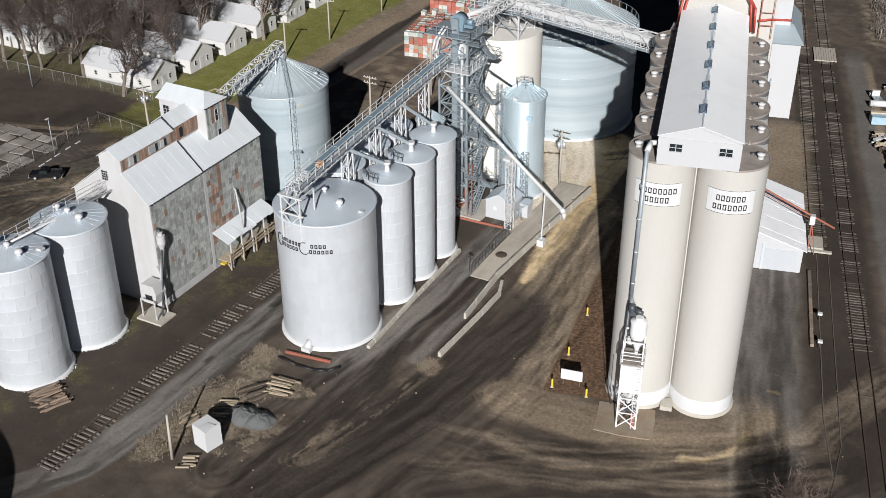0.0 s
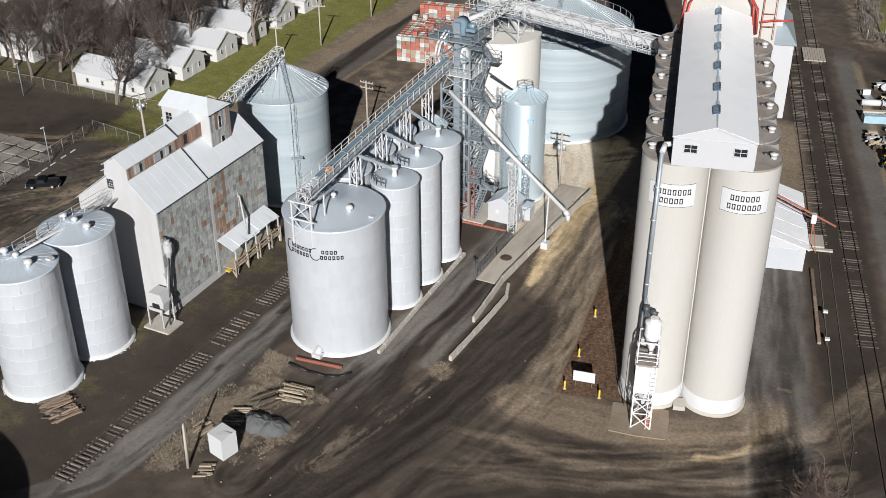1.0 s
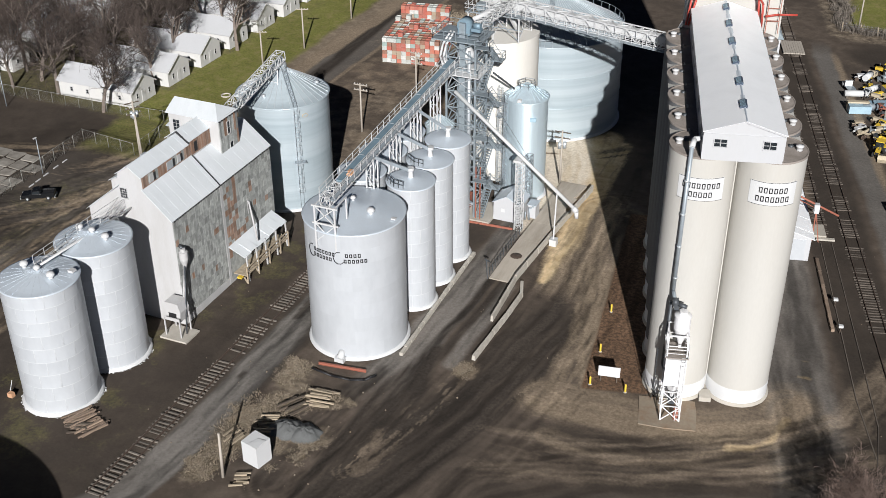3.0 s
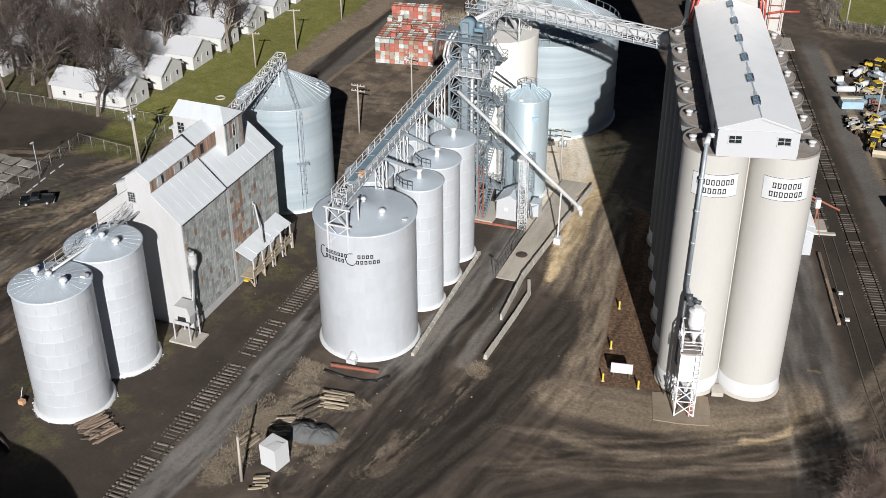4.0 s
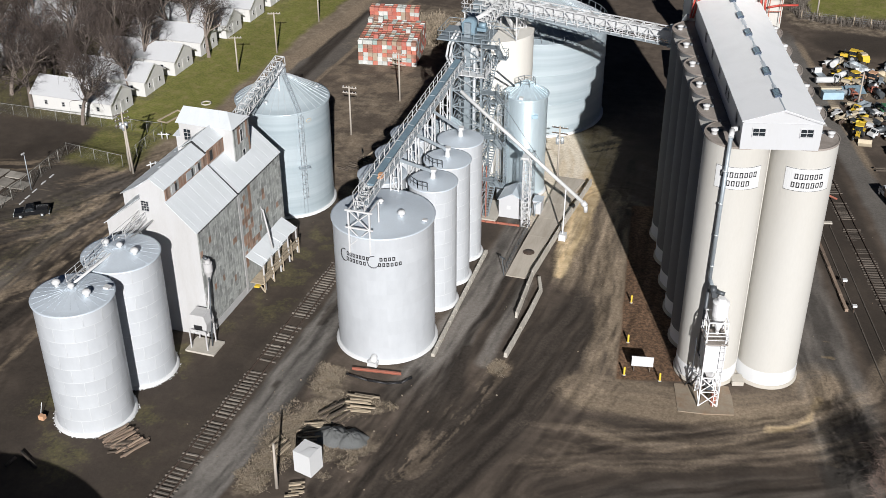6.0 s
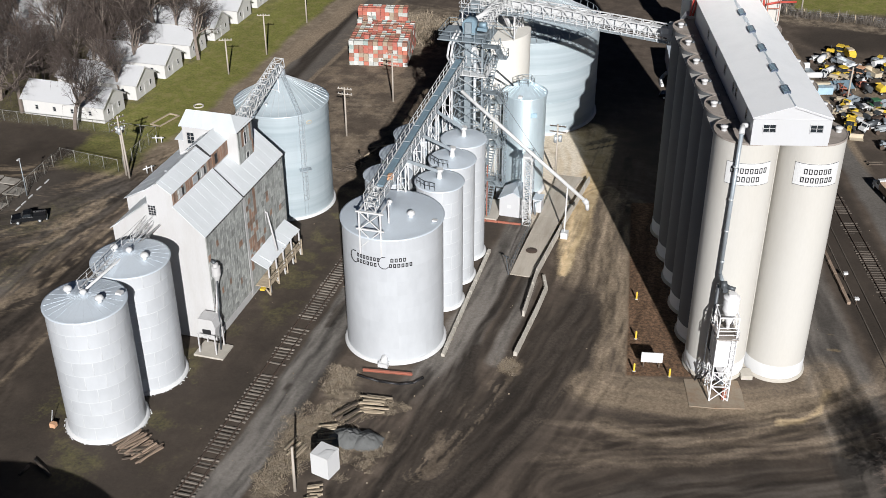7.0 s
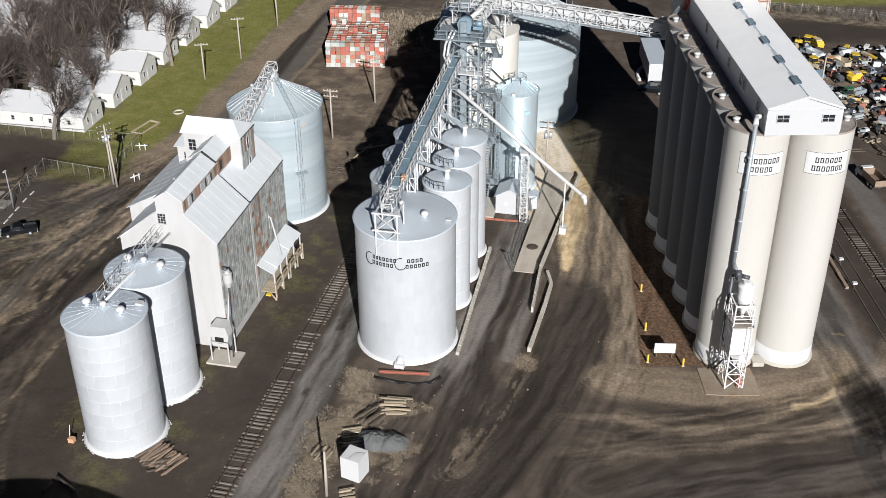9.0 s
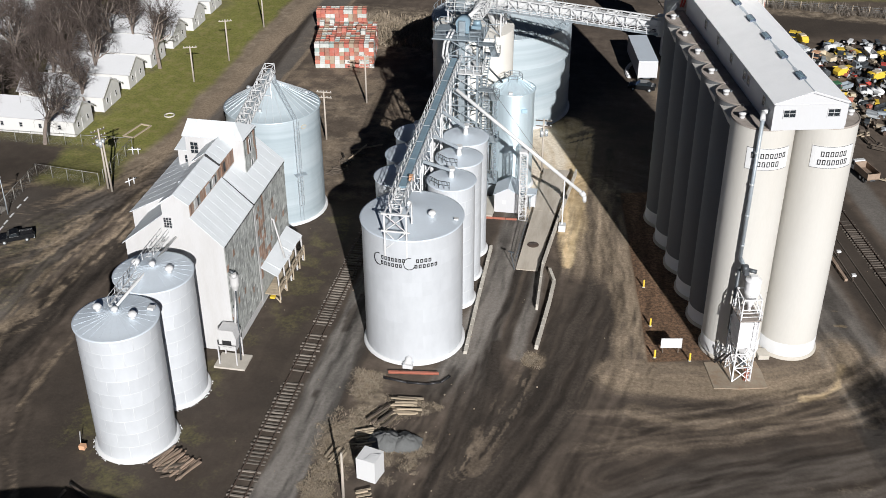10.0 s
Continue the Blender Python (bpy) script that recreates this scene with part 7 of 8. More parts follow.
# ---- bare trees ----
def limb(out, p, d, r, length, depth, rg, wild, droop):
    """Grow one limb into out: (from, to, radius, radius, level)."""
    n = 3 if depth > 2 else 2
    for k in range(n):
        d2 = (d + Vector((rg.uniform(-1, 1), rg.uniform(-1, 1), rg.uniform(-0.6, 1) * droop)) * wild * 0.45).normalized()
        q = p + d2 * (length / n)
        r2 = r * (0.86 if depth > 1 else 0.7)
        out.append((p, q, r, r2, depth))
        if depth > 0 and (k or depth < 5):
            for _ in range(2 if depth > 3 or (depth == 3 and rg.random() < 0.6) else (rg.random() < 0.9) + (depth < 3 and rg.random() < 0.62)):
                side = d2.cross(Vector((rg.uniform(-1, 1), rg.uniform(-1, 1), rg.uniform(-1, 1)))).normalized()
                b = (d2 * rg.uniform(0.55, 0.95) + side * rg.uniform(0.5, 0.95) + Vector((0, 0, 0.08))).normalized()
                limb(out, q, b, r2 * rg.uniform(0.55, 0.74), length * rg.uniform(0.62, 0.82), depth - 1, rg, wild, droop)
        p, d, r = q, d2, r2
    return out


def bare_tree_meshes(seed, height, wild=0.7, droop=1.0, depth=5, girth=0.038, thin=0.024, crown_mat=twig):
    rg = random.Random(seed)
    segs = limb([], Vector((0, 0, -0.1)), Vector((rg.uniform(-0.04, 0.04), rg.uniform(-0.04, 0.04), 1)), height * girth, height * 0.46, depth, rg, wild * 0.5, droop)
    top = max(s[1].z for s in segs)
    k = height / top
    made = []
    for name, keep, mat in (("trunk", lambda s: s[4] >= 3, bark), ("crown", lambda s: s[4] < 3, crown_mat)):
        verts, faces = [], []
        for a, b, ra, rb, lv in segs:
            if not keep((a, b, ra, rb, lv)):
                continue
            n = 7 if lv >= 4 else 5 if lv == 3 else 3
            ra, rb = max(ra, thin), max(rb, thin * 0.6)
            dz = (b - a).normalized()
            s1 = dz.orthogonal().normalized()
            s2 = dz.cross(s1)
            base = len(verts)
            for c, r in ((a * k, ra * k), (b * k, rb * k)):
                for i in range(n):
                    t = 2 * math.pi * i / n
                    verts.append(c + s1 * (r * math.cos(t)) + s2 * (r * math.sin(t)))
            for i in range(n):
                j = (i + 1) % n
                faces.append((base + i, base + j, base + n + j, base + n + i))
        me = bpy.data.meshes.new(name)
        me.from_pydata(verts, [], faces)
        me.materials.append(mat)
        made.append(me)
    return made


kinds = [bare_tree_meshes(s, h) for s, h in ((3, 15.0), (8, 16.5), (14, 14.0), (21, 17.0))]
near_kind = bare_tree_meshes(5, 9.5, 0.6, girth=0.02, thin=0.016, crown_mat=twig_red)
grove = ((-147.5, 129.2), (-126.9, 126.7), (-126.0, 139.4), (-138.6, 130.0), (-136.0, 147.6), (-128.6, 149.3), (-141.5, 140.5), (-133.4, 157.4), (-148.2, 158.8), (-139.2, 166.6), (-129.8, 167.0), (-150.6, 170.2), (-135.6, 176.6), (-163.5, 140.4), (-170.2, 150.8), (-160.4, 158.0), (-156.0, 128.8), (-183.0, 144.0), (-166.4, 168.4), (-178.6, 164.6), (-154.6, 186.0), (-167.0, 182.0), (-188.0, 132.0), (-144.0, 150.0), (-152.5, 143.0), (-146.5, 177.0), (-173.0, 133.0), (-158.0, 149.0), (-163.0, 174.0), (-142.0, 185.0), (-131.5, 134.5), (-150.5, 136.0), (-160.0, 134.5), (-121.8, 158.6), (-140.6, 156.8), (-155.4, 164.2), (-168.8, 139.6), (-176.4, 141.8), (-148.6, 191.0), (-134.5, 141.6), (-139.8, 135.6), (-145.0, 133.4), (-153.6, 131.4), (-136.8, 152.6), (-146.2, 145.6), (-152.0, 151.4), (-130.8, 143.4), (-141.0, 161.6), (-164.8, 130.6), (-166.0, 146.6), (-158.2, 141.6), (-131.8, 162.8), (-145.6, 166.0), (-136.4, 170.8), (-161.6, 163.6))
rg = random.Random(31)
for k, (x, y) in enumerate(grove):
    tr = thing("bare_tree", "leafless winter tree with grey-brown twigs among the cottages", "tree", pose(x, y, 0, 0, 0, rg.uniform(0, 360)) @ Matrix.Diagonal((*(rg.uniform(0.62, 0.82),) * 2, rg.uniform(0.85, 1.08), 1)), "winter trees")
    a, b = kinds[k % 4]
    part("trunk", a, None, tr), part("crown", b, None, tr)
tr = thing("bare_tree", "leafless tree of many upright stems at the yard's edge", "tree", pose(-6.3, 76.0, 0), "winter trees")
for turn, tilt, size in ((0, 4, 1.0), (75, 15, 0.95), (200, 14, 0.97), (300, 17, 0.85)):
    a, b = near_kind
    m = pose(0, 0, 0, tilt, 0, 0)
    m = pose(0, 0, 0, 0, 0, turn) @ m @ Matrix.Diagonal((size, size, size, 1))
    part("stem", a, None, tr).matrix_basis = m
    part("crown", b, None, tr).matrix_basis = m

# unseen big low bin, added only to cast the shadow in the near corner
edge = steel_bin("galvanised_bin", "unseen wide low bin added to cast the corner shadow", -77.6, 17.2, 18.0, 11.0, 1.2, galvanised, galvanised, 24, 8, "galvanised bins", ribs=0)
# ---- stacked fruit crates ----
def crate_material():
    m = material("crate_paint", (0.5, 0.5, 0.5), 0.75, 0, 0.1, 5, 0.35, 1.2, (0.3, 0.27, 0.24), 0.1)
    N, L = m.node_tree.nodes, m.node_tree.links
    info = N.new("ShaderNodeObjectInfo")
    ramp = N.new("ShaderNodeValToRGB")
    ramp.color_ramp.interpolation = "CONSTANT"
    stops = ((0.0, (0.4, 0.11, 0.08)), (0.2, (0.26, 0.12, 0.08)), (0.38, (0.45, 0.47, 0.45)), (0.58, (0.58, 0.58, 0.56)), (0.68, (0.34, 0.27, 0.2)), (0.8, (0.46, 0.15, 0.1)), (0.94, (0.28, 0.36, 0.34)))
    while len(ramp.color_ramp.elements) < len(stops):
        ramp.color_ramp.elements.new(0.5)
    for e, (p, c) in zip(ramp.color_ramp.elements, stops):
        e.position, e.color = p, (*c, 1)
    L.new(info.outputs["Random"], ramp.inputs[0])
    for n in N:
        if n.type == "MIX":
            L.new(ramp.outputs[0], n.inputs[6])
    return m


crate_paint = crate_material()
C, CH, CD = 0.86, 0.74, 1.13            # width, height and depth of one crate
w_ = C * 0.485 * math.sqrt(2)
crate_mesh = Shape().lathe([(0, 0.02), (w_, 0.02), (w_, 0.16), (w_ * 0.965, 0.18), (w_ * 0.965, 0.42), (w_, 0.44), (w_, 0.52), (w_ * 0.965, 0.54), (w_ * 0.965, 0.62), (w_, 0.64), (w_, CH), (w_ * 0.9, CH), (w_ * 0.88, CH - 0.1), (0, CH - 0.1)], 4, smooth=False, start=math.pi / 4, end=math.pi / 4 + 2 * math.pi).mesh("crate", crate_paint)
rg = random.Random(77)
for ox, oy, rot, nx, ny, nz in ((-95.0, 163.6, 10, 12, 10, 6), (-100.2, 182.6, 10, 11, 2, 5)):
    base = pose(ox, oy, 0, 0, 0, rot)
    for i in range(nx):
        for j in range(ny):
            low = 0 if j == 0 or (i == nx - 1 and ny > 2) else nz - 1
            for k in range(low, nz + (rg.random() < 0.06)):
                ob = tagged(new("fruit_crate", crate_mesh), "wooden slatted fruit crate with faded paint in a stack", "crate", "stacked fruit crates")
                ob.matrix_basis = base @ pose((i + 0.5) * C + rg.uniform(-0.03, 0.03), (j + 0.5) * CD + rg.uniform(-0.05, 0.05), k * CH - 0.02, 0, 0, rg.uniform(-2, 2)) @ Matrix.Diagonal((1, CD / C, 1, 1))
    solid("crate_core", Shape().box((0.3, CD, 0), ((nx - 1) * C, ny * CD - 0.1, (nz - 1) * CH - 0.05)), wood_dark, "dark inner rows of the crate stack", "crates", kind="stuff", m=base)


# ---- vehicles ----
def wheel(parent, x, y, r=0.36, w=0.24):
    t = part("wheel", Shape().tube((x, y - w / 2, r), (x, y + w / 2, r), r, 18), rubber, parent)
    part("rim", Shape().tube((x, y - w / 2 - 0.01, r), (x, y + w / 2 + 0.01, r), r * 0.55, 12), galv_rib, t)
    return t


def pickup(m, paint, label):
    ob = thing("pickup_truck", label, "pickup", m, "parked vehicles")
    W = 0.95
    part("body", Shape().prism([(-2.7, 0.45), (2.7, 0.45), (2.75, 0.75), (2.65, 1.05), (1.3, 1.12), (-2.65, 1.1), (-2.75, 0.7)], -W, W, "y"), paint, ob)
    part("bed", Shape().box((-2.55, -W + 0.12, 1.0), (-0.75, W - 0.12, 1.14)), black_paint, ob)
    for k in (-1, 1):
        part("bed_side", Shape().box((-2.68, k * W - 0.07, 1.05), (-0.6, k * W + 0.02, 1.3)), paint, ob)
    part("tailgate", Shape().box((-2.72, -W, 1.05), (-2.62, W, 1.3)), paint, ob)
    cab = part("cab", Shape().prism([(-0.65, 1.05), (1.35, 1.05), (0.75, 1.72), (0.1, 1.8), (-0.45, 1.75)], -W + 0.1, W - 0.1, "y"), paint, ob)
    part("windscreen", Shape().slab([(1.3, -0.75, 1.13), (1.3, 0.75, 1.13), (0.8, 0.7, 1.7), (0.8, -0.7, 1.7)], 0.03), glass_dark, cab)
    part("rear_window", Shape().slab([(-0.66, 0.7, 1.2), (-0.66, -0.7, 1.2), (-0.5, -0.65, 1.68), (-0.5, 0.65, 1.68)], 0.03), glass_dark, cab)
    for k in (-1, 1):
        part("side_window", Shape().prism([(-0.4, 1.2), (1.0, 1.2), (0.6, 1.64), (-0.3, 1.66)], k * (W - 0.1), k * (W - 0.08), "y"), glass_dark, cab)
        part("headlight", Shape().box((2.66, k * 0.7 - 0.15, 0.75), (2.76, k * 0.7 + 0.15, 0.95)), base_white, ob)
        part("mirror", Shape().box((0.95, k * W, 1.2), (1.1, k * (W + 0.2), 1.4)), paint, ob)
        for x in (-1.65, 1.75):
            wheel(ob, x, k * (W - 0.08))
    part("bumper", Shape().box((2.7, -W, 0.4), (2.85, W, 0.6)).box((-2.85, -W, 0.4), (-2.7, W, 0.6)), galv_rib, ob)
    return ob


def car(m, paint, label):
    ob = thing("car", label, "car", m, "parked vehicles")
    W = 0.88
    part("body", Shape().prism([(-2.2, 0.35), (2.2, 0.35), (2.25, 0.65), (2.1, 0.85), (1.1, 0.95), (-1.7, 1.0), (-2.25, 0.9)], -W, W, "y"), paint, ob)
    cab = part("cabin", Shape().prism([(-1.6, 0.95), (1.1, 0.93), (0.4, 1.42), (-0.9, 1.45)], -W + 0.1, W - 0.1, "y"), glass_dark, ob)
    part("roof", Shape().prism([(-0.95, 1.42), (0.42, 1.4), (0.35, 1.47), (-0.85, 1.5)], -W + 0.14, W - 0.14, "y"), paint, cab)
    for k in (-1, 1):
        part("headlight", Shape().box((2.1, k * 0.6 - 0.15, 0.6), (2.27, k * 0.6 + 0.15, 0.75)), base_white, ob)
        for x in (-1.35, 1.4):
            wheel(ob, x, k * (W - 0.08), 0.32, 0.2)
    return ob


def farm_truck(m, paint, label, box="flat", box_mat=None):
    ob = thing("farm_truck", label, "truck", m, "parked farm machines")
    part("chassis", Shape().box((-3.6, -0.45, 0.6), (3.1, 0.45, 0.85)), steel_dark, ob)
    cab = part("cab", Shape().prism([(1.0, 0.7), (3.2, 0.7), (3.25, 1.45), (2.2, 1.55), (1.85, 2.35), (1.05, 2.4)], -1.0, 1.0, "y"), paint, ob)
    part("windscreen", Shape().slab([(2.22, -0.85, 1.58), (2.22, 0.85, 1.58), (1.9, 0.8, 2.3), (1.9, -0.8, 2.3)], 0.03), glass_dark, cab)
    for k in (-1, 1):
        part("side_window", Shape().prism([(1.15, 1.5), (2.0, 1.5), (1.75, 2.2), (1.15, 2.2)], k * 1.0, k * 1.02, "y"), glass_dark, cab)
        part("mudguard", Shape().box((2.3, k * 0.75, 0.7), (3.15, k * 1.12, 1.1)), paint, ob)
        for x in (-2.6, -1.5, 2.6):
            wheel(ob, x, k * 0.95, 0.48, 0.3)
    bm_ = box_mat or tan_paint
    if box == "flat":
        part("flat_bed", Shape().box((-3.8, -1.15, 0.95), (0.8, 1.15, 1.1)), bm_, ob)
    elif box == "tank":
        part("tank", Shape().tube((-3.6, 0, 1.7), (0.7, 0, 1.7), 0.85, 20), bm_, ob)
        part("manlid", Shape().tube((-1.5, 0, 2.5), (-1.5, 0, 2.68), 0.3, 12), steel_grey, ob)
    else:
        for a, b in (((-3.8, -1.15, 0.95), (0.8, 1.15, 1.1)), ((-3.8, -1.15, 1.1), (0.8, -1.07, 2.2)), ((-3.8, 1.07, 1.1), (0.8, 1.15, 2.2)), ((0.7, -1.07, 1.1), (0.8, 1.07, 2.3)), ((-3.8, -1.07, 1.1), (-3.7, 1.07, 2.1))):
            part("box_side", Shape().box(a, b), bm_, ob)
    return ob


def tractor(m, paint, label):
    ob = thing("tractor", label, "tractor", m, "parked farm machines")
    part("hood", Shape().prism([(0.2, 0.8), (2.3, 0.8), (2.35, 1.4), (0.2, 1.6)], -0.42, 0.42, "y"), paint, ob)
    part("grille", Shape().box((2.3, -0.35, 0.85), (2.42, 0.35, 1.35)), black_paint, ob)
    cab = part("cab", Shape().prism([(-1.3, 1.0), (0.3, 1.0), (0.1, 2.6), (-1.2, 2.6)], -0.75, 0.75, "y"), glass_dark, ob)
    part("cab_roof", Shape().box((-1.4, -0.85, 2.6), (0.25, 0.85, 2.78)), paint, cab)
    part("exhaust", Shape().tube((1.4, 0.2, 1.5), (1.4, 0.2, 2.6), 0.06, 8), steel_dark, ob)
    for k in (-1, 1):
        wheel(ob, -0.8, k * 0.95, 0.85, 0.5), wheel(ob, 1.7, k * 0.8, 0.5, 0.32)
        part("mudguard", Shape().box((-1.5, k * 0.72, 1.6), (-0.1, k * 1.2, 1.72)), paint, ob)
    return ob


def combine(m, paint, label):
    ob = thing("combine_harvester", label, "combine", m, "parked farm machines")
    part("body", Shape().prism([(-3.4, 1.2), (1.2, 1.0), (1.4, 2.4), (0.8, 3.2), (-2.6, 3.3), (-3.6, 2.4)], -1.3, 1.3, "y"), paint, ob)
    part("grain_tank", Shape().box((-1.9, -1.1, 3.25), (0.5, 1.1, 3.7)), tan_paint, ob)
    cab = part("cab", Shape().prism([(1.3, 1.7), (2.6, 1.7), (2.75, 2.5), (2.5, 3.3), (1.3, 3.3)], -0.8, 0.8, "y"), glass_dark, ob)
    part("cab_roof", Shape().box((1.1, -0.95, 3.3), (2.7, 0.95, 3.48)), paint, cab)
    part("feeder", Shape().prism([(1.9, 0.9), (3.6, 0.4), (3.6, 0.9), (1.9, 1.7)], -0.6, 0.6, "y"), steel_grey, ob)
    part("header", Shape().tube((3.8, -2.4, 0.6), (3.8, 2.4, 0.6), 0.45, 8).box((3.3, -2.5, 0.15), (3.7, 2.5, 1.1)), red, ob)
    part("unloader", Shape().tube((-0.5, 1.3, 3.3), (-3.8, 1.5, 3.5), 0.18, 10), paint, ob)
    for k in (-1, 1):
        wheel(ob, 1.0, k * 1.45, 0.85, 0.5), wheel(ob, -2.6, k * 1.0, 0.5, 0.35)
    return ob


pickup(pose(-116.6, 99.2, 0, 0, 0, 210) @ Matrix.Scale(0.82, 4), black_gloss, "black pickup truck parked on the dark lot")
car(pose(-38.5, 164.0, 0, 0, 0, 174), black_gloss, "dark sedan parked in front of the trailer")
tl = thing("box_trailer", "long white box trailer parked behind the elevator", "trailer", pose(-37.8, 166.6, 0, 0, 0, 11))
part("box", Shape().box((-1.6, 0, 1.1), (1.6, 12.4, 4.0)), white_paint, tl)
part("roof_panel", Shape().box((-1.63, -0.03, 4.0), (1.63, 12.43, 4.06)), roof_white, tl)
part("rear_frame", Shape().box((-1.62, -0.06, 1.0), (-1.45, 0, 4.0)).box((1.45, -0.06, 1.0), (1.62, 0, 4.0)).box((-1.62, -0.06, 3.85), (1.62, 0, 4.02)), steel_white, tl)
part("under_frame", Shape().box((-0.6, 0.3, 0.75), (0.6, 12.0, 1.1)), steel_dark, tl)
for y in (1.5, 2.7):
    for k in (-1, 1):
        part("tyre", Shape().tube((k * 1.0, y, 0.5), (k * 1.5, y, 0.5), 0.5, 16), rubber, tl)
part("landing_leg", Shape().box((-0.9, 9.6, 0), (-0.7, 9.8, 1.1)).box((0.7, 9.6, 0), (0.9, 9.8, 1.1)), steel_dark, tl)
sn = Shape()
for k in range(14):
    y = 0.6 + k * 0.42
    sn.lathe([(0.32 + 0.1 * math.sin(k * 2.3), 0), (0.25, 0.3), (0.05, 0.42 + 0.08 * math.cos(k * 3.1)), (0, 0.45)], 9, (-40.9 - 0.5 * math.sin(k * 0.25), 168.2 + y * 1.1))
solid("white_rubble", sn, base_white, "line of white rubble lumps in the trailer's shadow", "rubble", kind="stuff")

# machine yard beyond the tracks
rg = random.Random(12)
E_ = lambda u, v, r: ELEV @ pose(u, v, 0, 0, 0, r)
S_ = lambda u, v, r, k=0.62: E_(u, v, r) @ Matrix.Scale(k, 4)
combine(S_(36.2, 95.4, 100, 0.5), yellow, "old yellow combine harvester parked in the machine yard")
combine(S_(38.2, 79.3, 20, 0.5), yellow, "old yellow combine harvester parked in the machine yard")
combine(S_(42.6, 76.8, 200, 0.5), yellow, "old yellow combine harvester parked in the machine yard")
for u, v, r, p, l, b, bm_ in ((27.3, 88.0, 100, base_white, "white flatbed farm truck with clutter in the yard", "flat", steel_grey), (31.3, 93.2, 60, tan_paint, "pale grain truck parked among machines", "tank", base_white), (34.0, 91.4, 120, steel_grey, "grey box truck parked among machines", "box", galv_rib),
                              (40.8, 90.8, 30, base_white, "white tank truck parked among machines", "tank", base_white), (37.6, 86.9, 110, tan_paint, "tan farm truck with a wooden box", "box", tan_paint), (43.2, 83.6, 80, base_white, "white farm truck with a dark bed", "flat", steel_dark),
                              (40.5, 82.0, 10, steel_grey, "dark grey farm truck with a flat bed", "flat", rail_steel), (46.0, 88.0, 90, base_white, "white grain truck parked among machines", "box", base_white), (47.5, 73.0, 70, base_white, "white grain truck parked among machines", "box", tan_paint), (44.6, 68.6, 95, base_white, "white flatbed farm truck in the yard", "flat", tan_paint)):
    farm_truck(S_(u, v, r), p, l, b, bm_)
farm_truck(S_(27.4, 43.0, 98, 0.82), base_white, "white dump truck with a rusty box", "box", log_brown)
for u, v, r, p, l in ((27.9, 63.8, 250, yellow, "yellow loader tractor in the machine yard"), (34.4, 96.2, 150, yellow, "yellow tractor in the machine yard"), (40.4, 87.4, 80, yellow, "yellow tractor in the machine yard"), (32.2, 85.6, 200, yellow, "yellow tractor in the machine yard"),
                      (35.2, 86.0, 140, orange, "orange tractor in the machine yard"), (45.4, 79.8, 70, red, "red tractor in the machine yard"), (48.0, 83.6, 15, yellow, "yellow tractor in the machine yard"), (34.0, 72.4, 100, green_paint, "green tractor in the machine yard")):
    tractor(S_(u, v, r, 0.75), p, l)
bk = thing("loader_bucket", "worn steel loader bucket on the ground", "bucket", E_(28.4, 61.6, -10))
part("shell", Shape().prism([(0, 0), (0.9, 0), (1.0, 0.1), (0.2, 0.2), (0.15, 0.8), (0, 0.8)], -1.0, 1.0, "y", pose(0, 0, 0, 0, 0, -90)), tan_paint, bk)
lt = thing("white_tank", "long white tank lying on timber", "tank", E_(27.7, 85.1, 4))
part("drum", Shape().tube((-1.7, 0, 0.75), (1.7, 0, 0.75), 0.52, 18), base_white, lt)
part("skid", Shape().box((-1.4, -0.4, 0), (-1.2, 0.4, 0.35)).box((1.2, -0.4, 0), (1.4, 0.4, 0.35)), wood_dark, lt)
pn = thing("roof_panel_stack", "dark blue panels leaning on a timber frame", "panels", E_(31.2, 80.6, 12))
for k in range(6):
    part("panel", Shape().slab([(-2.0 + k * 0.66, -0.9, 0.5), (-1.38 + k * 0.66, -0.9, 0.5), (-1.38 + k * 0.66, 0.9, 1.3), (-2.0 + k * 0.66, 0.9, 1.3)], 0.05), belt_blue, pn)
part("frame", Shape().beam((-2.0, -0.9, 0), (-2.0, -0.9, 0.5), 0.1).beam((2.0, -0.9, 0), (2.0, -0.9, 0.5), 0.1).beam((-2.0, 0.9, 0), (-2.0, 0.9, 1.25), 0.1).beam((2.0, 0.9, 0), (2.0, 0.9, 1.25), 0.1), wood_pale, pn)
utility_pole(*(ELEV @ Vector((30.6, 75.1, 0))).xy, 6.2, 0, "thin pale pole among the machines")
for k in range(4):
    tk = thing("fuel_tank", "white cylindrical fuel tank lying on cradles", "tank", S_(38.4 + 1.0 * k, 71.4 + 0.1 * k, 8, 0.7), "white fuel tanks")
    part("drum", Shape().tube((0, -1.6, 0.85), (0, 1.6, 0.85), 0.6, 18), base_white, tk)
    for y in (-1.0, 1.0):
        part("cradle", Shape().box((-0.5, y - 0.1, 0), (0.5, y + 0.1, 0.45)), steel_dark, tk)
bl_ = thing("tarp_stack", "pale blue and yellow tarped pallet stack", "stack", E_(27.4, 79.2, 4))
part("tarp", Shape().box((-1.7, -1.0, 0.1), (1.7, 0.4, 1.3)), blue_pale, bl_)
part("tarp", Shape().box((-1.7, 0.45, 0.1), (1.7, 1.2, 1.5)), tan_paint, bl_)
more = random.Random(23)
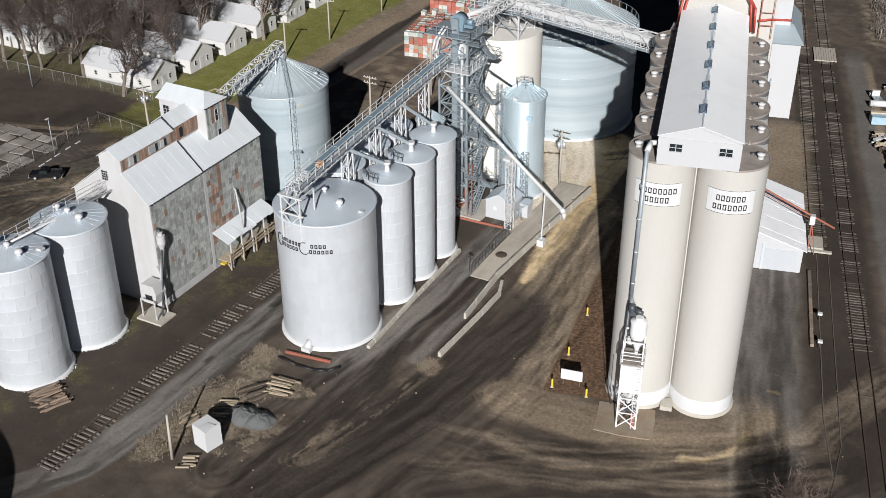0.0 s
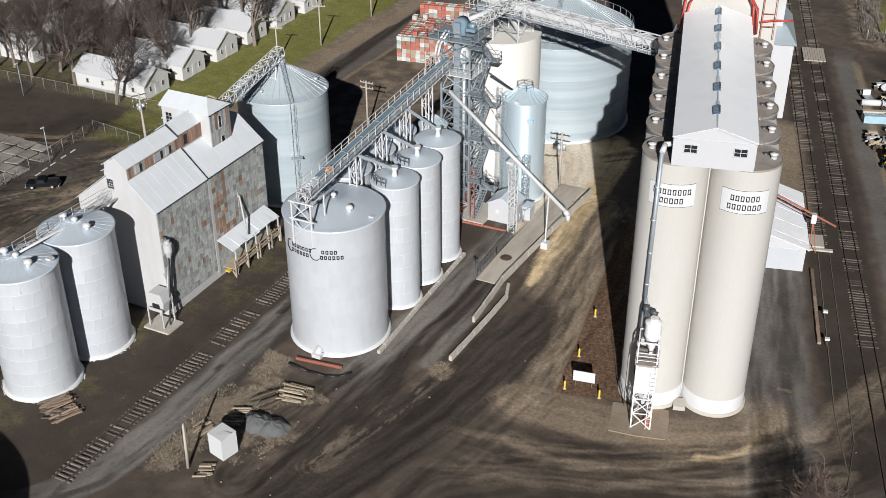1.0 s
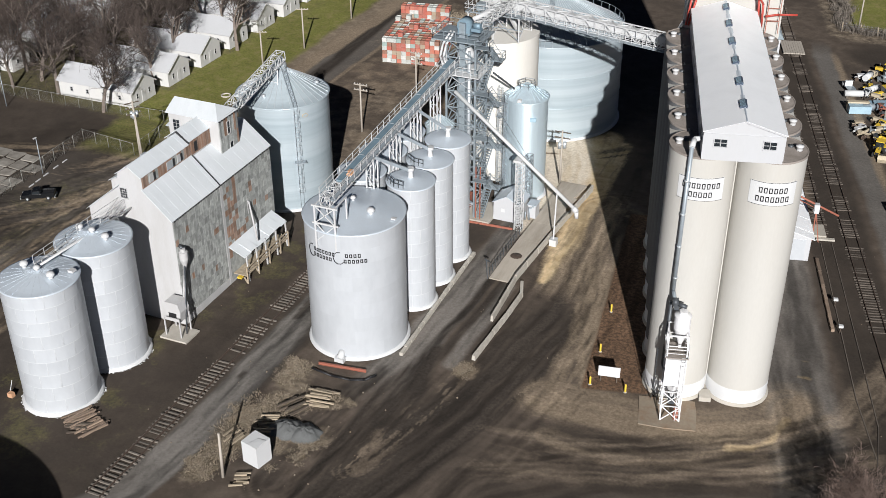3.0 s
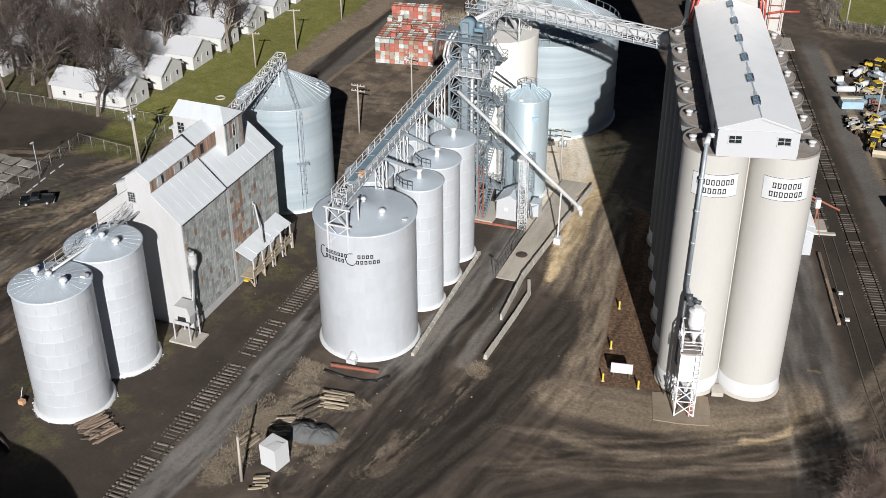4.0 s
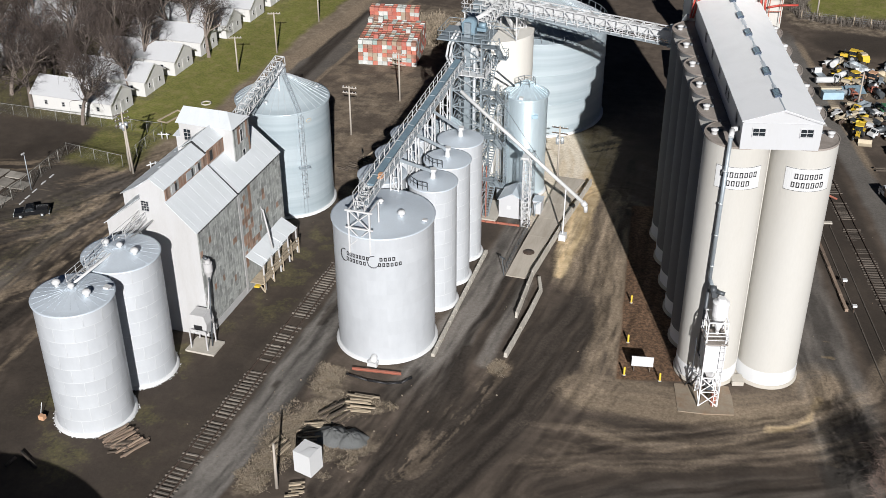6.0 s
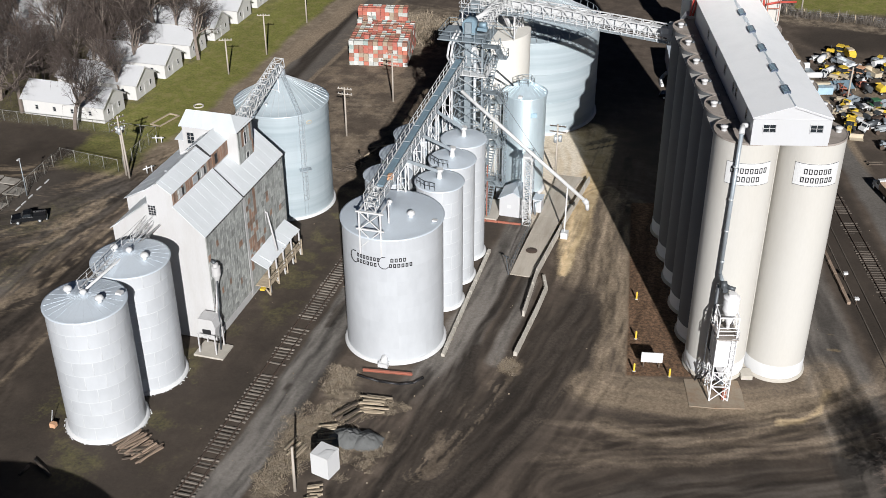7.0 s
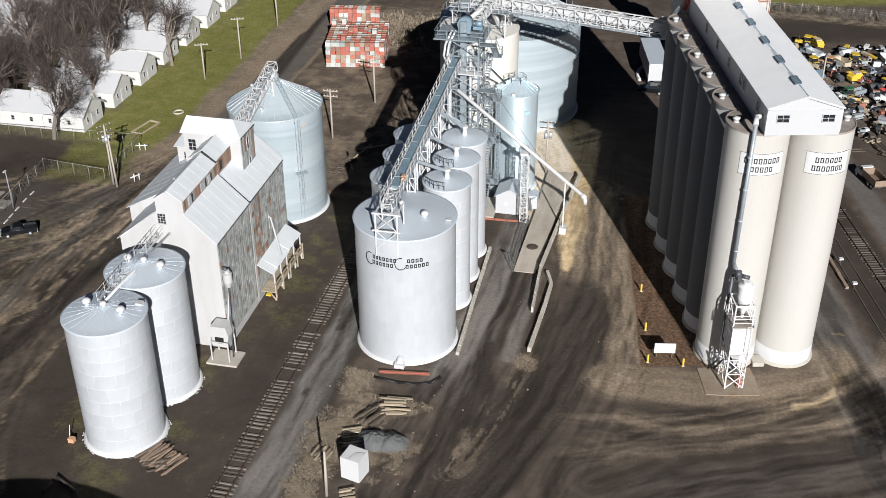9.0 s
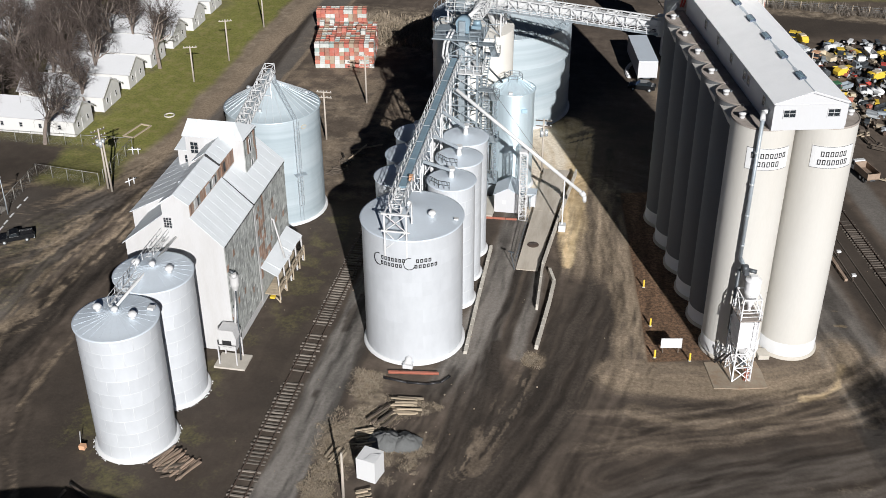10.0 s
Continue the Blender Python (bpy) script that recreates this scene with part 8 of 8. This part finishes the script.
for k in range(16):
    p, l = more.choice(((yellow, "yellow-cabbed old farm truck in the machine yard"), (base_white, "white old farm truck in the machine yard"), (base_white, "white old farm truck in the machine yard"), (tan_paint, "tan old farm truck in the machine yard"), (rust_red, "rusty red old farm truck in the machine yard")))
    farm_truck(S_(30.5 + (k % 4) * 4.6 + more.uniform(-0.8, 0.8), 66 + (k // 4) * 7.4 + more.uniform(-1.5, 1.5), more.uniform(0, 360), 0.55), p, l, more.choice(("flat", "tank", "box")), more.choice((base_white, tan_paint, steel_grey, steel_dark)))
for k in range(150):
    u, v = rg.uniform(29, 52), rg.uniform(56, 94)
    if k < 30:
        u, v = rg.gauss(30, 3.0), rg.gauss(70, 3.5)
    mat = rg.choice((yellow, base_white, base_white, base_white, galv_rib, tan_paint, rust_red, steel_grey, steel_dark, steel_dark, wood_pale, wood_dark, rail_steel))
    sc = thing("scrap_implement", "old farm implement with a steel frame among weeds", "implement", E_(u, v, rg.uniform(0, 180)), "scrap implements")
    w, l = rg.uniform(0.3, 0.8), rg.uniform(0.5, 1.4)
    part("toolbar", Shape().beam((-l, 0, 0.6), (l, 0, 0.6), 0.18).beam((-l, -w, 0.5), (l, -w, 0.5), 0.14).beam((0, -w, 0.55), (0, w * 1.6, 0.5), 0.16), mat, sc)
    part("hopper", Shape().prism([(-l * 0.6, 0.7), (l * 0.6, 0.7), (l * 0.7, 1.1), (-l * 0.7, 1.1)], -0.35, 0.35, "y"), mat, sc)
    for x in (-l * 0.8, l * 0.8):
        part("disc", Shape().tube((x, -w - 0.1, 0.35), (x, -w + 0.1, 0.35), 0.35, 14), rail_steel, sc)
for k in range(9):
    u, v = rg.uniform(28.5, 34), rg.uniform(38, 58)
    timber_pile(*(ELEV @ Vector((u, v, 0))).xy, rg.uniform(0, 180), 5, 2.4, rg.choice((wood_dark, wood_pale)), "small pile of scrap timber in the machine yard", 40 + k, 1.5)
# ---- hedge, weeds and straw ----
def tufts(name, label, category, spots, mat, h, spread, blades, seed, parent=None):
    """Many small leaning blades in one object."""
    rg = random.Random(seed)
    verts, faces = [], []
    for x, y, s in spots:
        for _ in range(blades):
            a, b = rg.uniform(0, 6.28), rg.uniform(0, 1) ** 0.6 * spread * s
            px, py = x + b * math.cos(a), y + b * math.sin(a)
            t, lean_, hh = rg.uniform(0, 6.28), rg.uniform(2.0, 5.0) if h < 0.2 else rg.uniform(0.15, 1.2), h * s * rg.uniform(0.5, 1.2)
            w = (0.05 * s + 0.02) * (0.38 if h < 0.2 else 0.45)
            dx, dy = math.cos(t) * w, math.sin(t) * w
            tx, ty = px - math.sin(t) * lean_ * hh, py + math.cos(t) * lean_ * hh
            n = len(verts)
            verts += [(px - dx, py - dy, -0.05), (px + dx, py + dy, -0.05), (tx + dx * 0.4, ty + dy * 0.4, hh), (tx - dx * 0.4, ty - dy * 0.4, hh)]
            faces.append((n, n + 1, n + 2, n + 3))
    me = bpy.data.meshes.new(name)
    me.from_pydata(verts, [], faces)
    me.materials.append(mat)
    return tagged(new(name, me), label, category, kind="stuff")


rg = random.Random(4)
def clumps(places):
    """Keep the places where straw gathers."""
    return [p for p in places if noise.noise((p[0] * 0.55, p[1] * 0.55, 3)) > rg.uniform(-0.35, 0.25)]


spots = clumps([(rg.gauss(-64.9, 0.8), rg.uniform(60, 71), rg.uniform(0.5, 1.2)) for _ in range(190)] + [(rg.gauss(-62.8, 1.2), rg.uniform(66, 74), rg.uniform(0.5, 1.1)) for _ in range(170)])
spots += [(rg.gauss(-64.3, 0.5), rg.uniform(76, 80), rg.uniform(0.6, 1.0)) for _ in range(50)] + clumps([(rg.gauss(-58, 1.6), rg.gauss(67.0, 1.2), rg.uniform(0.4, 0.8)) for _ in range(50)] + [(rg.gauss(-59.0, 1.6), rg.gauss(75.0, 0.8), rg.uniform(0.4, 0.9)) for _ in range(50)])
spots += [(rg.gauss(-47.5, 0.4), rg.gauss(85.6, 0.7), rg.uniform(0.4, 0.7)) for _ in range(22)]
tufts("dry_straw", "trampled dry straw and weeds along the track road", "straw", spots, straw, 0.11, 0.9, 80, 6)
spots = [(rg.uniform(-94, -75), rg.uniform(176, 192), rg.uniform(0.9, 1.6)) for _ in range(260)]
tufts("dry_weeds", "tall dry weeds behind the crate stack", "weeds", spots, straw, 0.6, 0.9, 48, 7)
hedge = []
for a, b in (((-25.5, 236), (-21.5, 212)), ((-21.5, 212), (10, 208.5)), ((10, 208.5), (62, 218))):
    n = int(math.hypot(b[0] - a[0], b[1] - a[1]) / 0.45)
    hedge += [(a[0] + (b[0] - a[0]) * k / n + rg.gauss(0, 0.7), a[1] + (b[1] - a[1]) * k / n + rg.gauss(0, 0.7), rg.uniform(0.8, 1.6)) for k in range(n)]
weeds_grey = material("weeds_grey", (0.19, 0.165, 0.14), 0.9, 0, 0.2, 4, 0.5, 0.8, (0.1, 0.085, 0.07), 0.1, island=0.35)
tufts("hedge_weeds", "ragged grey-brown dead weeds along the field fence", "weeds", hedge, weeds_grey, 0.85, 0.9, 60, 8)
ff = thing("field_fence", "line of leaning wooden posts with wire along the field", "fence")
prev = None
for k in range(24):
    x = -22 + k * 3.2
    y = 211.5 - (x + 22) * 0.09 if x < 10 else 208.6 + (x - 10) * 0.18
    part("post", Shape().tube((x, y, -0.1), (x + rg.uniform(-0.1, 0.1), y + 0.05, 1.6), 0.09, 7), wood_pale, ff)
    if prev:
        for z in (0.6, 1.0, 1.4):
            part("wire", Shape().beam((*prev, z), (x, y, z), 0.015), steel_grey, ff)
    prev = (x, y)
for y in (124.5, 128.0, 131.5, 126.0):
    timber_pile(-81.5 + (y - 124) * 0.35, y, 40 + y, 5, 2.0, wood_dark, "brush and broken boards in the weeds", int(y), 1.6)
# pale stones strewn over the yard
def strewn(name, label, places, mat, seed):
    rg = random.Random(seed)
    s = Shape()
    for x, y, r in places:
        n = rg.choice((5, 6))
        s.lathe([(r, -0.05), (r * 0.85, r * 0.5), (0, r * 0.8)], n, (x, y), False)
    return solid(name, s, mat, label, "stones", kind="stuff")


places = [(rg.uniform(-100, -5), rg.uniform(52, 130), 0.03 + 0.09 * rg.random() ** 4) for _ in range(80)]
places += [(rg.gauss(-60, 4.5), rg.gauss(68, 7), 0.03 + 0.07 * rg.random() ** 3) for _ in range(90)]
strewn("loose_stones", "small pale stones and clods strewn over the dirt", places, concrete_worn, 3)
ring_ = [(x + (3.87 + rg.uniform(0.1, 0.5)) * math.cos(a), y + (3.87 + rg.uniform(0.1, 0.5)) * math.sin(a), rg.uniform(0.03, 0.08)) for x, y in ((-84.9, 65.57), (-84.68, 73.78)) for a in [rg.uniform(0, 6.28) for _ in range(150)]]
strewn("footing_stones", "white-painted rough stones round the bin footings", ring_, base_white, 5)
